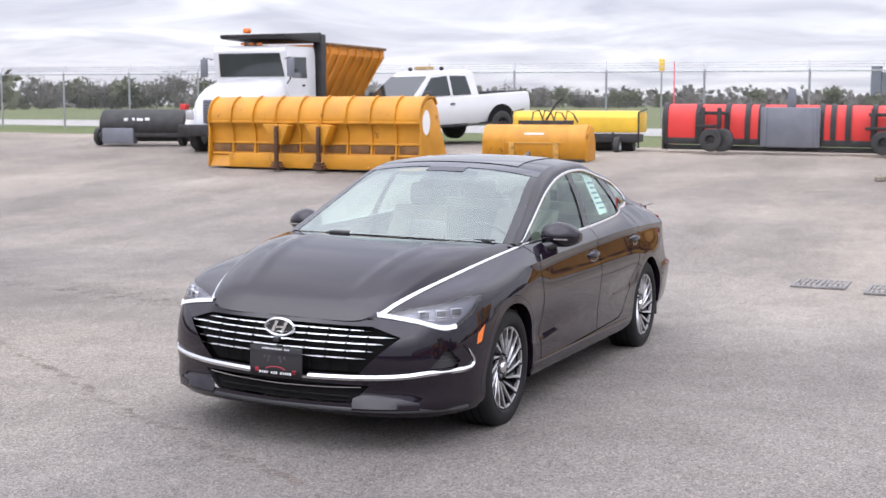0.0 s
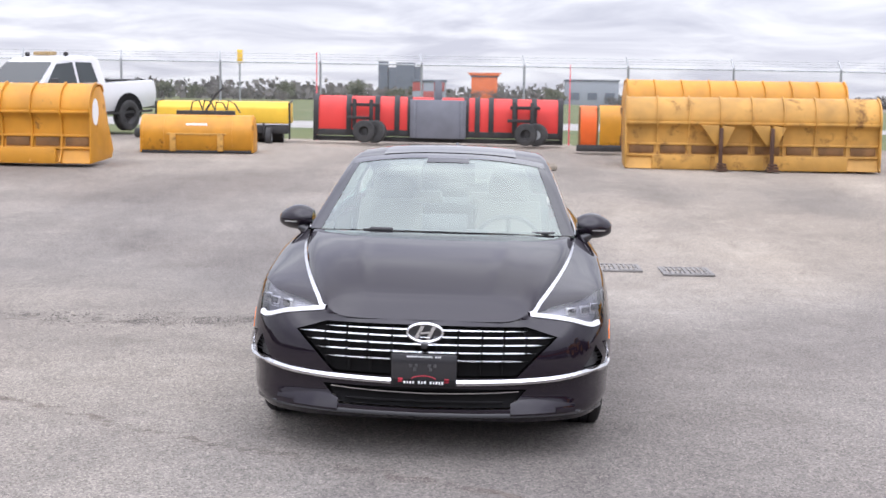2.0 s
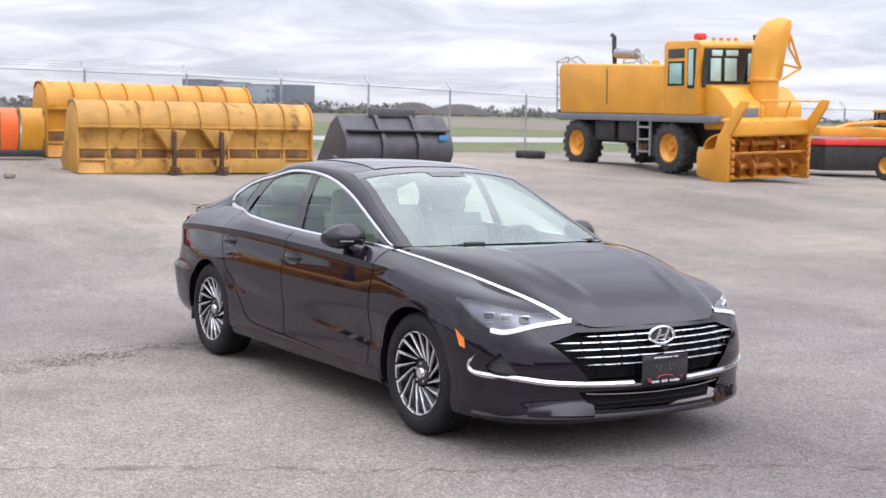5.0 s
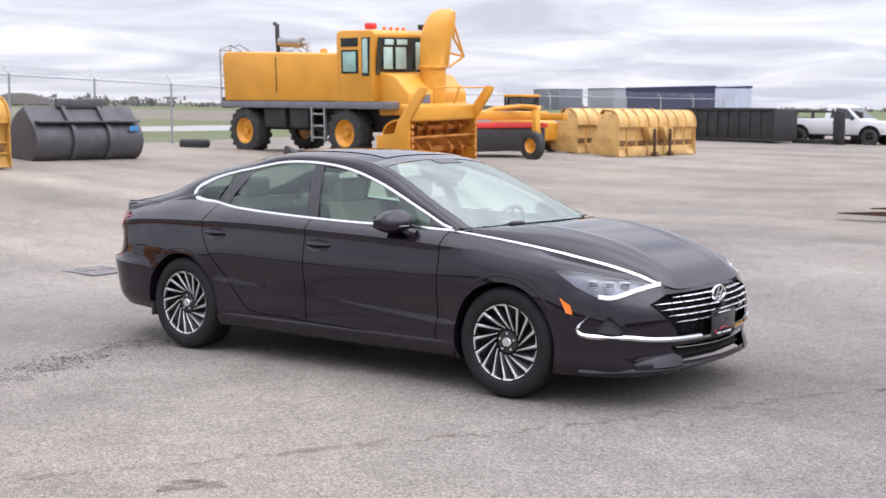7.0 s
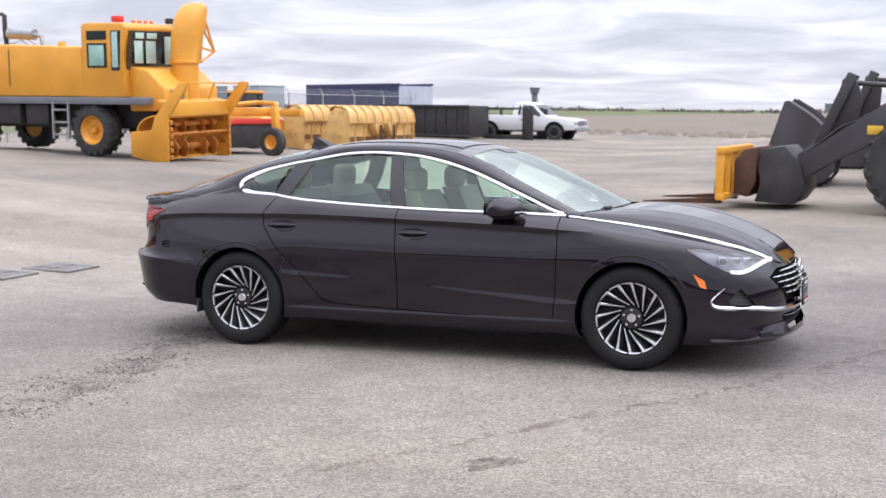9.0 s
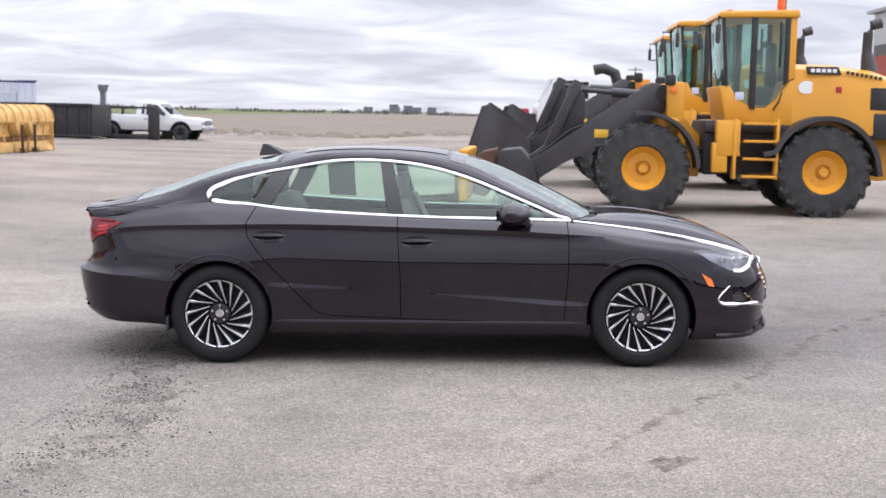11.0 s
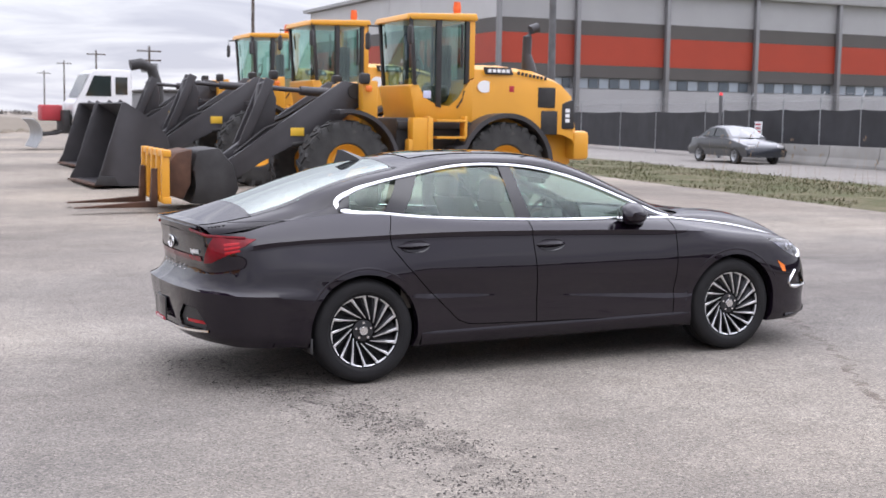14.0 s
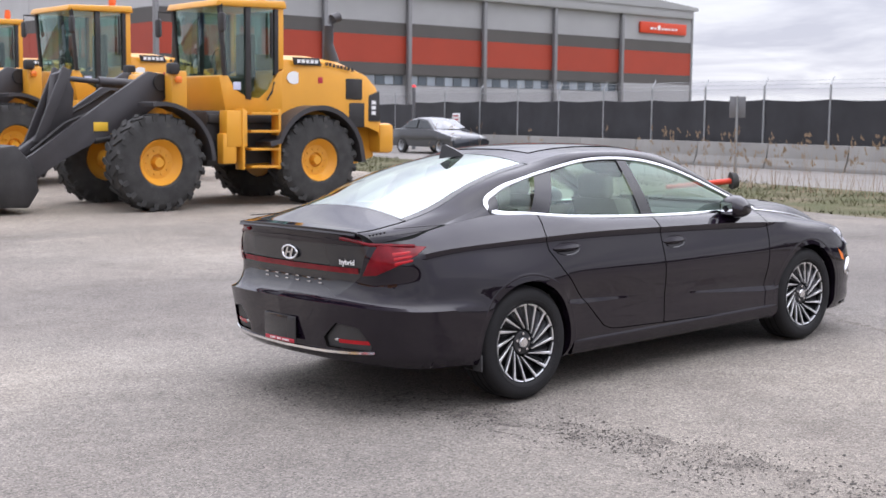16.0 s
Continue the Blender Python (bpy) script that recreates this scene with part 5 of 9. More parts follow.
def revolve_ring(c, rx, rz, nx):
    bm = BM()
    tube(bm, [(c[0], c[1] + rx * math.cos(a), c[2] + rz * math.sin(a)) for a in np.linspace(0, 2 * math.pi, 40, endpoint=False)], .0075, 8, True)
    return bm


emblem((skin_pt(0, .622).x + .014, 0, .622), .080, .043, 1)
bm = BM()
box(bm, (skin_pt(0, .563).x + .012, 0, .563), (.03, .035, .028), .008)
part("front_camera", bm, GLOSSBLACK, car)

# front plate holder with dealer's writing
plate = BM()
px_ = skin_pt(0, .45).x + .018
box(plate, (px_, 0, .448), (.012, .298, .155), .006)
plate_ob = part("plate_holder", plate, GLOSSBLACK, car, "black dealer plate holder with white marks")
for y, z, w, h, mm in ((0, .389, .28, .030, REDINK), (-.105, .398, .022, .02, REDINK), (.105, .398, .022, .02, REDINK)):
    bm = BM()
    box(bm, (px_ + .0065, y, z), (.003, w, h), .001)
    part("plate_stripe", bm, DARK if w > .1 else mm, plate_ob)
bm = BM()
tube(bm, [(px_ + .007, .055 * math.cos(a), .402 + .018 * math.sin(a)) for a in np.linspace(.15, math.pi - .15, 12)], .0025, 6)
part("plate_motif", bm, REDINK, plate_ob)
for y, z in ((-.06, .468), (-.035, .468), (.025, .468), (.05, .468), (.03, .450), (-.04, .450)):
    bm = BM()
    box(bm, (px_ + .0065, y, z), (.003, .014, .016), .001)
    part("plate_slot", bm, PLASTIC, plate_ob)


def lettering(text, size, m, material, parent, name="lettering", bold=0.0):
    cu = bpy.data.curves.new(name, "FONT")
    cu.body, cu.size, cu.align_x, cu.align_y, cu.extrude, cu.offset = text, size, "CENTER", "CENTER", 0.001, bold
    tmp = bpy.data.objects.new("tmp", cu)
    me = bpy.data.meshes.new_from_object(tmp)
    bpy.data.objects.remove(tmp)
    me.materials.clear()
    me.materials.append(material)
    ob = new(name, me)
    ob.parent = parent
    ob.matrix_local = m
    return ob


FRONT = Matrix(((0, 0, 1, 0), (1, 0, 0, 0), (0, 1, 0, 0), (0, 0, 0, 1)))       # text faces +x
REAR = Matrix(((0, 0, -1, 0), (-1, 0, 0, 0), (0, 1, 0, 0), (0, 0, 0, 1)))      # text faces -x


def name_bars(words, step, height, m, material, parent, name="name_bar"):
    """A trade name as rows of short plain bars, one mesh a word."""
    u = -(sum(words) + len(words) - 1) * step / 2
    for n in words:
        bm = BM()
        for k in range(n):
            w = step * (.62, .48, .70, .55)[k % 4]
            box(bm, (u + (k + .5) * step, 0, .0005), (w, height, .0015), .0003, Matrix.Identity(4))
        bm.transform(m)
        part(name, bm, material, parent)
        u += (n + 1) * step


name_bars((4, 3, 5), .0132, .0125, Matrix.Translation((px_ + .0085, 0, .388)) @ FRONT, WHITEINK, plate_ob)
name_bars((12, 3), .0098, .0075, Matrix.Translation((px_ + .0075, 0, .512)) @ FRONT, WHITEINK, plate_ob)

# tail lamps, light bar, boot panel
add = tail_skin
for v in add.verts:
    v.co += TLWAY * .006
tl_pair = side_pair("tail_lamp", add, REDLENS, "dark red wraparound tail lamp", depth=0.0)
for k in range(3):
    bm = BM()
    rows = []
    for q in np.linspace(0, 1, 7):
        x = -2.275 + .085 * q
        z = .858 + .026 * k + (.020 - .004 * k) * q
        h = .0085 - .003 * q
        rows.append([wall_at(x, z - h) + TLWAY * .0065, wall_at(x, z) + TLWAY * .009, wall_at(x, z + h) + TLWAY * .0065])
    grid(bm, rows)
    side_pair("tail_lamp_strip", bm, REDBRIGHT, parent=tl_pair)
# red strip that runs on along the lid's edge
bm = BM()
tube(bm, [rear_at(-y, z) + Vector((-.006, 0, 0)) for y, z in ((.44, .992), (.50, .985), (.56, .974), (.61, .962))] + [wall_at(-2.24, .956) + TLWAY * .006, wall_at(-2.15, .951) + TLWAY * .006], .011, 6)
side_pair("edge_strip", bm, REDLENS, parent=tl_pair)
bmesh.ops.remove_doubles(boot_skin, verts=boot_skin.verts, dist=1e-5)
both(boot_skin)
part("boot_panel", boot_skin, GLOSSBLACK, car)
bm = BM()
grid(bm, [[(rear_at(-abs(y), z).x - .008, y, z) for z in (.797, .812, .828)] for y in np.linspace(-.545, .545, 33)])
part("light_bar", bm, REDLENS, car, "slim dark red light bar across the boot")
for y in np.linspace(.265, -.25, 6):
    bm = BM()
    for dz in (-.0115, .0115):
        box(bm, (rear_at(-abs(y), .737).x - .009, y, .737 + dz), (.004, .030, .0075), .001)
    part("name_bar", bm, SATIN, car)
lettering("hybrid", .041, Matrix.Translation((rear_at(-.475, .86).x - .012, -.475, .858)) @ REAR @ Matrix.Rotation(radians(14), 4, "Y"), WHITEINK, car, "badge", bold=.001)
emblem((rear_at(0, .885).x - .008, 0, .885), .070, .038, -1)
# boot-lid spoiler: a lip that grows out of the lid and turns down to the tail
lip_line = spline([tuple(DLO[-1] + (EDGE[-1] - DLO[-1]) * k) for k in (0.80, 0.92)] + [(x, y, z) for x, y, z in top_rows(NT - 1, NT - 1)[0][2:-2]]
                  + [tuple((DLO[-1] + (EDGE[-1] - DLO[-1]) * k) * np.array([1, -1, 1])) for k in (0.92, 0.80)], 61)
bm = BM()
rows = []
for x, y, z in lip_line:
    k = min(1.0, abs(y) / .62)
    low = rear_at(-min(abs(y), .60), .955)
    rows.append([(x + .10, y, z + .014 - .008 * k ** 3), (x + .04, y, z + .009 - .002 * k ** 3), (x - .008, y, z + .006), (x - .010, y, z + .003), (x - .007, y, z - .003), (low.x - .001, y, .992), (low.x - .003, y, .956)])
grid(bm, rows)
part("spoiler", bm, CARPAINT, car)
for k in range(5):
    bm = BM()
    j_ = NT - 12 + 2 * k
    p = Vector(DLO[j_] + (EDGE[j_] - DLO[j_]) * .55) + Vector((0, -.006, .010))
    box(bm, (0, 0, 0), (.024, .010, .012), .003, Matrix.Translation(p) @ Matrix.Rotation(radians(28), 4, "Z"))
    side_pair("lamp_fin", bm, GLOSSBLACK)

# rear bumper: recesses with reflectors, plate, bright diffuser edge
for v in recess_skin.verts:
    v.co.x += .020
side_pair("bumper_recess", recess_skin, PLASTIC)
bm = BM()
grid(bm, [[(rear_at(-y, z).x + .014, -y, z) for z in (.418 - .004, .436)] for y in np.linspace(.45, .635, 8)])
side_pair("rear_reflector", bm, REDBRIGHT, "red bumper reflector")
bm = BM()
box(bm, (rear_at(-.43, .433).x + .024, -.43, .430), (.012, .034, .016), .004)
side_pair("reversing_lamp", bm, SATIN)
bm = BM()
xr = rear_at(0, .46).x - .012
box(bm, (xr, 0, .455), (.012, .30, .155), .006)
rp = part("rear_plate", bm, GLOSSBLACK, car, "black dealer plate on the rear bumper")
bm = BM()
box(bm, (xr - .0065, 0, .388), (.003, .28, .022), .001)
part("plate_stripe", bm, REDINK, rp)
name_bars((4, 3, 5), .0130, .0125, Matrix.Translation((xr - .0085, 0, .388)) @ REAR, WHITEINK, rp)
bm = BM()
pts = [rear_at(-y, .352 + .02 * (y / .66) ** 2) for y in np.linspace(0, .66, 12)]
rows = []
for p in pts:
    o = Vector((p.x + 1.6, p.y, 0)).normalized()
    rows.append([p - o * .004 + Vector((0, 0, .012)), p + o * .010 + Vector((0, 0, .008)), p + o * .012 + Vector((0, 0, -.006)), p - o * .004 + Vector((0, 0, -.012))])
grid(bm, rows)
both(bm)
part("diffuser_trim", bm, CHROME, car, "bright strip along the rear diffuser")
for y in (-.30, -.15, 0, .15, .30):
    bm = BM()
    box(bm, (rear_at(-abs(y), .33).x + .09, y, .328), (.12, .02, .03), .006)
    part("diffuser_fin", bm, PLASTIC, car)

# aerial fin
bm = BM()
rows = []
for k in np.linspace(0, 1, 8):
    w = .032 * (1 - k) ** .8 + .003
    rows.append([(-1.10 - .02 - .13 * k ** 1.2 - .0, -w, 1.40 + .072 * k), (-1.10 + .06 - .19 * k ** 1.0, 0, 1.40 + .072 * k), (-1.10 - .02 - .13 * k ** 1.2, w, 1.40 + .072 * k), (-1.30 + .03 * k, 0, 1.385 + .087 * k)])
grid(bm, rows, False, True)
part("roof_aerial", bm, GLOSSBLACK, car)

# wipers
for y0, y1, x0 in ((-.42, .12, 1.06), (.10, .62, 1.03)):
    bm = BM()
    pts = []
    for k in np.linspace(0, 1, 9):
        y = y0 + (y1 - y0) * k
        pts.append((x0 + .055 * (1 - (y / .69) ** 2) + .012 - .012 * k, y, .998 + .006 * k))
    tube(bm, pts, .006, 6)
    w_ = part("wiper", bm, PLASTIC, car)
    bm = BM()
    box(bm, (x0 + .075 - .04 * abs(y0 + .1), y0 + .10, 1.004), (.04, .13, .022), .01)
    part("wiper_arm", bm, PLASTIC, w_)


# wheels: ribbed dark dish with slanted machined blades
def wheel(x, y, sign):
    w = part("wheel", revolve(BM(), [(.05, .02), (.16, .02), (.222, .035), (.228, .075), (.236, .085), (.236, -.088), (.222, -.088), (.222, -.02), (.05, -.02)], 48), RIMDARK, car)
    w.location = (x, y, .334)
    if sign > 0:
        w.rotation_euler = (0, 0, math.pi)
    bm = BM()
    revolve(bm, [(.232, -.088), (.238, -.104), (.252, -.112), (.290, -.113), (.315, -.104), (.330, -.088), (.334, -.06), (.334, .06), (.330, .09), (.31, .105), (.232, .10)], 64)
    part("tyre", bm, TYRE, w)
    for i in range(3):
        bm = BM()
        revolve(bm, [(.3352, -.055 + .045 * i), (.3352, -.045 + .045 * i), (.330, -.046 + .045 * i), (.330, -.054 + .045 * i)], 64, close=True)
        part("tread_groove", bm, DARK, w)
    bm = BM()
    revolve(bm, [(.2555, -.1125), (.2575, -.1140), (.2595, -.1128)], 64)
    part("sidewall_ring", bm, TYRE, w)
    bm = BM()
    revolve(bm, [(.226, -.092), (.231, -.098), (.237, -.094), (.237, -.080)], 64)
    part("rim_edge", bm, RIMDARK, w)
    n = 16
    for k in range(n):
        a = 2 * math.pi * k / n
        ro, ri = .2240, .082
        po = Vector((ro * math.cos(a), 0, ro * math.sin(a)))
        pi_ = Vector((ri * math.cos(a - .60), 0, ri * math.sin(a - .60)))
        d = (po - pi_).normalized()
        t_ = Vector((-d.z, 0, d.x))
        bm = BM()
        rows = []
        for f_ in np.linspace(0, 1, 7):
            c = pi_ + (po - pi_) * f_
            wd = .0028 + .0062 * f_
            dep = -.076 - .0215 * f_ ** .7
            rows.append([c + t_ * (q * wd) + Vector((0, dep + dd, 0)) for q, dd in ((-1, .016), (-1, .002), (-.7, 0), (.7, 0), (1, .002), (1, .016))])
        grid(bm, rows)
        rows = []
        for f_ in np.linspace(0, 1, 6):
            ang = a - .045 + .335 * f_
            h = .0135 * (1 - .62 * f_)
            rows.append([Vector((r_ * math.cos(ang), dd, r_ * math.sin(ang))) for r_, dd in ((.229 - h, -.080), (.229 - h, -.0985), (.229, -.1015), (.2305, -.088))])
        grid(bm, rows)
        part("blade", bm, RIMCUT, w)
        bm = BM()
        rows = []
        for f_ in np.linspace(0.0, 1, 6):
            c = pi_ + (po - pi_) * f_
            dep = -.066 - .012 * math.sin(math.pi * min(1, f_ * .75))
            wd = .010 + .030 * f_
            rows.append([c + t_ * (.004 + wd * q) + Vector((0, dep + dd, 0)) for q, dd in ((0, .0), (.35, .006), (.5, .001), (.65, .008), (1, .022))])
        grid(bm, rows)
        part("inner_blade", bm, RIMDARK, w)
    bm = BM()
    revolve(bm, [(.0, -.088), (.026, -.088), (.031, -.082), (.034, -.06)], 32)
    part("hub_cap", bm, SATIN, w)
    bm = BM()
    revolve(bm, [(.034, -.074), (.068, -.070), (.074, -.05)], 32)
    part("hub_ring", bm, RIMDARK, w)
    for k in range(5):
        a = 2 * math.pi * k / 5 + .3
        bm = BM()
        cyl(bm, (.052 * math.cos(a), -.068, .052 * math.sin(a)), (.052 * math.cos(a), -.080, .052 * math.sin(a)), .009, n=6)
        part("wheel_nut", bm, SATIN, w)
    bm = BM()
    revolve(bm, [(.05, -.012), (.148, -.012), (.15, -.002), (.05, -.002)], 40, close=True)
    part("brake_disc", bm, STEELDK, w)


for x in (1.42, -1.42):
    wheel(x, -.752, -1)
    wheel(x, .752, 1)

# cabin: seats, dashboard, steering wheel, mirror, papers
def seat(x, y, rear=False):
    s = part("seat", BM_seat_base(x, y), BEIGE, car, "beige leather seat")
    bm = BM()
    rows = []
    for k in np.linspace(0, 1, 9):
        w = (.25 - .05 * k) * (1.35 if rear else 1)
        cx, cz = x - .22 - .24 * k, .58 + .52 * k
        rows.append([(cx + dx, y + q * w, cz) for dx, q in ((.02, -1), (.08, -.95), (.055, -.6), (.05, 0), (.055, .6), (.08, .95), (.02, 1), (-.06, .9), (-.07, 0), (-.06, -.9))])
    vs = grid(bm, rows, False, True)
    bm.faces.new(vs[-1])
    part("backrest", bm, BEIGE, s)
    bm = BM()
    box(bm, (x - .485, y, 1.175), (.10, .26, .17), .045, None, 3)
    part("headrest", bm, BEIGE, s)


def BM_seat_base(x, y):
    bm = BM()
    box(bm, (x, y, .52), (.5, .50, .16), .05)
    return bm


for y in (-.37, .37):
    seat(.22, y)
    seat(-.72, y, True)
bm = BM()
prism(bm, [(1.05, .55), (1.08, .93), (.85, .955), (.66, .93), (.60, .84), (.66, .6)], -.70, .70, "y", .02)
part("dashboard", bm, DASH, car)
bm = BM()
prism(bm, [(-.95, .8), (-1.05, 1.02), (-1.75, 1.03), (-1.8, .8)], -.66, .66, "y", .02)
part("parcel_shelf", bm, DASH, car)
bm = BM()
sw = Matrix.Translation((.53, .37, .90)) @ Matrix.Rotation(radians(-65), 4, "Y")
tube(bm, [sw @ Vector((.175 * math.cos(a), .185 * math.sin(a), 0)) for a in np.linspace(0, 2 * math.pi, 28, endpoint=False)], .014, 8, True)
box(bm, (0, 0, 0), (.12, .14, .05), .02, sw)
for a in (0.0, 2.2, 4.1):
    tube(bm, [sw @ Vector((0, 0, 0)), sw @ Vector((.17 * math.cos(a), .18 * math.sin(a), 0))], .012, 6)
part("steering_wheel", bm, DASH, car)
bm = BM()
prism(bm, [(.62, .92), (.58, 1.06), (.57, 1.06), (.60, .92)], -.13, .13, "y", .004)
part("centre_screen", bm, GLOSSBLACK, car)
bm = BM()
prism(bm, [(.36, 1.315), (.31, 1.235), (.22, 1.27), (.14, 1.37)], -.16, .16, "y", .012)
box(bm, (.30, 0, 1.235), (.035, .23, .065), .015)
part("rear_view_mirror", bm, DASH, car)
for doors, x0 in ((fdoors, .35), (rdoors, -.65)):
    bm = BM()
    grid(bm, [[(x, -.755 + .05 * (z - .6), z) for z in (.45, .7, .95)] for x in np.linspace(x0 - .48, x0 + .42, 5)])
    side_pair("door_card", bm, BEIGE, parent=doors)
# dealer's sheet in the left rear window
bm = BM()
c = [belt_at(-.80), belt_at(-.62)]
rows = []
for x in (-.87, -.66):
    row = []
    for k in (.10, .92):
        p = belt_at(x) + (dlo_at(x) - belt_at(x)) * k
        row.append((x, -p.y - .028, p.z))
    rows.append(row)
grid(bm, rows)
sheet = part("window_sticker", bm, PAPER, rdoors[1], "white dealer sheet inside the rear window", smooth=0)
for k in range(6):
    bm = BM()
    zz = 1.10 + .035 * k
    p = belt_at(-.76) + (dlo_at(-.76) - belt_at(-.76)) * ((zz - 1.03) / .34)
    box(bm, (-.765, -p.y - .026, zz), (.15 if k % 2 else .11, .003, .012))
    part("print_line", bm, INK, sheet)
# headlining and inner pillars
bm = BM()
grid(bm, [r[1:-1] for r in top_rows(int(2.6 * KEY), int(6.1 * KEY), 14, -0.035)])
part("headlining", bm, mat("pale_headlining", (0.42, 0.40, 0.37), 0.8, 0, 0.05, 4), car)


# ---- machines: shared pieces ----
def strip(bm, pts, width, thick, axis="y", at=0.0):
    """A flat bar bent along a side profile of (u, v) pairs, width across the axis."""
    pts = list(pts)
    outer = []
    for i, (u, v) in enumerate(pts):
        a, b = pts[max(i - 1, 0)], pts[min(i + 1, len(pts) - 1)]
        d = Vector((b[0] - a[0], b[1] - a[1]))
        d.normalize()
        outer.append((u + d.y * thick, v - d.x * thick))
    rows = []
    for w in (at - width / 2, at + width / 2):
        rows.append([((u, w, v) if axis == "y" else (w, u, v)) for u, v in pts + outer[::-1]])
    vs = grid(bm, rows, False, True)
    for k in range(2):
        n = len(pts)
        for j in range(n - 1):
            q = [vs[k][j], vs[k][j + 1], vs[k][2 * n - 2 - j], vs[k][2 * n - 1 - j]]
            try:
                bm.faces.new(q)
            except ValueError:
                pass
    return bm


def road_wheel(parent, c, r, w, rim, rim_mat, side=-1, lugs=0, name="wheel", tyre_mat=None, bolts=8):
    """A wheel with its axle along y; side: which way its face looks."""
    wh = part(name, revolve(BM(), [(.03, .10 * w), (rim * .30, .10 * w), (rim * .36, .20 * w), (rim * .70, .20 * w), (rim * .86, .34 * w), (rim * .97, .48 * w), (rim, .46 * w), (rim, -.3 * w), (.03, -.3 * w)], 32), rim_mat, parent)
    wh.location = c
    if side < 0:
        wh.rotation_euler = (0, 0, math.pi)
    bm = BM()
    revolve(bm, [(rim * .98, .46 * w), (rim * 1.06, .53 * w), (r * .84, .53 * w), (r * .95, .47 * w), (r, .38 * w), (r, -.38 * w), (r * .95, -.47 * w), (r * .84, -.53 * w), (rim, -.46 * w)], 40)
    part("tyre", bm, tyre_mat or TYREOLD, wh)
    if lugs:
        bm = BM()
        for k in range(lugs):
            for s in (-1, 1):
                a = 2 * math.pi * (k + (.5 if s > 0 else 0)) / lugs
                m = Matrix.Rotation(a, 4, "Y") @ Matrix.Translation((0, s * .27 * w, r * .995)) @ Matrix.Rotation(s * .5, 4, "Z")
                box(bm, (0, 0, 0), (r * .10, w * .52, r * .07), 0, m)
                m2 = Matrix.Rotation(a, 4, "Y") @ Matrix.Translation((0, s * .50 * w, r * .93))
                box(bm, (0, 0, 0), (r * .10, w * .06, r * .14), 0, m2)
        part("tread", bm, tyre_mat or TYREOLD, wh, smooth=0)
    for k in range(bolts):
        a = 2 * math.pi * k / bolts
        bm = BM()
        q = rim * .52
        cyl(bm, (q * math.cos(a), .19 * w, q * math.sin(a)), (q * math.cos(a), .19 * w + .025, q * math.sin(a)), rim * .055, n=6)
        part("wheel_bolt", bm, rim_mat, wh)
    bm = BM()
    cyl(bm, (0, .08 * w, 0), (0, .34 * w, 0), rim * .26, rim * .20, 16)
    part("hub", bm, rim_mat, wh)
    return wh


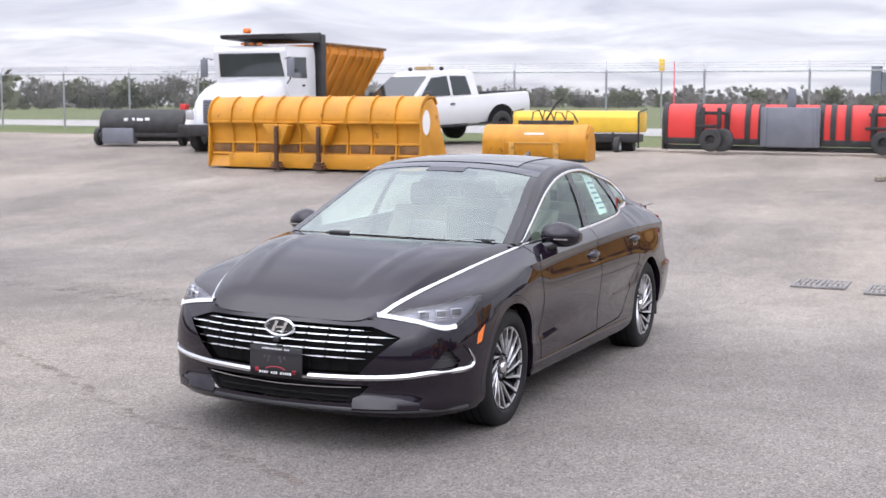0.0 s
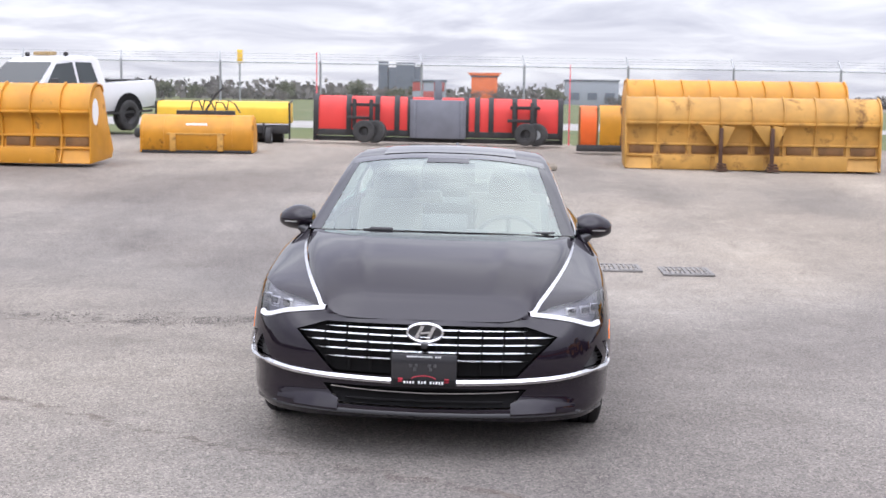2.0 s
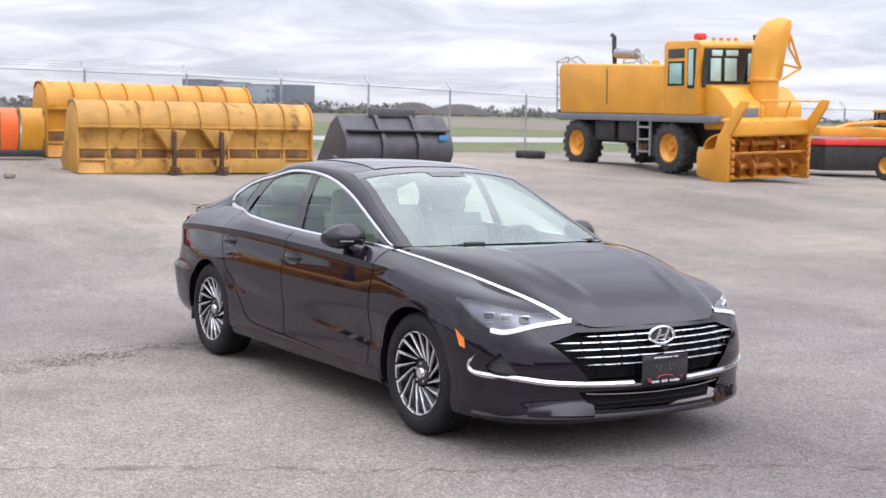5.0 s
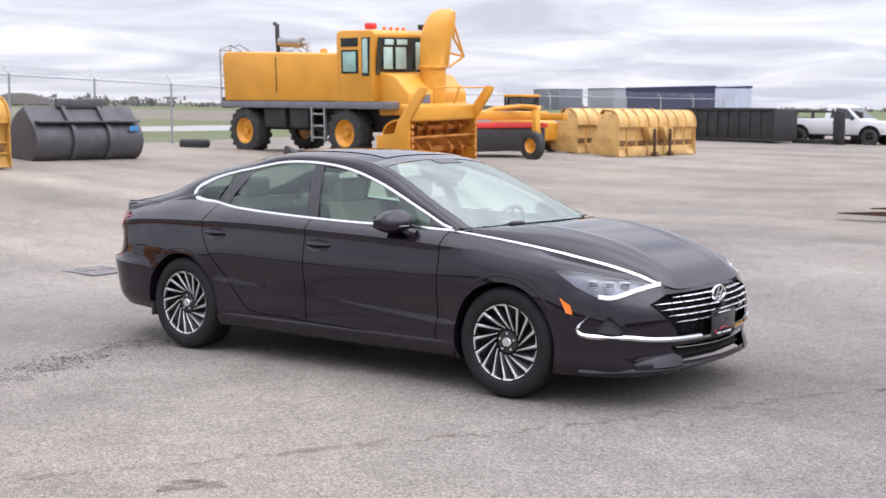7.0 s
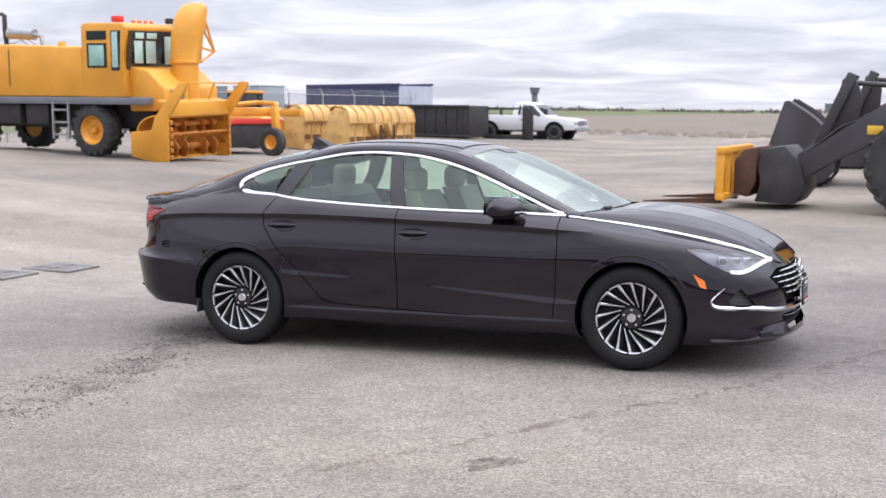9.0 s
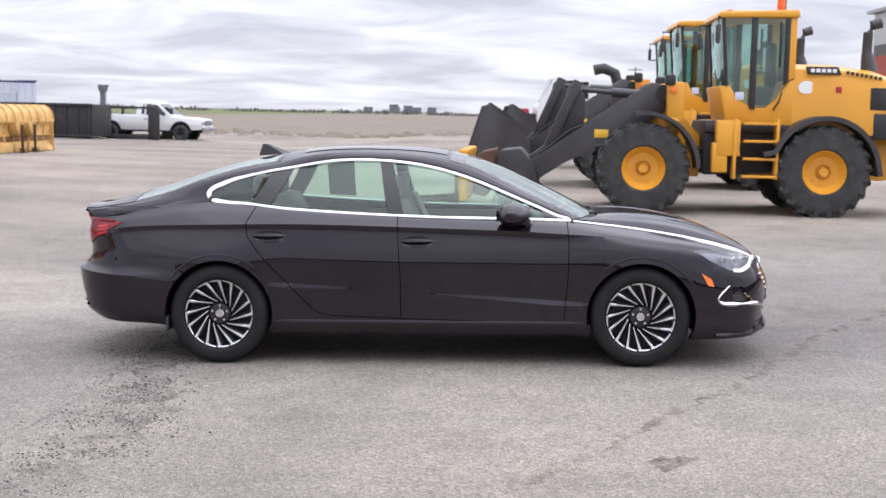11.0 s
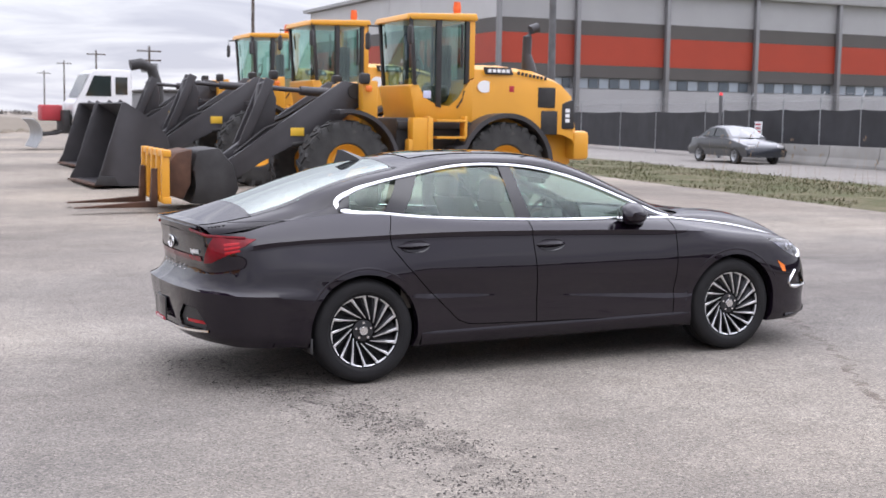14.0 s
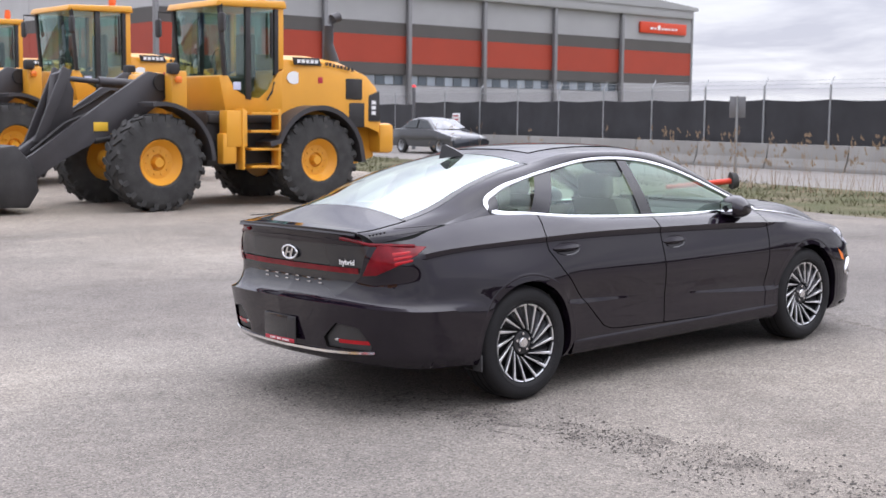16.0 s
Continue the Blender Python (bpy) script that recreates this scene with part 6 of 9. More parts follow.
def snow_plow(x, y, rz, L, H, paint, label, ribs=9, feet=True, end_badge=False, dz=0.0, lower=True, group="snow ploughs"):
    p = thing("snow_plow", place(x, y, rz, dz), label, "snow plough", group)
    prof = [(-.50, .90 * H), (-.42, .985 * H), (-.25, 1.0 * H), (-.02, .965 * H), (.13, .88 * H), (.20, .76 * H), (.21, .655 * H), (.14, .60 * H), (.10, .40 * H), (.12, .22 * H), (.20, .06 * H), (.24, .015)]
    sp = [tuple(q) for q in spline(prof, 30)]
    bm = BM()
    strip(bm, sp, L, -.02)
    part("moldboard", bm, paint, p)
    for i in range(ribs + 1):
        yy = -L / 2 + L * i / ribs
        bm = BM()
        q = [(u + .012, v - .004) for u, v in sp[6:]]
        strip(bm, q, .028, -.065, at=yy * .998)
        part("rib", bm, paint, p)
    for u, v, t in ((.225, .655 * H, .05), (.135, .36 * H, .045), (.16, .20 * H, .035)):
        bm = BM()
        box(bm, (u, 0, v), (.07, L, t), .01)
        part("rail", bm, paint, p)
    for s in (-1, 1):
        bm = BM()
        prism(bm, [(-.46, .86 * H), (-.25, .98 * H), (0, .95 * H), (.18, .82 * H), (.24, .62 * H), (.28, .02), (-.82, .06 * H), (-.92, .16 * H), (-.62, .55 * H)], s * (L / 2 - .015), s * (L / 2 + .02), "y", .006)
        e = part("end_plate", bm, paint, p)
        if end_badge and s > 0:
            bm = BM()
            rows = [[((.02 + .16 * math.cos(a) * k), L / 2 + .024, .66 * H + .24 * math.sin(a) * k) for k in (0.02, 1)] for a in np.linspace(0, 2 * math.pi, 24)]
            grid(bm, rows)
            part("badge", bm, WHITEINK, e, "round white badge", smooth=0)
    # dark rust-coloured boxes between the ribs paint the shade of the open recesses
    for i in range(ribs):
        bm = BM()
        box(bm, (.145, -L / 2 + L * (i + .5) / ribs, .285 * H), (.02, L / ribs * .78, .11 * H), .004)
        part("back_recess", bm, RIBRUST, p)
    if lower:
        for a, b in ((-.40, -.16), (-.15, .05), (.06, .38)):
            bm = BM()
            box(bm, (.27, (a + b) / 2 * L, .11 * H), (.035, (b - a) * L * .96, .20 * H), .008)
            part("lower_panel", bm, paint, p)
    for s in (-.13, .07) if feet else ():
        bm = BM()
        prism(bm, [(s * L - .36, .63 * H), (s * L - .03, .63 * H), (s * L - .03, .36 * H), (s * L - .10, .36 * H)], .16, .44, "x", .008)
        br_ = part("push_bracket", bm, paint, p)
        bm = BM()
        prism(bm, [(s * L + .03, .63 * H), (s * L + .26, .61 * H), (s * L + .09, .34 * H), (s * L + .03, .34 * H)], .16, .46, "x", .008)
        part("gusset", bm, paint, br_)
        bm = BM()
        box(bm, (.50, s * L, .30 * H), (.07, .07, .60 * H), .008)
        part("foot_post", bm, RUSTPLATE, p)
        bm = BM()
        for k in range(3):
            box(bm, (.50, s * L + .02, .03 + .05 * k), (.24 - .03 * k, .24 - .04 * k, .035), .008)
        part("foot_shoe", bm, RUSTPLATE, p)
    bm = BM()
    box(bm, (-.02, 0, .05), (.5, L * .98, .04), .008)
    part("cutting_edge", bm, RUSTPLATE, p)
    return p


snow_plow(-14.48, -9.49, -2, 4.95, 1.43, PLOWYEL, "bright yellow steel snow plough with ribbed back and white badge", 9, end_badge=True, dz=.02)
snow_plow(-16.3, 5.07, -2.4, 4.73, 1.36, PLOWOLD, "scratched faded yellow snow plough with rusty ribs", 8)
snow_plow(-19.7, 5.37, 4.6, 4.75, 1.57, PLOWYEL, "yellow steel snow plough standing behind another", 8, lower=False)
snow_plow(-15.0, 31.6, -3, 4.95, 1.52, PLOWPALE, "pale yellow snow plough with worn ribbed back", 8)
snow_plow(-17.1, 32.7, -6, 4.95, 1.52, PLOWPALE, "pale yellow snow plough standing behind its twin", 8, feet=False)


# ---- red wing plough on caster wheels ----
rp_ = thing("wing_plow", place(-20.87, -1.15, 1.8, .04) @ Matrix.Rotation(radians(-.5), 4, "X") @ Matrix.Scale(.891, 4), "long red poly wing plough with black frame on caster wheels", "snow plough", "snow ploughs")
L = 6.25
edges_ = [-3.12, -2.28, -1.55, -1.05, -.72, .72, 1.0, 1.35, 1.95, 2.45, 3.12]
prof = spline([(-.30, 1.12), (-.10, 1.15), (.06, 1.10), (.15, .95), (.19, .70), (.19, .45), (.16, .20)], 14)
for a, b in zip(edges_, edges_[1:]):
    bm = BM()
    strip(bm, [tuple(q) for q in prof], (b - a) - .10, -.02, at=(a + b) / 2)
    part("panel", bm, REDPOLY, rp_, "red poly panel")
for a in edges_:
    bm = BM()
    strip(bm, [(u + .02, v) for u, v in prof], .13, -.05, at=a)
    part("frame_rib", bm, STEELDK, rp_)
for v, h, u in ((.24, .16, .14), (.08, .12, .06)):
    bm = BM()
    box(bm, (u, 0, v), (.16, L + .1, h), .015)
    part("frame_beam", bm, STEELDK, rp_)
for s in (-1, 1):
    bm = BM()
    prism(bm, [(-.38, 1.14), (-.1, 1.22), (.2, 1.05), (.28, .5), (.24, 0.02), (-.3, .02)], s * (L / 2 + .01), s * (L / 2 + .06), "y", .01)
    part("end_plate", bm, STEELDK, rp_)
bm = BM()
box(bm, (.34, .0, .62), (.05, 1.42, .98), .02)
pl_ = part("centre_plate", bm, GREYSTEEL, rp_, "flat grey steel centre plate")
for s in (-1, 1):
    bm = BM()
    box(bm, (.37, s * .60, .62), (.05, .08, .94), .01)
    part("plate_channel", bm, GREYSTEEL, pl_)
bm = BM()
prism(bm, [(-.12, 1.05), (.10, 1.05), (.08, 1.55), (-.10, 1.62)], .10, .16, "x", .01)
part("mast", bm, GREYSTEEL, rp_)
for s in (-2.0, 2.05):
    c = part("caster", box(box(BM(), (.62, s + .32, .78), (.10, .10, .62), .015), (.40, s + .15, .95), (.10, .75, .09), .012), STEELDK, rp_)
    for q in ((.45, s - .12, .72, .10, .10, .75), (.50, s + .02, .62, .08, .62, .08), (.62, s + .32, .40, .24, .30, .08)):
        bm = BM()
        box(bm, q[:3], q[3:], .012)
        part("caster_arm", bm, STEELDK, c)
    for dy in (-.13, .13):
        wv = road_wheel(c, (.78, s + .30 + dy, .29), .285, .20, .12, GALV if s > 0 and dy > 0 else STEELDK, 1 if dy > 0 else -1, 0, "caster_wheel", None, 4)
        wv.rotation_euler = (0, 0, radians(80) + (math.pi if dy < 0 else 0))


# ---- white dump truck with sand hopper ----
def cab_window(name, pts, y, parent, material=WINDARK, axis="y", t=.012):
    bm = BM()
    prism(bm, pts, y - t / 2, y + t / 2, axis)
    return part(name, bm, material, parent, smooth=0)


tk = thing("dump_truck", place(-17.4, -13.8, 3) @ Matrix.Scale(.9, 4), "white dump truck with orange sand hopper and black cab shield", "truck")
bm = BM()
prism(bm, [(-1.75, 1.0), (-1.75, 2.0), (-1.55, 2.72), (-1.62, 2.86), (-3.25, 2.88), (-3.35, 2.7), (-3.4, 1.0)], -1.12, 1.12, "y", .05)
part("cab", bm, WHITEP, tk)
rows = []
for u, wd, z in ((-1.80, 1.02, 1.98), (-1.2, .98, 1.92), (-.6, .90, 1.78), (-.15, .82, 1.58), (.0, .78, 1.40), (.0, .78, .75)):
    rows.append([(u, -wd, .75), (u, -wd, z - .22), (u, -wd * .86, z - .06), (u, -wd * .4, z), (u, wd * .4, z), (u, wd * .86, z - .06), (u, wd, z - .22), (u, wd, .75)])
bm = BM()
vs = grid(bm, rows)
bm.faces.new(vs[-1])
part("hood", bm, WHITEP, tk, smooth=50)
for s in (-1, 1):
    bm = BM()
    rows = [[(-.72 + .62 * math.cos(a), s * yy, .55 + .62 * math.sin(a)) for yy in (.80, 1.16)] for a in np.linspace(-.1, math.pi, 12)]
    grid(bm, rows)
    part("fender", bm, WHITEP, tk)
    bm = BM()
    box(bm, (.0, s * .92, 1.0), (.10, .22, .26), .03)
    part("headlight", bm, mat("headlamp_glass", (0.5, 0.5, 0.5), 0.1, 0.5), tk)
    road_wheel(tk, (-.72, s * 1.0, .50), .50, .28, .29, GALV, s)
    for dx in (-5.6, -6.9):
        road_wheel(tk, (dx, s * .95, .50), .50, .50, .29, GALV, s)
    bm = BM()
    tube(bm, [(-1.55, s * 1.12, 2.5), (-1.42, s * 1.34, 2.55), (-1.42, s * 1.34, 1.95), (-1.6, s * 1.14, 1.85)], .018, 6)
    mp = part("mirror_bracket", bm, STEELDK, tk)
    bm = BM()
    box(bm, (-1.44, s * 1.34, 2.27), (.10, .20, .50), .03)
    part("mirror", bm, GREYSTEEL, mp)
bm = BM()
box(bm, (.035, 0, 1.10), (.06, .95, .62), .02)
gr = part("grille", bm, GREYSTEEL, tk)
for k in range(7):
    bm = BM()
    box(bm, (.075, 0, .85 + .08 * k), (.02, .90, .02), .004)
    part("grille_slat", bm, STEELDK, gr)
bm = BM()
box(bm, (.10, 0, .60), (.28, 2.3, .30), .04)
part("bumper", bm, STEELDK, tk)
bm = BM()
prism(bm, [(-1.0, 2.03), (-.94, 2.66), (.94, 2.66), (1.0, 2.03)], -1.76, -1.55, "x")
for v in bm.verts:
    v.co.x = -1.735 + (v.co.z - 2.03) * .29 + (.012 if v.co.x > -1.65 else -.02)
part("windscreen", bm, WINDARK, tk, smooth=0)
for s in (-1, 1):
    cab_window("side_window", [(-1.95, 2.0), (-1.78, 2.55), (-2.75, 2.58), (-2.80, 2.0)], s * 1.122, tk)
    bm = BM()
    box(bm, (-2.6, s * 1.13, 1.80), (.16, .02, .05), .008)
    part("door_handle", bm, STEELDK, tk)
bm = BM()
prism(bm, [(-1.45, 3.05), (-1.40, 3.16), (-3.55, 3.30), (-3.62, 3.00)], -.82, 1.22, "y", .03)
part("cab_shield", bm, STEELDK, tk, "black steel cab shield")
for s in (-1, 1):
    bm = BM()
    box(bm, (-3.60, s * 1.12, 2.2), (.30, .26, 2.1), .02)
    part("shield_post", bm, STEELDK, tk)
for k in (-.25, 0, .25):
    bm = BM()
    box(bm, (-1.72, k, 2.92), (.10, .14, .06), .02)
    part("roof_marker", bm, AMBER, tk)
bm = BM()
box(bm, (-1.75, -.15, 3.28), (.16, .20, .14), .04)
part("beacon", bm, AMBER, tk, "amber warning beacon")
bm = BM()
box(bm, (-5.6, 0, .98), (4.6, .9, .30), .03)
part("chassis", bm, STEELDK, tk)
hop = BM()
rows = []
for z, hw, x0, x1 in ((1.25, .38, -4.1, -7.6), (2.72, 1.20, -3.9, -7.9), (2.98, 1.20, -3.9, -7.9)):
    rows.append([(x0, -hw, z), (x1, -hw, z), (x1, hw, z), (x0, hw, z)])
vs = grid(hop, rows, False, True)
hp = part("hopper", hop, mat("orange_hopper_paint", (0.62, 0.23, 0.02), 0.5, 0, 0.15, 2, rust=0.3), tk, "orange V-shaped sand hopper", smooth=0)
for s in (-1, 1):
    for k in range(7):
        x = -4.1 - .58 * k
        bm = BM()
        tube(bm, [(x, s * 1.22, 2.95), (x, s * 1.22, 2.70), (x, s * .42, 1.3)], .05, 4)
        part("hopper_rib", bm, hp.data.materials[0], hp)
    bm = BM()
    box(bm, (-5.9, s * 1.22, 2.99), (4.1, .10, .08), .015)
    part("hopper_rail", bm, RIBRUST, hp)


# ---- pickups ----
def pickup(m, label, paint, scale=1.0, ext=True):
    pk = thing("pickup_truck", m @ Matrix.Scale(scale, 4), label, "pickup truck", "white pickup trucks")
    rows = []
    sect = [(2.78, .86, .62, .98, .92), (2.70, .93, .55, 1.06, .95), (2.2, .97, .52, 1.12, .97), (1.25, .985, .50, 1.17, .985), (.4, .99, .50, 1.20, .99), (-.9, .99, .50, 1.22, .99), (-2.0, .99, .52, 1.24, .99), (-2.85, .97, .58, 1.25, .97)]
    for x, w, z0, z1, wt in sect:
        rows.append([(x, -w * .93, z0), (x, -w, z0 + .2), (x, -w, z1 - .25), (x, -wt * .95, z1 - .03), (x, -wt * .8, z1), (x, wt * .8, z1), (x, wt * .95, z1 - .03), (x, w, z1 - .25), (x, w, z0 + .2), (x, w * .93, z0)])
    bm = BM()
    vs = grid(bm, rows)
    bm.faces.new(vs[0][::-1]), bm.faces.new(vs[-1])
    part("body", bm, paint, pk, smooth=40)
    bm = BM()
    x1 = -.95 if ext else -.45
    rows = []
    for x, z, w in ((1.28, 1.16, .93), (.55, 1.74, .78), (.40, 1.84, .76), (x1 + .15, 1.86, .76), (x1, 1.80, .77), (x1 - .08, 1.18, .92)):
        rows.append([(x, -w, z - .02), (x, -w * .9, z + .02), (x, 0, z + .04), (x, w * .9, z + .02), (x, w, z - .02)])
    grid(bm, rows)
    for s in (-1, 1):
        vv = [bm.verts.new((x, s * w, z - .02)) for x, z, w in ((1.28, 1.16, .93), (.55, 1.74, .78), (.40, 1.84, .76), (x1 + .15, 1.86, .76), (x1, 1.80, .77), (x1 - .08, 1.18, .92))]
        bm.faces.new(vv)
    part("cab", bm, paint, pk, smooth=30)
    for s in (-1, 1):
        wins = [[(.98, 1.24), (.52, 1.70), (-.02, 1.74), (-.02, 1.24)]]
        wins.append([(-.12, 1.24), (-.12, 1.74), (x1 + .28, 1.72), (x1 + .20, 1.24)] if ext else [(-.10, 1.26), (-.10, 1.7), (-.2, 1.7), (-.25, 1.26)])
        for wn_ in wins:
            bm = BM()
            vs_ = []
            for x, z in wn_:
                w = .93 + (z - 1.18) * (-.165 / .62) + .008
                vs_.append(bm.verts.new((x, s * w, z)))
            bm.faces.new(vs_)
            shell(bm, -s * .02)
            part("side_window", bm, WINDARK, pk, smooth=0)
        for cx in (1.72, -1.75):
            bm = BM()
            rows = [[(cx + (.47 if j < 3 else .53) * math.cos(a), s * yy, .42 + (.47 if j < 3 else .53) * math.sin(a)) for j, yy in enumerate((.60, .996, 1.005, .998))] for a in np.linspace(.02, math.pi - .02, 16)]
            grid(bm, rows)
            part("wheel_arch", bm, DARK, pk)
            bm = BM()
            vs_ = [bm.verts.new((cx + .47 * math.cos(a), s * .996, .42 + .47 * math.sin(a))) for a in np.linspace(-.15, math.pi + .15, 20)]
            bm.faces.new(vs_)
            part("arch_gap", bm, DARK, pk, smooth=0)
            road_wheel(pk, (cx, s * .90, .38), .385, .26, .21, STEELDK, s, 0, bolts=6)
        bm = BM()
        box(bm, (.92, s * 1.10, 1.28), (.12, .20, .20), .04)
        part("mirror", bm, PLASTIC, pk)
        bm = BM()
        box(bm, (-.02, s * 1.0, 1.02), (.16, .02, .05), .008)
        part("door_handle", bm, PLASTIC, pk)
        bm = BM()
        box(bm, (2.76, s * .74, .86), (.06, .30, .17), .02)
        part("headlight", bm, mat("pickup_headlamp", (0.55, 0.55, 0.55), 0.1, 0.5), pk)
        bm = BM()
        box(bm, (-.2, s * .995, .46), (4.9, .03, .06), .01)
        part("rocker_trim", bm, STEELDK, pk)
    bm = BM()
    box(bm, (2.80, 0, .88), (.05, 1.05, .24), .02)
    part("grille", bm, GREYSTEEL, pk)
    bm = BM()
    box(bm, (2.84, 0, .58), (.16, 1.9, .20), .05)
    part("front_bumper", bm, GALV, pk)
    bm = BM()
    box(bm, (-2.95, 0, .60), (.18, 1.85, .18), .04)
    part("rear_bumper", bm, GALV, pk)
    bm = BM()
    grid(bm, [[(1.20 - .62 * k + .01, yy * (.86 - .14 * k), 1.225 + .50 * k + .03) for yy in np.linspace(-1, 1, 8)] for k in np.linspace(0, 1, 4)])
    part("windscreen", bm, WINDARK, pk)
    bm = BM()
    box(bm, (-1.95, 0, 1.256), (1.65, 1.55, .012), .002)
    part("load_bed", bm, DARK, pk)
    return pk


pk1 = pickup(pose(-22.5, -10.75, ground_z(-22.5, -10.7) + .02, 0, 2.5, -24), "white extended-cab pickup with a roof light bar", WHITEP, 1.0)
bm = BM()
box(bm, (.05, 0, 1.95), (.24, .55, .10), .03)
part("light_bar", bm, mat("tan_light_bar", (0.35, 0.25, 0.12), 0.4), pk1)
for s in (-1, 1):
    bm = BM()
    box(bm, (.0, s * .62, 1.93), (.10, .10, .10), .03)
    part("roof_lamp", bm, STEELDK, pk1)
pickup(pose(-16.1, 52.6, ground_z(-16, 52) - .05, 0, 0, -4), "white pickup parked behind a black steel bin", WHITEP, 1.0, False)
# worn-out tyres heaped under the raised pickup
for k, (x, y, z, tilt) in enumerate(((-21.9, -8.0, .12, 0), (-21.6, -7.3, .12, 8), (-22.0, -7.7, .36, -10), (-23.6, -8.2, .14, 0))):
    t_ = thing("old_tyre", pose(x, y, ground_z(x, y) + z, tilt, 0, 30 * k), "worn black truck tyre lying in a heap", "tyre", "old tyres")
    part("tyre_body", revolve(BM(), [(.25, -.10), (.30, -.12), (.44, -.11), (.48, -.06), (.48, .06), (.44, .11), (.30, .12), (.25, .10)], 28, "z", close=True), TYREOLD, t_)
t_ = thing("old_tyre", pose(-22.6, 18.0, ground_z(-22.6, 18.0) + .115, 0, 0, 20), "black tyre lying flat on the asphalt", "tyre", "old tyres")
part("tyre_body", revolve(BM(), [(.22, -.10), (.28, -.12), (.40, -.11), (.44, -.06), (.44, .06), (.40, .11), (.28, .12), (.22, .10)], 28, "z", close=True), TYREOLD, t_)

# ---- yellow pusher box ----
pb = thing("pusher_box", place(-17.43, -5.88, 5.4) @ Matrix.Scale(.772, 4), "yellow steel snow pusher with black hoses on top", "snow plough", "snow ploughs")
pr = [tuple(q) for q in spline([(-.55, .88), (-.30, .97), (.0, .90), (.16, .66), (.17, .38), (.06, .06)], 16)]
bm = BM()
strip(bm, pr, 2.85, -.03)
part("moldboard", bm, PLOWYEL, pb)
for yy in (-1.42, -.88, .90, 1.42):
    bm = BM()
    strip(bm, [(u + .02, v) for u, v in pr], .05, -.03, at=yy)
    part("rib", bm, PLOWYEL, pb)
for s in (-1, 1):
    bm = BM()
    prism(bm, [(-.6, .90), (-.2, .98), (.14, .72), (.20, .02), (-.9, .02), (-.9, .5)], s * 1.43, s * 1.48, "y", .01)
    part("end_plate", bm, PLOWYEL, pb)
bm = BM()
box(bm, (.12, 0, .50), (.22, 1.55, .05), .01), box(bm, (.2, -.62, .28), (.10, .16, .46), .01), box(bm, (.2, .62, .28), (.10, .16, .46), .01)
part("lift_frame", bm, PLOWOLD, pb)
bm = BM()
box(bm, (.155, 0, .73), (.02, .55, .10), .004, Matrix.Rotation(0, 4, "Y"))
part("label_plate", bm, WHITEINK, pb, "white label plate")
bm = BM()
box(bm, (-.02, 0, .04), (.4, 2.9, .06), .01)
part("cutting_edge", bm, STEELDK, pb)
bm = BM()
box(bm, (-.55, .15, 1.03), (.20, 1.55, .16), .02)
part("hydraulic_block", bm, STEELDK, pb)
for k in range(4):
    bm = BM()
    a = -.25 + .32 * k
    tube(bm, [(-.5, a, 1.08), (-.52, a + .05, 1.34 + .04 * (k % 2)), (-.5, a + .22, 1.38 - .03 * k), (-.48, a + .36, 1.06)], .022, 6)
    part("hose", bm, STEELDK, pb)
bm = BM()
tube(bm, [(-.5, .15, 1.1), (-.55, .42, 1.55), (-.55, .62, 1.72)], .03, 6)
part("lever", bm, STEELDK, pb)

# ---- lemon-yellow trailer broom ----
tr_ = thing("sweeper_trailer", place(-20.86, -6.05, 5.3, -.1) @ Matrix.Scale(.833, 4), "lemon-yellow towed sweeper on small wheels", "sweeper")
bm = BM()
prism(bm, [(-.7, .62), (-.7, 1.12), (-.5, 1.22), (.45, 1.20), (.62, 1.05), (.62, .62)], -1.8, 1.8, "y", .04)
part("hood", bm, LEMON, tr_)
bm = BM()
box(bm, (.1, .0, .46), (1.1, 3.5, .22), .02)
part("frame", bm, STEELDK, tr_)
bm = BM()
cyl(bm, (.1, -1.6, .32), (.1, 1.6, .32), .26, n=18)
part("brush_roll", bm, STEELDK, tr_)
for yy in (-1.25, 1.25):
    road_wheel(tr_, (.75, yy, .26), .26, .16, .13, GALV, 1, 0, bolts=4)
    bm = BM()
    box(bm, (.7, yy - .14, .44), (.10, .05, .4), .01)
    part("wheel_fork", bm, STEELDK, tr_)
for yy in (-1.8, 1.8):
    bm = BM()
    tube(bm, [(.6, yy, .20), (.62, yy, 1.18), (-.6, yy, 1.26)], .025, 6)
    part("guard_rail", bm, STEELDK, tr_)

# ---- black sweeper unit ----
bs = thing("road_broom", place(-18.9, -17.03, 12) @ Matrix.Scale(.76, 4), "black cylindrical road broom with grey flap", "sweeper")
bm = BM()
revolve(bm, [(0, -1.55), (.48, -1.55), (.54, -1.50), (.54, 1.50), (.48, 1.55), (0, 1.55)], 26, centre=(0, 0, .68))
part("broom_hood", bm, STEELDK, bs)
bm = BM()
box(bm, (.40, -.85, .33), (.35, 1.15, .52), .04)
part("flap", bm, GREYSTEEL, bs)
for yy in (-1.75, 1.3):
    road_wheel(bs, (.1, yy, .30), .30, .16, .16, GALV, -1, 0, bolts=4)
bm = BM()
box(bm, (.1, 0, .36), (.8, 3.2, .14), .02)
part("frame", bm, STEELDK, bs)
for k, (yy, w) in enumerate(((-.55, .14), (-.28, .10), (-.05, .22), (.22, .16))):
    bm = BM()
    box(bm, (.515, yy, .88 + .012 * (k % 2)), (.02, w, .09), .004)
    part("paint_mark", bm, WHITEINK, bs)
bm = BM()
box(bm, (-.2, 1.25, 1.28), (.3, .22, .24), .03)
part("valve_box", bm, REDPOLY, bs)

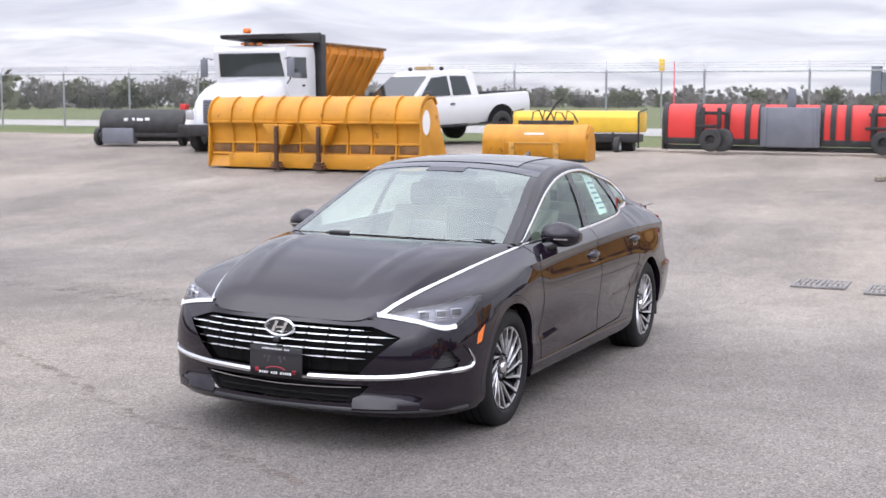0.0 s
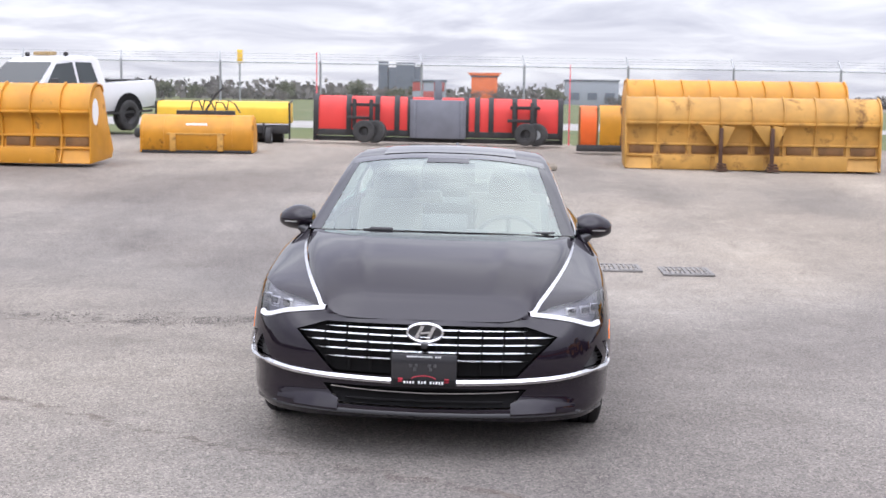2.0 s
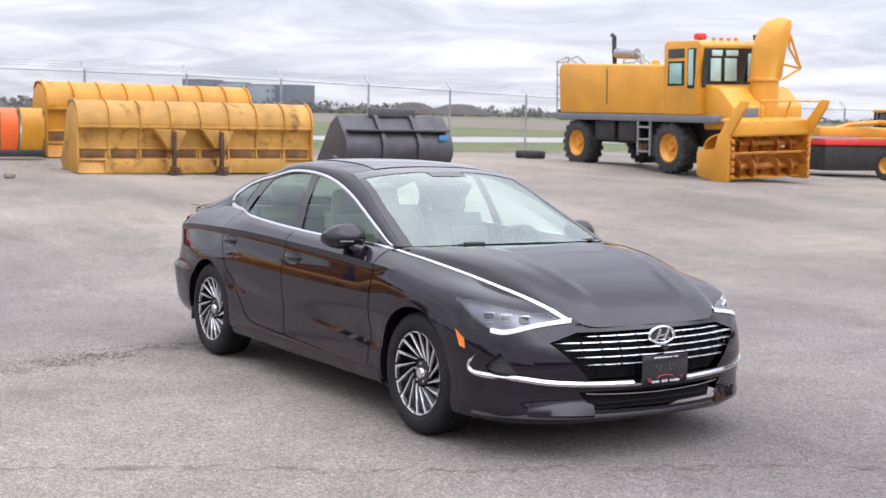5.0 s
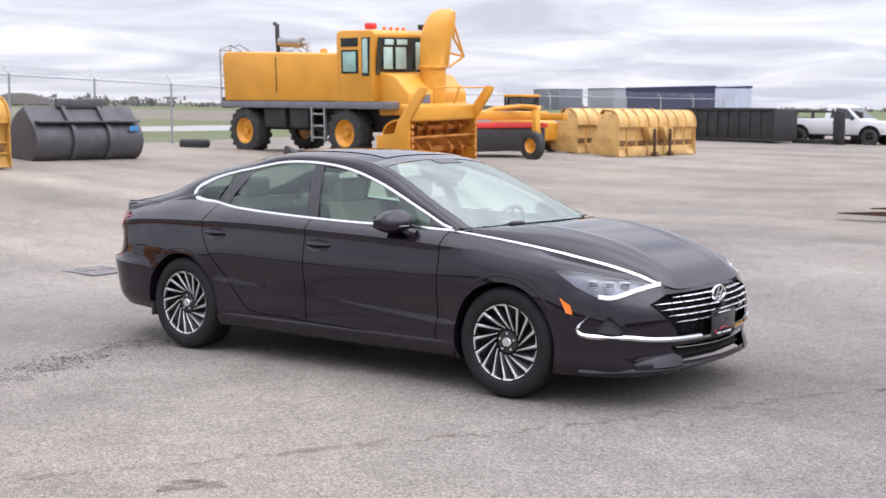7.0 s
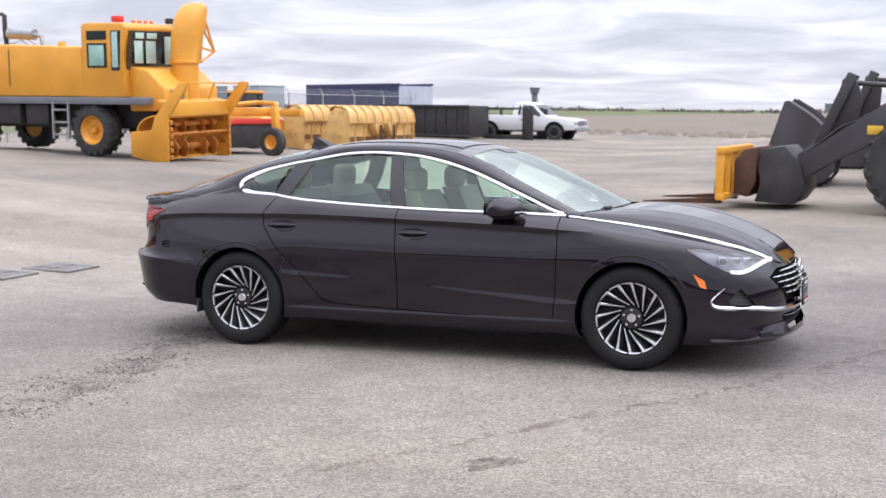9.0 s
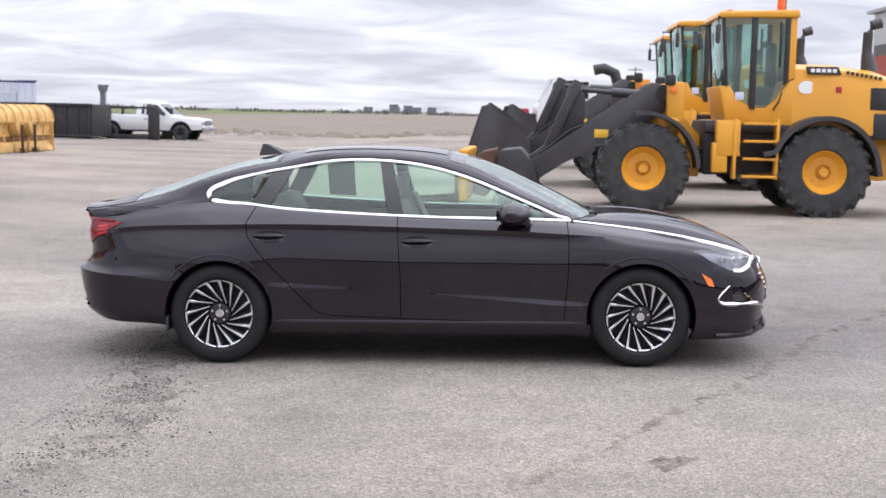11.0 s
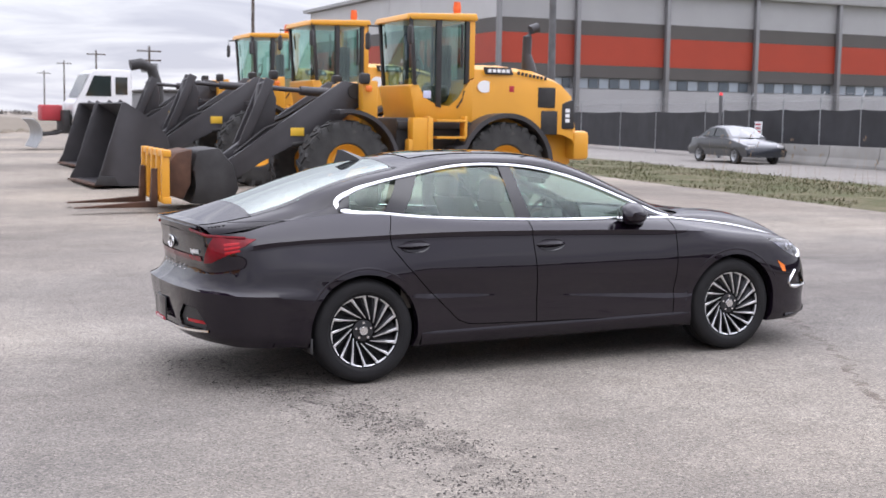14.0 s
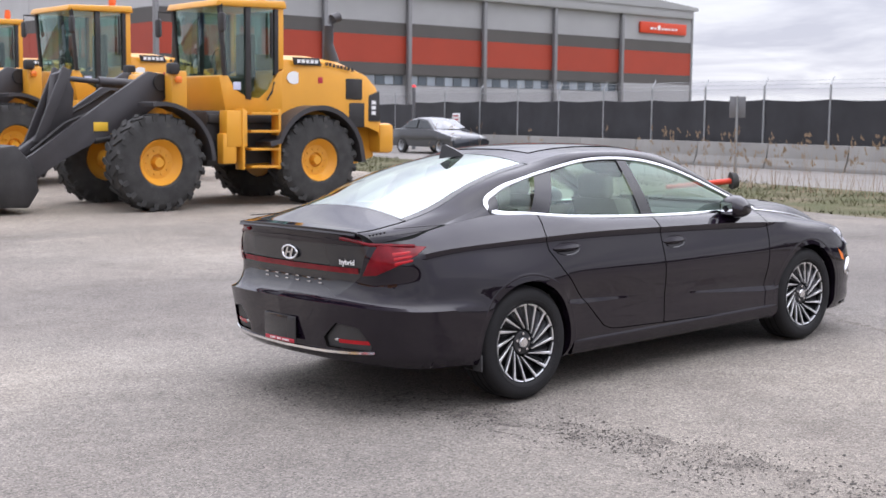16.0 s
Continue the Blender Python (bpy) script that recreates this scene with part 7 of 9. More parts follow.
# ---- orange plough wing and yellow blade at the end of the row ----
ow = thing("plow_wing", place(-18.93, 2.42, 0, .05) @ Matrix.Scale(.855, 4), "orange and yellow plough wing standing on end", "snow plough", "snow ploughs")
bm = BM()
strip(bm, [tuple(q) for q in spline([(-.3, 1.08), (-.05, 1.1), (.12, .95), (.16, .6), (.05, .12)], 12)], .40, -.03, at=-.32)
part("orange_face", bm, ORANGEP, ow)
bm = BM()
strip(bm, [tuple(q) for q in spline([(-.3, 1.10), (-.05, 1.12), (.12, .97), (.16, .6), (.05, .10)], 12)], .52, -.03, at=.22)
part("yellow_face", bm, PLOWYEL, ow)
for yy in (-.54, -.10, .48):
    bm = BM()
    box(bm, (.08, yy, .56), (.16, .05, 1.08), .01)
    part("edge_bar", bm, RIBRUST, ow)
bm = BM()
box(bm, (.05, -.05, .09), (.3, 1.1, .16), .02)
part("cutting_edge", bm, STEELDK, ow)


# ---- loose loader bucket ----
def loader_bucket(m, label, W=3.0, H=1.1, group="loader buckets", tilt=0.0, material=BUCKET):
    b = thing("loader_bucket", m @ Matrix.Rotation(tilt, 4, "Y"), label, "bucket", group)
    pr = [tuple(q) for q in spline([(-1.05, .03), (-.5, .02), (.02, .03), (.30, .14), (.44, .42), (.38, .70), (.20, .92), (-.05, H)], 22)]
    bm = BM()
    strip(bm, pr, W, -.03)
    part("shell", bm, material, b)
    for s in (-1, 1):
        bm = BM()
        prism(bm, pr + [(-.35, .85 * H), (-1.05, .10)], s * (W / 2 - .01), s * (W / 2 + .03), "y", .006)
        part("side_plate", bm, material, b)
    for yy in (-.17 * W, .17 * W):
        bm = BM()
        strip(bm, [(u + .03, v) for u, v in pr[8:]], .10, .05, at=yy)
        part("back_rib", bm, material, b)
    bm = BM()
    box(bm, (-.02, 0, H + .07), (.10, W * .44, .20), .02)
    part("spill_guard", bm, material, b)
    bm = BM()
    box(bm, (.32, 0, .90), (.22, W * .96, .05), .012)
    part("back_beam", bm, material, b)
    bm = BM()
    box(bm, (-1.08, 0, .035), (.16, W + .04, .04), .01)
    part("cutting_edge", bm, RUSTPLATE, b)
    return b


lbk = loader_bucket(place(-17.62, 10.3, 0, -.08), "dark grey steel loader bucket lying on the asphalt", 2.72, 1.22)
bm = BM()
box(bm, (.44, 1.12, .74), (.02, .24, .12), .004)
part("sticker", bm, mat("blue_sticker", (0.05, 0.2, 0.4), 0.5), lbk)
bm = BM()
revolve(bm, [(0, -.08), (.06, -.07), (.10, -.03), (.10, .03), (.05, .08), (0, .085)], 9, "z")
for v in bm.verts:
    v.co *= 1 + .18 * noise.noise(v.co * 9)
st = thing("stone", pose(-15.4, 1.26, ground_z(-15.4, 1.26) + .05), "grey-brown loose stone on the asphalt", "stone")
part("stone_body", bm, STONE, st, smooth=0)

# ---- perimeter fence with three-strand arms ----
fence = thing("perimeter_fence", Matrix(), "galvanised chain-link fence with barbed-wire arms", "fence", kind="structure")
fy = np.linspace(-58, 62, 2401)
fx = -29.74 + 0.0384 * fy + 0.0007 * fy * fy
fs = np.r_[0, np.cumsum(np.hypot(np.diff(fx), np.diff(fy)))]
fs -= np.interp(0, fy, fs)
spots = [(float(np.interp(0.925 + 3.05 * k, fs, fx)), float(np.interp(0.925 + 3.05 * k, fs, fy))) for k in range(-17, 20)]
post_bm = BM()
cyl(post_bm, (0, 0, -.1), (0, 0, 2.08), .036, n=8)
me_post = link_mesh("post", post_bm, GALV)
arm_bm = BM()
cyl(arm_bm, (0, 0, 2.06), (.20, 0, 2.34), .020, n=6)
me_arm = link_mesh("barb_arm", arm_bm, GALV)
for k, (x, y) in enumerate(spots):
    po = me_post if k == 0 else new("post", me_post.data)
    po.parent = fence
    po.location = (x, y, ground_z(x, y))
    ar = me_arm if k == 0 else new("barb_arm", me_arm.data)
    ar.parent = po
    ar.rotation_euler = (0, 0, radians(195))
bm = BM()
tube(bm, [(x, y, ground_z(x, y) + 2.02) for x, y in spots], .024, 6)
part("top_rail", bm, GALV, fence)
for k in range(3):
    bm = BM()
    tube(bm, [(x - .07 * (k + 1), y, ground_z(x, y) + 2.06 + .075 * (k + 1)) for x, y in spots], .006, 4)
    part("barbed_wire", bm, GALV, fence)
NET = bpy.data.materials.new("chain_link_mesh")
NET.use_nodes = True
nt = NET.node_tree
nb = nt.nodes["Principled BSDF"]
nb.inputs["Base Color"].default_value = (0.33, 0.34, 0.35, 1)
nb.inputs["Metallic"].default_value, nb.inputs["Roughness"].default_value = 0.6, 0.5
nb.inputs["Alpha"].default_value = 0.13
bm = BM()
grid(bm, [[(x, y, ground_z(x, y) + z) for z in (.03, 2.0)] for x, y in spots])
part("chain_link", bm, NET, fence, "fine see-through chain-link netting", smooth=0)
for x, y, h in ((-22.3, -4.15, 2.1), (-22.1, 1.9, 1.9)):
    mk = thing("marker_rod", place(x, y), "thin pink plastic marker rod standing upright", "marker", "marker rods")
    part("rod", cyl(BM(), (0, 0, 0), (.05, 0, h), .022, .012, 6), PINKMARK, mk)


# ---- yellow snow-blower truck ----
bt = thing("snow_blower_truck", pose(-21.44, 19.55, .40, 1.8, 0, -4.4) @ Matrix.Scale(1.111, 4), "large orange-yellow snow blower truck with tall chute", "snow blower")
BW = 1.22
bm = BM()
prism(bm, [(.05, 1.30), (.0, 2.40), (.12, 2.55), (4.25, 2.42), (4.3, 1.30)], -BW, BW, "y", .06)
part("engine_body", bm, BLOWYEL, bt)
bm = BM()
box(bm, (3.0, 0, 1.22), (6.1, 2 * BW + .08, .16), .015)
part("running_board", bm, GREYSTEEL, bt)
for x in (2.1,):
    for s in (-1, 1):
        bm = BM()
        box(bm, (x, s * (BW + .006), 1.95), (.02, .012, .85))
        part("panel_line", bm, STEELDK, bt)
bm = BM()
prism(bm, [(4.25, 1.30), (4.25, 3.05), (4.35, 3.12), (5.42, 3.10), (5.52, 3.0), (5.40, 2.35), (5.42, 1.30)], -1.14, 1.14, "y", .04)
cab_b = part("cab", bm, BLOWYEL, bt)
for s in (-1, 1):
    cab_window("side_window", [(4.42, 2.02), (4.42, 2.62), (4.98, 2.62), (4.98, 2.02)], s * 1.146, cab_b, WINDARK)
    cab_window("side_window", [(4.42, 2.70), (4.42, 2.92), (4.98, 2.92), (4.98, 2.70)], s * 1.146, cab_b)
    cab_window("corner_window", [(5.10, 1.95), (5.10, 2.92), (5.38, 2.92), (5.33, 1.95)], s * 1.146, cab_b)
    bm = BM()
    box(bm, (4.70, s * 1.166, 2.32), (.42, .012, .50), .004)
    part("pane", bm, mat("green_pane", (0.30, 0.48, 0.42), 0.08, 0, 0.2, 2), cab_b)
    bm = BM()
    box(bm, (5.22, s * 1.166, 2.46), (.16, .012, .86), .004)
    part("pane", bm, mat("pale_green_pane", (0.38, 0.55, 0.50), 0.08, 0, 0.2, 2), cab_b)
bm = BM()
prism(bm, [(-1.0, 1.98), (-1.0, 2.92), (1.0, 2.92), (1.0, 1.98)], 5.46, 5.50, "x")
for v in bm.verts:
    v.co.x = 5.425 + (v.co.z - 2.0) * .10 + (.012 if v.co.x > 5.48 else 0)
part("windscreen", bm, WINDARK, cab_b, smooth=0)
for y, z, w, h in ((-.62, 2.40, .34, .55), (-.12, 2.40, .40, .55), (-.62, 2.80, .34, .14), (-.12, 2.80, .40, .14), (.66, 2.45, .40, .70)):
    bm = BM()
    box(bm, (5.470 + (z - 2.0) * .10, y, z), (.012, w, h), .004)
    part("pane", bm, mat("pale_pane", (0.42, 0.58, 0.53), 0.08, 0, 0.2, 2), cab_b)
bm = BM()
box(bm, (4.9, -.55, 3.22), (.22, .26, .16), .04)
cab_bits = [part("beacon", bm, REDPOLY, bt)]
bm = BM()
box(bm, (5.35, .95, 3.20), (.14, .22, .14), .03)
cab_bits.append(part("work_lamp", bm, STEELDK, bt))
for k in range(4):
    bm = BM()
    box(bm, (5.3, -.5 + .25 * k, 3.15), (.08, .08, .08), .02)
    cab_bits.append(part("marker_lamp", bm, AMBER, bt))
bm = BM()
prism(bm, [(5.35, 1.30), (5.40, 1.98), (5.9, 1.90), (6.35, 1.50), (6.35, 1.0), (5.4, .98)], -1.0, 1.0, "y", .05)
part("nose", bm, BLOWYEL, bt)
bm = BM()
box(bm, (6.37, -.55, 1.25), (.04, .45, .42), .01)
part("radiator_screen", bm, GREYSTEEL, bt)
for s in (-1, 1):
    bm = BM()
    vs = [bm.verts.new((4.60 + .27 * math.cos(a), s * 1.150, 1.66 + .20 * math.sin(a))) for a in np.linspace(0, 2 * math.pi, 24, endpoint=False)]
    bm.faces.new(vs)
    shell(bm, s * -.01)
    part("badge", bm, WHITEINK, bt, "oval white badge", smooth=0)
    for x in (.80, 4.45):
        wv = road_wheel(bt, (x, s * 1.0, .56), .57, .42, .33, BLOWYEL, s, 18)
    bm = BM()
    prism(bm, [(3.35, .35), (3.35, 1.2), (3.40, 1.2), (3.40, .35)], s * 1.2, s * 1.26, "y")
    prism(bm, [(3.80, .35), (3.80, 1.2), (3.85, 1.2), (3.85, .35)], s * 1.2, s * 1.26, "y")
    for k in range(3):
        box(bm, (3.6, s * 1.23, .45 + .28 * k), (.45, .08, .04))
    part("step_ladder", bm, GALV, bt)
    bm = BM()
    box(bm, (-.22, s * .8, 1.25), (.35, .35, .28), .04)
    part("tow_box", bm, STEELDK, bt)
    bm = BM()
    for k in range(5):
        box(bm, (-.06, s * 1.05, 1.3 + .32 * k), (.03, .34, .03))
    tube(bm, [(-.06, s * .88, 1.2), (-.06, s * .88, 2.65), (.35, s * .88, 2.72), (.7, s * .88, 2.55)], .02, 6)
    tube(bm, [(-.06, s * 1.22, 1.2), (-.06, s * 1.22, 2.60), (.35, s * 1.18, 2.70), (.7, s * 1.15, 2.55)], .02, 6)
    part("grab_ladder", bm, GALV, bt)
bm = BM()
box(bm, (3.0, 0, .85), (5.6, 1.3, .55), .05)
part("chassis", bm, STEELDK, bt)
for x, w in ((1.9, .8), (2.8, .7)):
    bm = BM()
    box(bm, (x, -1.0, .90), (w, .30, .50), .05)
    part("tank", bm, STEELDK, bt)
bm = BM()
tube(bm, [(1.15, -.3, 2.5), (1.12, -.3, 2.85), (1.12, -.3, 3.20), (1.02, -.3, 3.24)], .055, 10)
part("exhaust_stack", bm, STEELDK, bt)
bm = BM()
cyl(bm, (1.25, -.3, 2.78), (2.05, -.3, 2.74), .13, n=14)
tube(bm, [(2.0, -.3, 2.74), (2.25, -.3, 2.70), (2.30, -.3, 2.45)], .06, 8)
part("muffler", bm, GALV, bt)
for x, y in ((3.05, -.5), (3.45, .2)):
    bm = BM()
    cyl(bm, (x, y, 2.42), (x, y, 2.56), .11, .08, 12)
    part("filler_cap", bm, BLOWYEL, bt)
# the cab is narrow and stands towards the near side
for o in [cab_b, *cab_b.children] + cab_bits:
    o.data.transform(Matrix.Translation((0, -.25, .124)) @ Matrix.Diagonal((1, .85, .905, 1)))
# blower head: side plates with slanting arms, two augers one over the other
xf, hy, hw, hz = 6.80, -.35, 1.10, -.10
bm = BM()
pr = [tuple(q) for q in spline([(xf - .02, 1.00), (xf - .45, 1.02), (xf - .80, .85), (xf - .88, .55), (xf - .72, .20), (xf - .25, .06)], 16)]
strip(bm, pr, 2 * hw, -.03)
hd = part("blower_housing", bm, BLOWYEL, bt)
for s in (-1, 1):
    bm = BM()
    prism(bm, [(xf - 1.0, .12), (xf - 1.0, .66), (xf - .42, .70), (xf - .34, .98), (xf + .34, 1.74), (xf + .56, 1.72), (xf + .50, 1.56), (xf + .02, 1.00), (xf, .02), (xf - .45, .02), (xf - .86, .10)], s * hw, s * (hw + .06), "y", .012)
    part("side_plate", bm, BLOWYEL, hd)
    bm = BM()
    for k in range(6):
        box(bm, (xf + .03, s * (hw - .03), .12 + .15 * k), (.06, .09, .10), .015)
    part("wear_teeth", bm, AUGER, hd)
bm = BM()
prism(bm, [(xf - .06, .98), (xf + .02, 1.00), (xf + .02, 1.30), (xf - .30, 1.36), (xf - .34, 1.30), (xf - .06, 1.24)], -hw, hw, "y", .01)
part("top_beam", bm, BLOWYEL, hd)
bm = BM()
box(bm, (xf - .06, 0, .62), (.08, 2 * hw, .05), .01)
part("cross_bar", bm, AUGER, hd)
for zc, r in ((.32, .25), (.82, .19)):
    bm = BM()
    cyl(bm, (xf - .32, -hw, zc), (xf - .32, hw, zc), .07, n=10)
    part("auger_shaft", bm, AUGER, hd)
    for s in (-1, 1):
        bm = BM()
        rows = []
        for k in np.linspace(0, 1, 60):
            a = s * 2 * math.pi * 2.7 * k
            y = s * (hw * (1 - k * .92))
            rows.append([(xf - .32 + q * math.cos(a), y + dy, zc + q * math.sin(a)) for q, dy in ((.06, 0), (r, 0), (r, .025), (.06, .025))])
        grid(bm, rows, False, True)
        part("auger_flight", bm, AUGER, hd)
bm = BM()
tube(bm, [(xf - .15, -.15, 1.34), (xf - .15, -.15, 1.72), (xf + .30, hw, 1.70)], .022, 6)
tube(bm, [(xf - .10, .5, 1.34), (xf + .06, .5, 1.71)], .022, 6)
part("guard_rail", bm, BLOWYEL, hd)
for o in [hd, *hd.children]:
    o.data.transform(Matrix.Translation((0, hy, hz)))
# chute: a straight pipe, a collar and a hood that leans over to the far side
bm = BM()
cx_, cy_ = 6.12, .08
rows = []
for z, w, d, dy in ((1.1, .31, .30, 0), (2.04, .31, .30, 0), (2.05, .36, .35, .0), (2.11, .36, .35, .0), (2.12, .35, .34, .03), (2.7, .37, .36, .08), (3.0, .36, .37, .15), (3.2, .31, .36, .22), (3.34, .22, .30, .28), (3.40, .10, .18, .31)):
    rows.append([(cx_ + dy * .35 + d * math.cos(a), cy_ + dy + w * math.sin(a), z) for a in np.linspace(0, 2 * math.pi, 20, endpoint=False)])
vs = grid(bm, rows, False, True)
bm.faces.new(vs[-1])
ch = part("chute", bm, BLOWYEL, bt, "tall curved snow chute")
for a, b in (((0, .52, 3.05), (0, .86, 2.32)), ((0, .86, 2.32), (0, .34, 2.08)), ((0, .50, 2.75), (0, .86, 2.32)), ((0, .36, 2.40), (0, .86, 2.32)), ((0, .50, 2.75), (0, .52, 3.05))):
    bm = BM()
    cyl(bm, Vector(a) + Vector((cx_ + .2, cy_, 0)), Vector(b) + Vector((cx_ + .2, cy_, 0)), .028, n=6)
    part("chute_strut", bm, BLOWYEL, ch)

# ---- yellow towed broom with single caster wheel ----
gb = thing("runway_broom", place(-16.48, 25.3, -10), "yellow runway broom with red deck and caster wheel", "sweeper")
bm = BM()
box(bm, (-.6, -.1, .55), (1.5, 3.0, .70), .05)
part("broom_curtain", bm, STEELDK, gb)
bm = BM()
box(bm, (-.6, -.1, .98), (1.6, 3.1, .16), .03)
part("deck", bm, REDPOLY, gb)
bm = BM()
box(bm, (-.5, 0, 1.28), (1.0, 3.4, .26), .04)
box(bm, (.3, 1.1, 1.25), (1.9, .25, .22), .03)
part("main_beam", bm, BLOWYEL, gb)
bm = BM()
prism(bm, [(1.15, 1.45), (1.35, 1.45), (1.42, .45), (1.25, .40)], -.10, .10, "y", .02)
for v in bm.verts:
    v.co.y += -.25
part("caster_fork", bm, BLOWYEL, gb)
wv = road_wheel(gb, (1.32, -.42, .40), .42, .24, .22, BLOWYEL, -1, 0)
bm = BM()
tube(bm, [(-.4, -1.0, 1.3), (-.1, -.6, 1.48), (.2, .2, 1.56), (.9, .3, 1.52), (1.25, -.2, 1.45)], .07, 8)
part("boom", bm, BLOWYEL, gb)

# small tractor behind the broom
tt = thing("tow_tractor", place(-19.3, 30.1, -12) @ Matrix.Scale(.85, 4), "small yellow tractor with dark cab standing behind the broom", "tractor")
bm = BM()
prism(bm, [(-1.3, .45), (1.5, .45), (1.5, 1.15), (1.3, 1.25), (-1.2, 1.30), (-1.3, 1.2)], -.62, .62, "y", .05)
part("body", bm, BLOWYEL, tt)
for sx in (-.52, .42):
    for sy in (-1, 1):
        part("cab_post", box(BM(), (sx, sy * .46, 1.72), (.09, .09, .95), .012), STEELDK, tt)
bm = BM()
box(bm, (-.05, 0, 2.24), (1.10, 1.10, .11), .035)
part("cab_roof", bm, BLOWYEL, tt)
bm = BM()
box(bm, (-.05, 0, 1.74), (.86, .84, .88), .03)
part("cab_glass", bm, WINDARK, tt)
for x in (-.8, 1.0):
    for s in (-1, 1):
        road_wheel(tt, (x, s * .72, .40), .42, .26, .22, BLOWYEL, s, 0)

# ---- black steel bins and shipping container ----
bn = thing("steel_bin", place(-19.6, 49.6, -6), "black steel roll-off bin standing on the asphalt", "bin")
bm = BM()
prism(bm, [(-2.9, .05), (2.0, .05), (2.0, 1.55), (-2.9, 1.55)], -1.1, 1.1, "y", .03)
part("tub", bm, STEELDK, bn)
for k in range(9):
    bm = BM()
    box(bm, (-2.7 + .57 * k, -1.13, .80), (.10, .08, 1.5), .01)
    part("stake", bm, STEELDK, bn)
for z in (.10, 1.52):
    bm = BM()
    box(bm, (-.45, -1.14, z), (4.95, .12, .12), .015)
    part("rail", bm, STEELDK, bn)
fr_ = thing("open_frame", place(-16.4, 51.2, -6), "open black steel frame bin with end posts", "bin")
for x, w in ((-1.15, .12), (1.1, .55)):
    for s in (-1, 1):
        part("end_post", box(BM(), (x, s * .9, .75), (w, .12, 1.5), .02), STEELDK, fr_)
for z, h in ((.12, .20), (1.50, .10)):
    for s in (-1, 1):
        bm = BM()
        box(bm, (0, s * .9, z), (2.3, .12, h), .02)
        part("long_rail", bm, STEELDK, fr_)
ct = thing("shipping_container", place(-32.2, 68.0, -35), "navy blue shipping container with pale grey end", "container")
n = 60
CL = 12.2
for k in range(n):
    bm = BM()
    box(bm, (-CL / 2 + CL * (k + .5) / n, -1.22 + .03 * (k % 2), 1.45), (CL / n, .03, 2.6))
    part("side_rib", bm, BLUECONT, ct, smooth=0)
bm = BM()
box(bm, (0, 0, 1.45), (CL - .04, 2.36, 2.55), .01)
part("box", bm, BLUECONT, ct)
for k in range(10):
    bm = BM()
    box(bm, (CL / 2 + .02 * (k % 2), -1.1 + .245 * k, 1.45), (.03, .245, 2.5))
    part("end_rib", bm, PALECONT, ct, smooth=0)
for z in (.1, 2.8):
    for s in (-1, 1):
        bm = BM()
        box(bm, (0, s * 1.2, z), (CL + .1, .12, .14), .01)
        part("rail", bm, BLUECONT, ct)


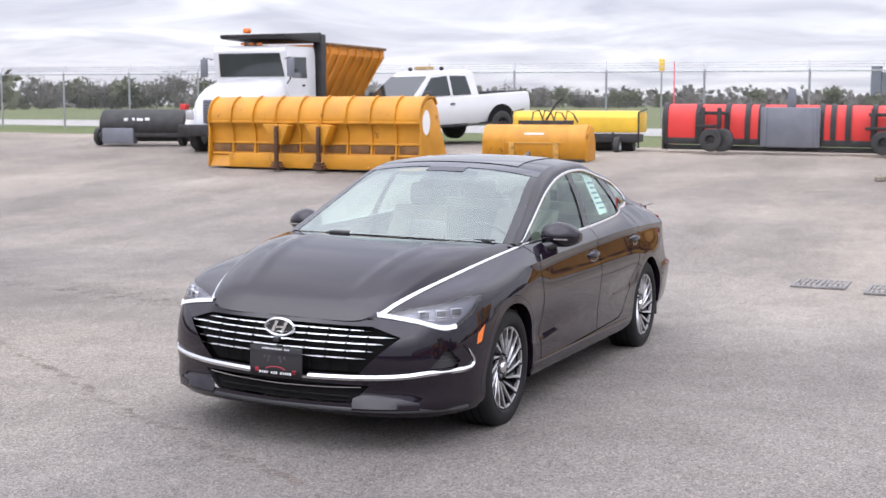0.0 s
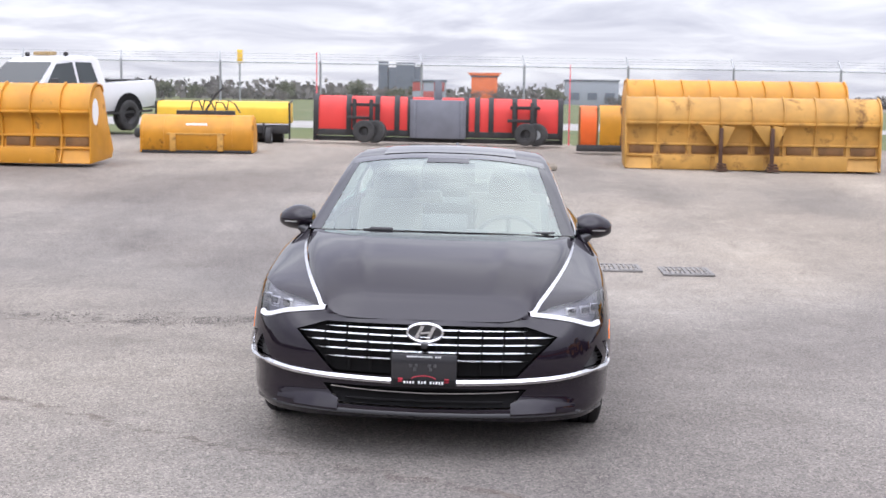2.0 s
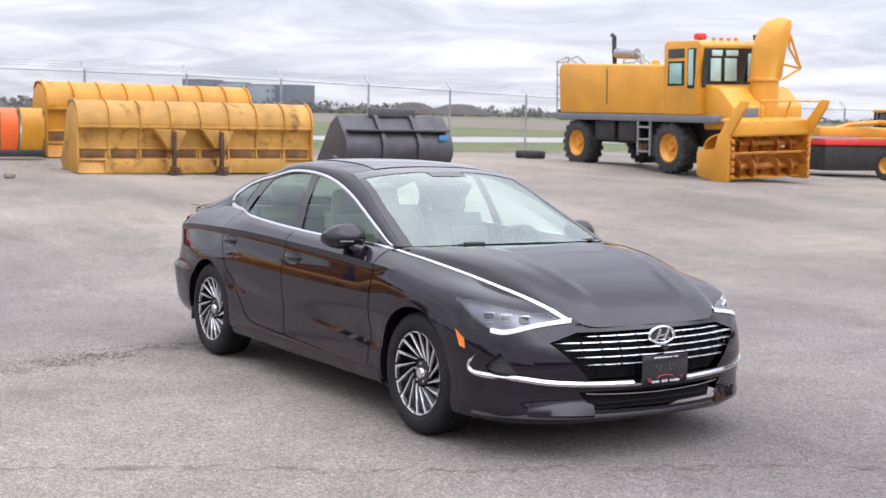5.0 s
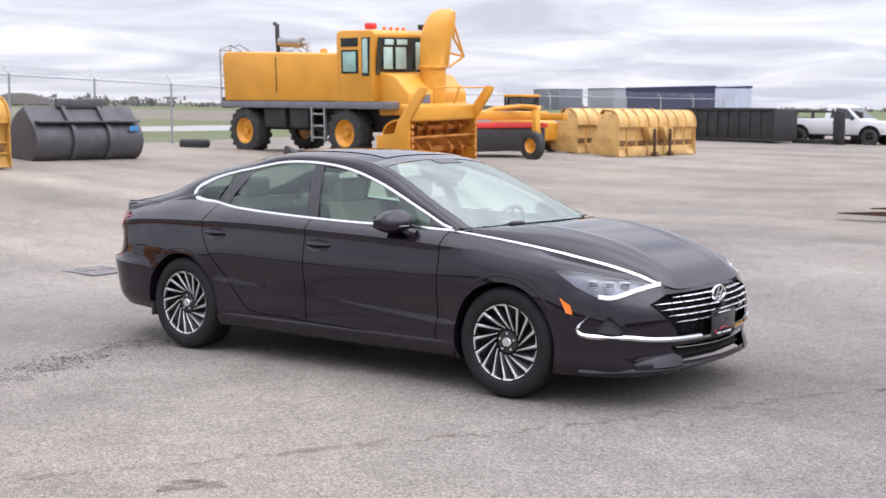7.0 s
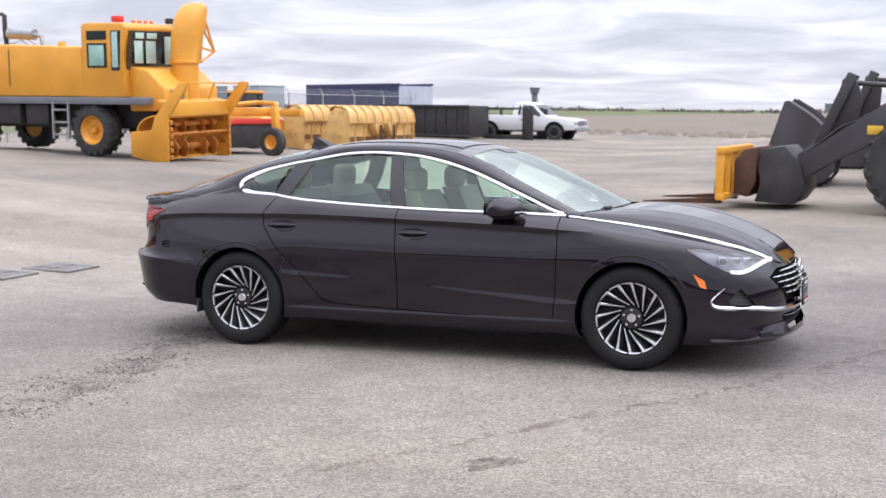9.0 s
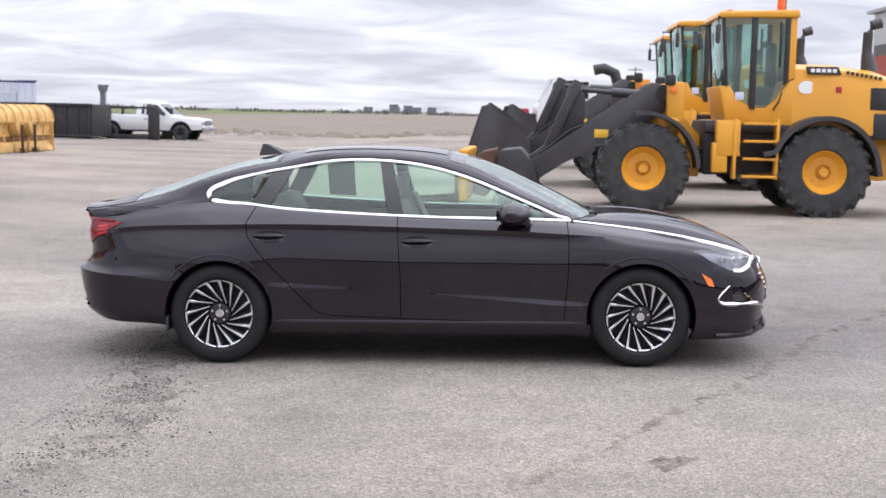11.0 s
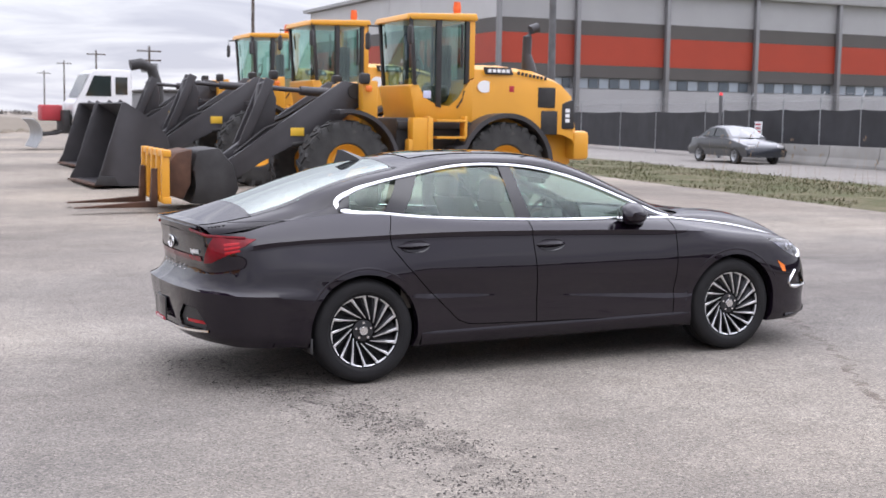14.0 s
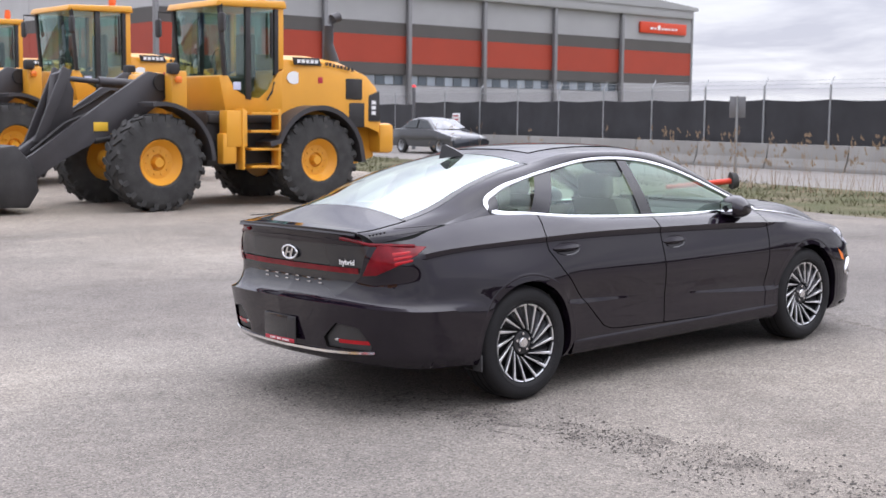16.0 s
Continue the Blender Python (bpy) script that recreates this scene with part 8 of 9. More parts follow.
# ---- wheel loaders ----
def wheel_loader(m, label):
    w = thing("wheel_loader", m, label, "wheel loader", "parked wheel loaders")
    for x, nm in ((0, "front"), (2.74, "rear")):
        for s in (-1, 1):
            road_wheel(w, (x, s * .90, .69), .69, .44, .34, LOADYEL, s, 20, bolts=10)
        bm = BM()
        cyl(bm, (x, -.8, .69), (x, .8, .69), .15, n=12)
        part("axle", bm, LOADYEL, w)
    # rear frame and belly
    bm = BM()
    prism(bm, [(1.2, .62), (1.2, 1.25), (4.3, 1.25), (4.45, .70), (3.9, .55)], -.48, .48, "y", .04)
    part("rear_frame", bm, LOADYEL, w)
    bm = BM()
    prism(bm, [(.95, .60), (.95, 1.45), (2.2, 1.45), (2.2, .65)], -.72, .72, "y", .04)
    part("belly", bm, STEELDK, w)
    # hood
    rows = []
    for x, z, hw, zb in ((2.28, 2.34, .74, 1.30), (2.9, 2.34, .80, 1.28), (3.6, 2.26, .82, 1.26), (4.05, 2.12, .80, 1.20), (4.30, 1.93, .76, 1.12), (4.38, 1.60, .72, 1.0)):
        rows.append([(x, -hw, zb), (x, -hw, z - .30), (x, -hw * .92, z - .08), (x, -hw * .6, z), (x, 0, z + .02), (x, hw * .6, z), (x, hw * .92, z - .08), (x, hw, z - .30), (x, hw, zb)])
    bm = BM()
    vs = grid(bm, rows)
    bm.faces.new(vs[-1]), bm.faces.new(vs[0][::-1])
    hd_ = part("engine_hood", bm, LOADYEL, w, smooth=35)
    for s in (-1, 1):
        bm = BM()
        box(bm, (3.72, s * .815, 1.82), (.36, .03, .34), .02)
        part("vent", bm, STEELDK, hd_)
        bm = BM()
        box(bm, (3.78, s * .815, 1.40), (.34, .03, .40), .02)
        part("vent", bm, STEELDK, hd_)
        bm = BM()
        prism(bm, [(4.02, 1.30), (4.05, 1.72), (4.30, 1.80), (4.32, 1.30)], s * .765, s * .80, "y", .008)
        dc = part("model_plate", bm, STEELDK, hd_, "dark model plate")
        for k in range(3):
            bm = BM()
            box(bm, (4.17, s * .803, 1.44 + .085 * k), (.09, .006, .062))
            part("plate_bar", bm, WHITEINK, dc)
        bm = BM()
        prism(bm, [(2.50, 2.18), (2.46, 2.30), (3.0, 2.30), (3.06, 2.18)], s * .768, s * .795, "y", .006)
        bp_ = part("brand_plate", bm, STEELDK, hd_)
        for k in range(5):
            bm = BM()
            box(bm, (2.58 + .09 * k, s * .799, 2.24), (.065, .006, .055))
            part("brand_bar", bm, WHITEINK, bp_)
        bm = BM()
        for k in range(8):
            box(bm, (3.16 + .075 * k, s * (.79 + .004 * k), 2.215 - .012 * k), (.05, .012, .055))
        part("dealer_marks", bm, STEELDK, hd_)
        bm = BM()
        vs = [bm.verts.new((2.50 + .14 * math.cos(a), s * .770, 1.98 + .10 * math.sin(a))) for a in np.linspace(0, 2 * math.pi, 20, endpoint=False)]
        bm.faces.new(vs)
        shell(bm, s * -.01)
        part("badge", bm, WHITEINK, hd_, "oval white badge", smooth=0)
        bm = BM()
        box(bm, (3.02, s * .80, 1.95), (.10, .012, .10), .004)
        part("warning_mark", bm, REDINK, hd_)
        # rear fender
        bm = BM()
        pts = [(2.74 + .84 * math.cos(a), .69 + .86 * math.sin(a)) for a in np.linspace(.12, 2.75, 18)]
        pts = [(2.74 - .94, .98)] + pts[::-1] + [(3.60, .66)]
        strip(bm, pts, .50, .075, at=s * .92)
        part("rear_fender", bm, LOADGREY, w)
        # front fender
        bm = BM()
        strip(bm, [(0 + .80 * math.cos(a), .69 + .82 * math.sin(a)) for a in np.linspace(1.75, .02, 14)], .50, -.06, at=s * .92)
        part("front_fender", bm, LOADGREY, w)
    bm = BM()
    box(bm, (4.50, 0, 1.02), (.34, 1.55, .50), .08)
    part("counterweight", bm, LOADYEL, w)
    # exhaust
    bm = BM()
    cyl(bm, (3.42, -.25, 2.25), (3.36, -.25, 2.55), .15, .09, 14)
    tube(bm, [(3.36, -.25, 2.5), (3.37, -.25, 2.85), (3.44, -.25, 2.98), (3.58, -.25, 3.02)], .085, 12)
    part("exhaust", bm, LOADGREY, w)
    # cab
    bm = BM()
    prism(bm, [(.55, 1.98), (.72, 1.42), (1.0, 1.36), (2.30, 1.36), (2.30, 2.12), (2.10, 2.05), (1.85, 1.74), (1.62, 1.62), (1.30, 1.66), (.95, 1.75), (.80, 2.0)], -.74, .74, "y", .03)
    part("cab_base", bm, LOADYEL, w)
    bm = BM()
    prism(bm, [(.42, 3.02), (.50, 3.12), (2.30, 3.16), (2.34, 3.04)], -.80, .80, "y", .03)
    part("cab_roof", bm, LOADYEL, w)
    for s in (-1, 1):
        for pts in ([(.66, 1.98), (.74, 1.98), (.62, 3.03), (.54, 3.03)], [(1.24, 1.64), (1.38, 1.62), (1.38, 3.03), (1.24, 3.03)], [(2.02, 2.0), (2.13, 2.06), (2.13, 3.03), (2.02, 3.03)]):
            bm = BM()
            prism(bm, pts, s * .70, s * .77, "y", .008)
            part("cab_post", bm, STEELDK, w)
        bm = BM()
        prism(bm, [(2.13, 2.06), (2.30, 2.12), (2.30, 3.05), (2.13, 3.05)], s * .70, s * .76, "y", .01)
        part("rear_post", bm, LOADYEL, w)
        for pts in ([(.74, 2.0), (.95, 1.76), (1.24, 1.68), (1.24, 3.02), (.62, 3.02)], [(1.38, 1.66), (1.62, 1.65), (1.85, 1.78), (2.02, 2.0), (2.02, 3.02), (1.38, 3.02)]):
            bm = BM()
            vs = [bm.verts.new((x, s * .735, z)) for x, z in pts]
            bm.faces.new(vs)
            part("side_glass", bm, CABGLASS, w, smooth=0).visible_shadow = False
        bm = BM()
        tube(bm, [(.55, s * .78, 3.0), (.40, s * 1.02, 3.02), (.40, s * 1.02, 2.90)], .016, 6)
        ms = part("mirror_stay", bm, STEELDK, w)
        bm = BM()
        box(bm, (.40, s * 1.02, 2.76), (.10, .18, .30), .05)
        part("mirror", bm, STEELDK, ms)
        bm = BM()
        tube(bm, [(1.98, s * .78, 1.62), (2.06, s * .80, 1.75), (2.10, s * .80, 1.9)], .016, 6)
        part("grab_handle", bm, STEELDK, w)
        bm = BM()
        box(bm, (1.60, s * .75, 1.33), (1.30, .10, .13), .02)
        part("sill", bm, STEELDK, w)
        # ladder
        ld = part("step_ladder", box(BM(), (1.38, s * .98, 1.02), (.05, .22, .92), .01), LOADYEL, w)
        part("ladder_rail", box(BM(), (2.02, s * .98, 1.02), (.05, .22, .92), .01), LOADYEL, ld)
        for k in range(4):
            bm = BM()
            box(bm, (1.76, s * .98, .60 + .27 * k), (.50, .24, .04), .008)
            part("step", bm, LOADYEL, ld)
        bm = BM()
        box(bm, (1.28, s * .95, 1.18), (.36, .24, .55), .02)
        part("tool_box", bm, LOADYEL, w)
        bm = BM()
        box(bm, (1.16, s * .96, .88), (.24, .20, .46), .03)
        part("tank", bm, LOADYEL, w)
    bm = BM()
    grid(bm, [[(.70 - .115 * k + .09 * (1 - (yy / .72) ** 2) * -.9, yy, 1.98 + 1.05 * k) for yy in np.linspace(-.72, .72, 9)] for k in (0, .5, 1)])
    part("windscreen", bm, CABGLASS, w).visible_shadow = False
    bm = BM()
    grid(bm, [[(2.26, yy, z) for z in (2.1, 3.02)] for yy in (-.70, .70)])
    part("rear_glass", bm, CABGLASS, w, smooth=0).visible_shadow = False
    bm = BM()
    box(bm, (1.70, 0, 1.85), (.50, .52, .30), .06)
    box(bm, (1.92, 0, 2.30), (.16, .50, .75), .06, Matrix())
    part("operator_seat", bm, STEELDK, w)
    bm = BM()
    tube(bm, [(.98, 0, 1.75), (1.15, 0, 2.22)], .04, 8)
    tube(bm, [(1.15 + .06 * math.sin(a), .19 * math.cos(a), 2.25 + .17 * math.sin(a)) for a in np.linspace(0, 2 * math.pi, 18, endpoint=False)], .014, 6, True)
    part("steering_column", bm, STEELDK, w)
    bm = BM()
    box(bm, (1.02, -.742, 1.83), (.20, .012, .12), .003)
    part("notice", bm, mat("pale_blue_notice", (0.55, 0.58, 0.75), 0.6), w)
    bm = BM()
    cyl(bm, (2.10, -.45, 3.14), (2.10, -.45, 3.22), .06, n=10)
    cyl(bm, (2.10, -.45, 3.22), (2.10, -.45, 3.36), .07, .055, 12)
    part("beacon", bm, ORANGEP, w, "orange rotating beacon")
    # front frame
    bm = BM()
    prism(bm, [(-.25, .55), (-.20, 1.0), (.20, 1.98), (.42, 2.02), (.55, 1.6), (.95, 1.2), (.95, .55)], -.34, .34, "y", .03)
    part("front_frame", bm, LOADYEL, w)
    for s in (-1, 1):
        bm = BM()
        box(bm, (.50, s * .62, 1.72), (.26, .24, .62), .03)
        box(bm, (.46, s * .66, 1.28), (.20, .20, .40), .03)
        lt = part("lamp_tower", bm, LOADYEL, w)
        bm = BM()
        box(bm, (.40, s * .72, 2.06), (.16, .18, .17), .04)
        part("headlight", bm, STEELDK, lt)
        bm = BM()
        box(bm, (.45, s * .80, 1.90), (.10, .06, .10), .02)
        part("turn_lamp", bm, AMBER, lt)
        # lift arm
        bm = BM()
        prism(bm, [(.42, 1.98), (.48, 1.66), (.0, 1.30), (-.62, 1.02), (-1.20, .72), (-1.72, .38), (-1.98, .36), (-2.02, .60), (-1.62, .82), (-1.05, 1.22), (-.40, 1.66), (.14, 2.02)], s * .40 - .04, s * .40 + .04, "y", .01)
        am = part("lift_arm", bm, LOADGREY, w)
        bm = BM()
        box(bm, (-.62, s * .445, 1.20), (.22, .006, .13), .001, Matrix())
        part("arm_label", bm, LEMON, am)
        bm = BM()
        cyl(bm, (.55, s * .40, 1.15), (-.70, s * .40, 1.0), .055, n=10)
        part("lift_cylinder", bm, STEELDK, am)
    bm = BM()
    prism(bm, [(-1.28, 1.12), (-1.15, 1.95), (-.98, 2.02), (-.86, 1.72), (-.90, 1.12), (-1.08, .95)], -.09, .09, "y", .02)
    part("bellcrank", bm, LOADGREY, w)
    for s in (-1, 1):
        bm = BM()
        prism(bm, [(-1.52, .98), (-1.36, 1.0), (-.92, 2.0), (-1.06, 2.06)], s * .17 - .03, s * .17 + .03, "y", .012)
        part("crank_plate", bm, LOADGREY, w)
        for px_, pz_ in ((-1.98, .46), (.34, 1.86)):
            part("arm_pin", cyl(BM(), (px_, s * .40 - .08, pz_), (px_, s * .40 + .08, pz_), .125, n=14), STEELDK, w)
        bm = BM()
        tube(bm, [(.35, s * .30, 1.6), (-.1, s * .34, 1.75), (-.6, s * .34, 1.45), (-1.1, s * .30, 1.25), (-1.6, s * .28, .85)], .022, 6)
        part("arm_hose", bm, STEELDK, w)
        bm = BM()
        box(bm, (1.90, s * .80, 2.62), (.05, .05, .70), .015)
        part("grab_rail", bm, STEELDK, w)
        bm = BM()
        grid(bm, [[(x, s * .742, z) for z in (1.78, 2.98)] for x in (1.26, 1.37)])
        part("door_frame", bm, STEELDK, w, smooth=0)
    bm = BM()
    cyl(bm, (.30, 0, 1.82), (-.45, 0, 1.86), .075, n=12)
    cyl(bm, (-.45, 0, 1.86), (-1.02, 0, 1.90), .04, n=10)
    part("tilt_cylinder", bm, LOADGREY, w)
    bm = BM()
    prism(bm, [(-1.25, 1.18), (-1.12, 1.10), (-1.88, .52), (-2.02, .62)], -.07, .07, "y", .02)
    part("link", bm, LOADGREY, w)
    bm = BM()
    cyl(bm, (-1.05, -.40, 1.0), (-1.05, .40, 1.0), .09, n=12)
    part("cross_tube", bm, LOADGREY, w)
    for k in range(3):
        bm = BM()
        tube(bm, [(.7, -.52, 1.15 - .05 * k), (.9, -.60, 1.0 - .1 * k), (1.2, -.62, .95 - .08 * k)], .022, 6)
        part("hose", bm, STEELDK, w)
    # the cab's front stands back from the front frame
    for ch in w.children_recursive:
        if ch.name.split(".")[0] in ("cab_base", "cab_roof", "cab_post", "side_glass", "mirror_stay", "mirror", "windscreen", "notice", "door_frame", "grab_rail", "operator_seat", "steering_column"):
            for v in ch.data.vertices:
                if v.co.x < 2.34:
                    v.co.x = 2.34 - (2.34 - v.co.x) * .66
        # the tail is short
        if ch.name.split(".")[0] in ("engine_hood", "vent", "model_plate", "plate_bar", "brand_plate", "brand_bar", "dealer_marks", "badge", "warning_mark", "rear_frame", "counterweight", "exhaust"):
            for v in ch.data.vertices:
                if v.co.x > 2.28:
                    v.co.x = 2.28 + (v.co.x - 2.28) * .92 + (.22 if ch.name.startswith("exhaust") else 0)
    return w


LS = Matrix.Scale(1.055, 4)
l1 = wheel_loader(place(2.91, 12.56, -1.5) @ LS, "yellow and grey wheel loader with pallet forks")
l2 = copy_thing(l1, place(3.01, 18.4, 0) @ LS)
l3 = copy_thing(l1, place(3.54, 25.0, 0) @ LS)
l2["label"] = l3["label"] = "yellow and grey wheel loader with a wide bucket"
l1["label"] = "yellow and grey wheel loader carrying pallet forks"
# coupler and forks on the first
fk = thing("pallet_fork", place(3.02, 12.66, -3.0) @ LS, "yellow pallet fork carriage with rusty coupler plate", "pallet fork")
bm = BM()
prism(bm, [(-2.38, .92), (-2.62, .86), (-2.74, .70), (-2.74, .20), (-2.52, .14), (-2.40, .38)], -.62, .62, "y", .03)
part("coupler", bm, RUSTPLATE, fk)
bm = BM()
prism(bm, [(-1.82, .06), (-1.66, .30), (-1.74, .66), (-1.98, .94), (-2.30, .90), (-2.38, .60), (-2.30, .34), (-2.42, .08)], -.66, .66, "y", .03)
part("coupler_plate", bm, STEELDK, fk)
for yy in (-1.05, -.52, 0, .52, 1.05):
    bm = BM()
    box(bm, (-2.86, yy, .52), (.12, .10, .80), .015)
    part("upright", bm, LOADYEL, fk)
for z in (.16, .86):
    bm = BM()
    box(bm, (-2.84, 0, z), (.12, 2.25, .10), .015)
    part("cross_bar", bm, LOADYEL, fk)
for yy in (-.62, .62):
    bm = BM()
    prism(bm, [(-2.92, .62), (-3.0, .62), (-3.02, .12), (-4.15, .035), (-4.15, .02), (-2.92, .03)], yy - .07, yy + .07, "y", .006)
    part("tine", bm, RUSTPLATE, fk)


def wide_bucket(m, label, W=2.6):
    """A loader's wide bucket resting on its edge: open front, pointed side plates, ribbed back."""
    b = thing("loader_bucket", m, label, "bucket", "loader buckets")
    pr = [tuple(q) for q in spline([(-.26, .03), (.30, .02), (.78, .03), (1.03, .16), (1.10, .48), (1.04, .95), (.72, 1.30), (.24, 1.62)], 26)]
    bm = BM()
    strip(bm, pr, W, -.03)
    part("shell", bm, LOADGREY, b)
    for sd in (-1, 1):
        bm = BM()
        prism(bm, pr + [(.17, 1.60), (-.30, .10)], sd * (W / 2 - .01), sd * (W / 2 + .03), "y", .006)
        part("side_plate", bm, LOADGREY, b)
        bm = BM()
        prism(bm, [(-.36, .04), (.10, .04), (.02, .20), (-.28, .22)], sd * (W / 2 + .03), sd * (W / 2 + .05), "y", .004)
        part("side_cutter", bm, STEELDK, b)
    for yy in (-.2 * W, .2 * W):
        bm = BM()
        strip(bm, [(u + .03, v) for u, v in pr[9:]], .10, .06, at=yy)
        part("back_rib", bm, LOADGREY, b)
    bm = BM()
    box(bm, (1.12, 0, .92), (.16, W * .5, .12), .02)
    part("back_beam", bm, LOADGREY, b)
    bm = BM()
    box(bm, (-.30, 0, .035), (.20, W + .06, .04), .01)
    part("cutting_edge", bm, RUSTPLATE, b)
    return b


for bx, by, bs in ((0.05, 18.7, 1.04), (0.65, 25.3, 1.0)):
    wide_bucket(pose(bx, by, ground_z(bx, by) + .02, 0, 0, 2) @ Matrix.Scale(bs, 4), "dark grey loader bucket resting on the asphalt")


# ---- white plough truck and van beyond the loaders ----
wt_ = thing("plow_truck", place(3.0, 37.7, 2), "white crew truck with front plough and black arm", "truck")
bm = BM()
prism(bm, [(-.95, .75), (-1.0, 1.60), (-.80, 1.76), (-.42, 2.62), (-.25, 2.76), (.92, 2.76), (1.0, 2.62), (1.0, .75)], -1.1, 1.1, "y", .05)
part("cab", bm, WHITEP, wt_)
for pts in ([(-.60, 1.84), (-.30, 2.54), (.28, 2.54), (.28, 1.84)], [(.42, 1.90), (.42, 2.50), (.84, 2.50), (.84, 1.90)]):
    for s in (-1, 1):
        cab_window("side_window", pts, s * 1.105, wt_)
bm = BM()
grid(bm, [[(-.78 + .35 * k - .025, yy, 1.80 + .80 * k) for yy in (-.98, .98)] for k in (0, 1)])
part("windscreen", bm, WINDARK, wt_)
for x in (-.2, 4.0):
    for s in (-1, 1):
        road_wheel(wt_, (x, s * .95, .48), .48, .3, .28, GALV, s)
bm = BM()
box(bm, (3.8, 0, .95), (3.2, 1.0, .3), .03)
part("chassis", bm, STEELDK, wt_)
bm = BM()
tube(bm, [(2.1, -.4, 1.2), (2.05, -.4, 2.2), (1.85, -.4, 2.85), (1.45, -.4, 3.02), (1.1, -.4, 2.95)], .20, 10)
part("loading_arm", bm, STEELDK, wt_)
bm = BM()
strip(bm, [tuple(q) for q in spline([(-2.35, 1.05), (-2.15, .85), (-2.05, .5), (-2.25, .06)], 10)], 2.6, .03)
part("plow_blade", bm, GALV, wt_)
bm = BM()
for s in (-.5, .5):
    tube(bm, [(-2.05, s, .5), (-1.5, s, .55), (-.9, s, .75)], .06, 6)
box(bm, (-1.15, 0, .95), (.25, 1.4, .8), .03)
part("plow_frame", bm, STEELDK, wt_)
bm = BM()
box(bm, (-1.55, .3, 1.25), (.7, .9, .55), .05)
part("spreader_box", bm, mat("dull_red_paint", (0.42, 0.04, 0.05), 0.5, 0, 0.15, 2), wt_)
vn = thing("white_car", place(5.0, 30.6, 4), "white car parked behind the loaders", "car")
bm = BM()
rows = []
for x, z, wd in ((-2.2, .75, .72), (-2.0, .88, .82), (-1.2, 1.02, .86), (-.55, 1.42, .78), (.2, 1.55, .76), (1.2, 1.52, .76), (1.9, 1.2, .80), (2.2, .95, .82)):
    rows.append([(x, -.86, .3), (x, -.9, .7), (x, -wd, z - .03), (x, -wd * .8, z), (x, wd * .8, z), (x, wd, z - .03), (x, .9, .7), (x, .86, .3)])
vs = grid(bm, rows)
bm.faces.new(vs[0][::-1]), bm.faces.new(vs[-1])
part("body", bm, WHITEP, vn)
bm = BM()
grid(bm, [[(-1.2 + .66 * k, yy, 1.035 + .40 * k) for yy in (-.72, .72)] for k in (.05, .95)])
part("windscreen", bm, WINDARK, vn)
for s in (-1, 1):
    cab_window("side_window", [(-.75, 1.08), (-.35, 1.42), (1.1, 1.44), (1.6, 1.1)], s * .85, vn)
    for x in (-1.35, 1.35):
        road_wheel(vn, (x, s * .80, .32), .32, .2, .2, GALV, s, 0, bolts=5)

# ---- hangar ----
hg = thing("hangar", Matrix(), "grey, brown and red clad aircraft hangar with window band", "building")
HX = [42.8, 50.3, 59.45, 69.15, 78.8, 88.8, 99.3, 111.4]
BANDS = [(0.0, 3.91, HANGARW, "lower_wall"), (4.77, 5.67, HANGARB, "brown_band"), (5.67, 7.83, HANGARR, "red_band"), (7.83, 8.88, HANGARB, "brown_band"), (8.88, 11.9, HANGARW, "upper_wall")]
YF = 84.0
for z0, z1, mm, nm in BANDS:
    for a, b in zip(HX, HX[1:]):
        dpt = 0.25 if b < 111 else 0.0
        bm = BM()
        box(bm, ((a + b) / 2, YF + .3 + dpt, (z0 + z1) / 2), (b - a - .06, .3, z1 - z0 - .01))
        part(nm, bm, mm, hg)
    for k in range(6):
        bm = BM()
        box(bm, (42.8 + .15, YF + .3 + 4 + 8 * k, (z0 + z1) / 2), (.3, 7.94, z1 - z0 - .01))
        part(nm, bm, HANGARLIT if mm is HANGARW else mm, hg)
for k in range(6):
    part("lower_wall", box(BM(), (42.8 + .15, YF + .3 + 4 + 8 * k, 4.34), (.3, 7.94, .86)), HANGARLIT, hg)
WING = mat("grey_blue_window", (0.09, 0.11, 0.13), 0.12, 0, 0.2, 0.3)
for a, b in zip(HX[:-1], HX[1:]):
    if b > 111:
        bm = BM()
        box(bm, ((a + b) / 2, YF + .3, 4.34), (b - a, .3, .86))
        part("lower_wall", bm, HANGARW, hg)
        continue
    n = 8
    for k in range(n):
        x0 = a + .35 + (b - a - .7) * k / n
        bm = BM()
        box(bm, (x0 + (b - a - .7) / n / 2, YF + .62, 4.34), ((b - a - .7) / n - .12, .05, .70))
        part("window_pane", bm, WING if k % 2 else mat("pale_window", (0.30, 0.34, 0.38), 0.15, 0, 0.2, 0.3), hg)
    bm = BM()
    box(bm, ((a + b) / 2, YF + .72, 4.34), (b - a, .1, .90))
    part("window_frame", bm, HANGARG, hg)
for x in HX[1:-1]:
    bm = BM()
    box(bm, (x, YF + .16, 5.6), (.40, .40, 11.2), .03)
    part("pilaster", bm, HANGARG, hg)
for x in (HX[0], HX[-1]):
    bm = BM()
    box(bm, (x, YF + .3, 6.0), (.35, .45, 12.0), .03)
    part("corner_trim", bm, HANGARG, hg)
bm = BM()
prism(bm, [(42.3, 11.95), (42.3, 12.25), (77, 14.6), (111.9, 12.25), (111.9, 11.95)], YF - .3, YF + 50, "y")
part("roof", bm, HANGARW, hg)
bm = BM()
box(bm, (77, YF + .1, 11.6), (68.6, .5, .9), .05)
part("fascia", bm, HANGARW, hg)
bm = BM()
box(bm, (77, YF + 49, 6), (68, .4, 12))
part("back_wall", bm, HANGARW, hg)
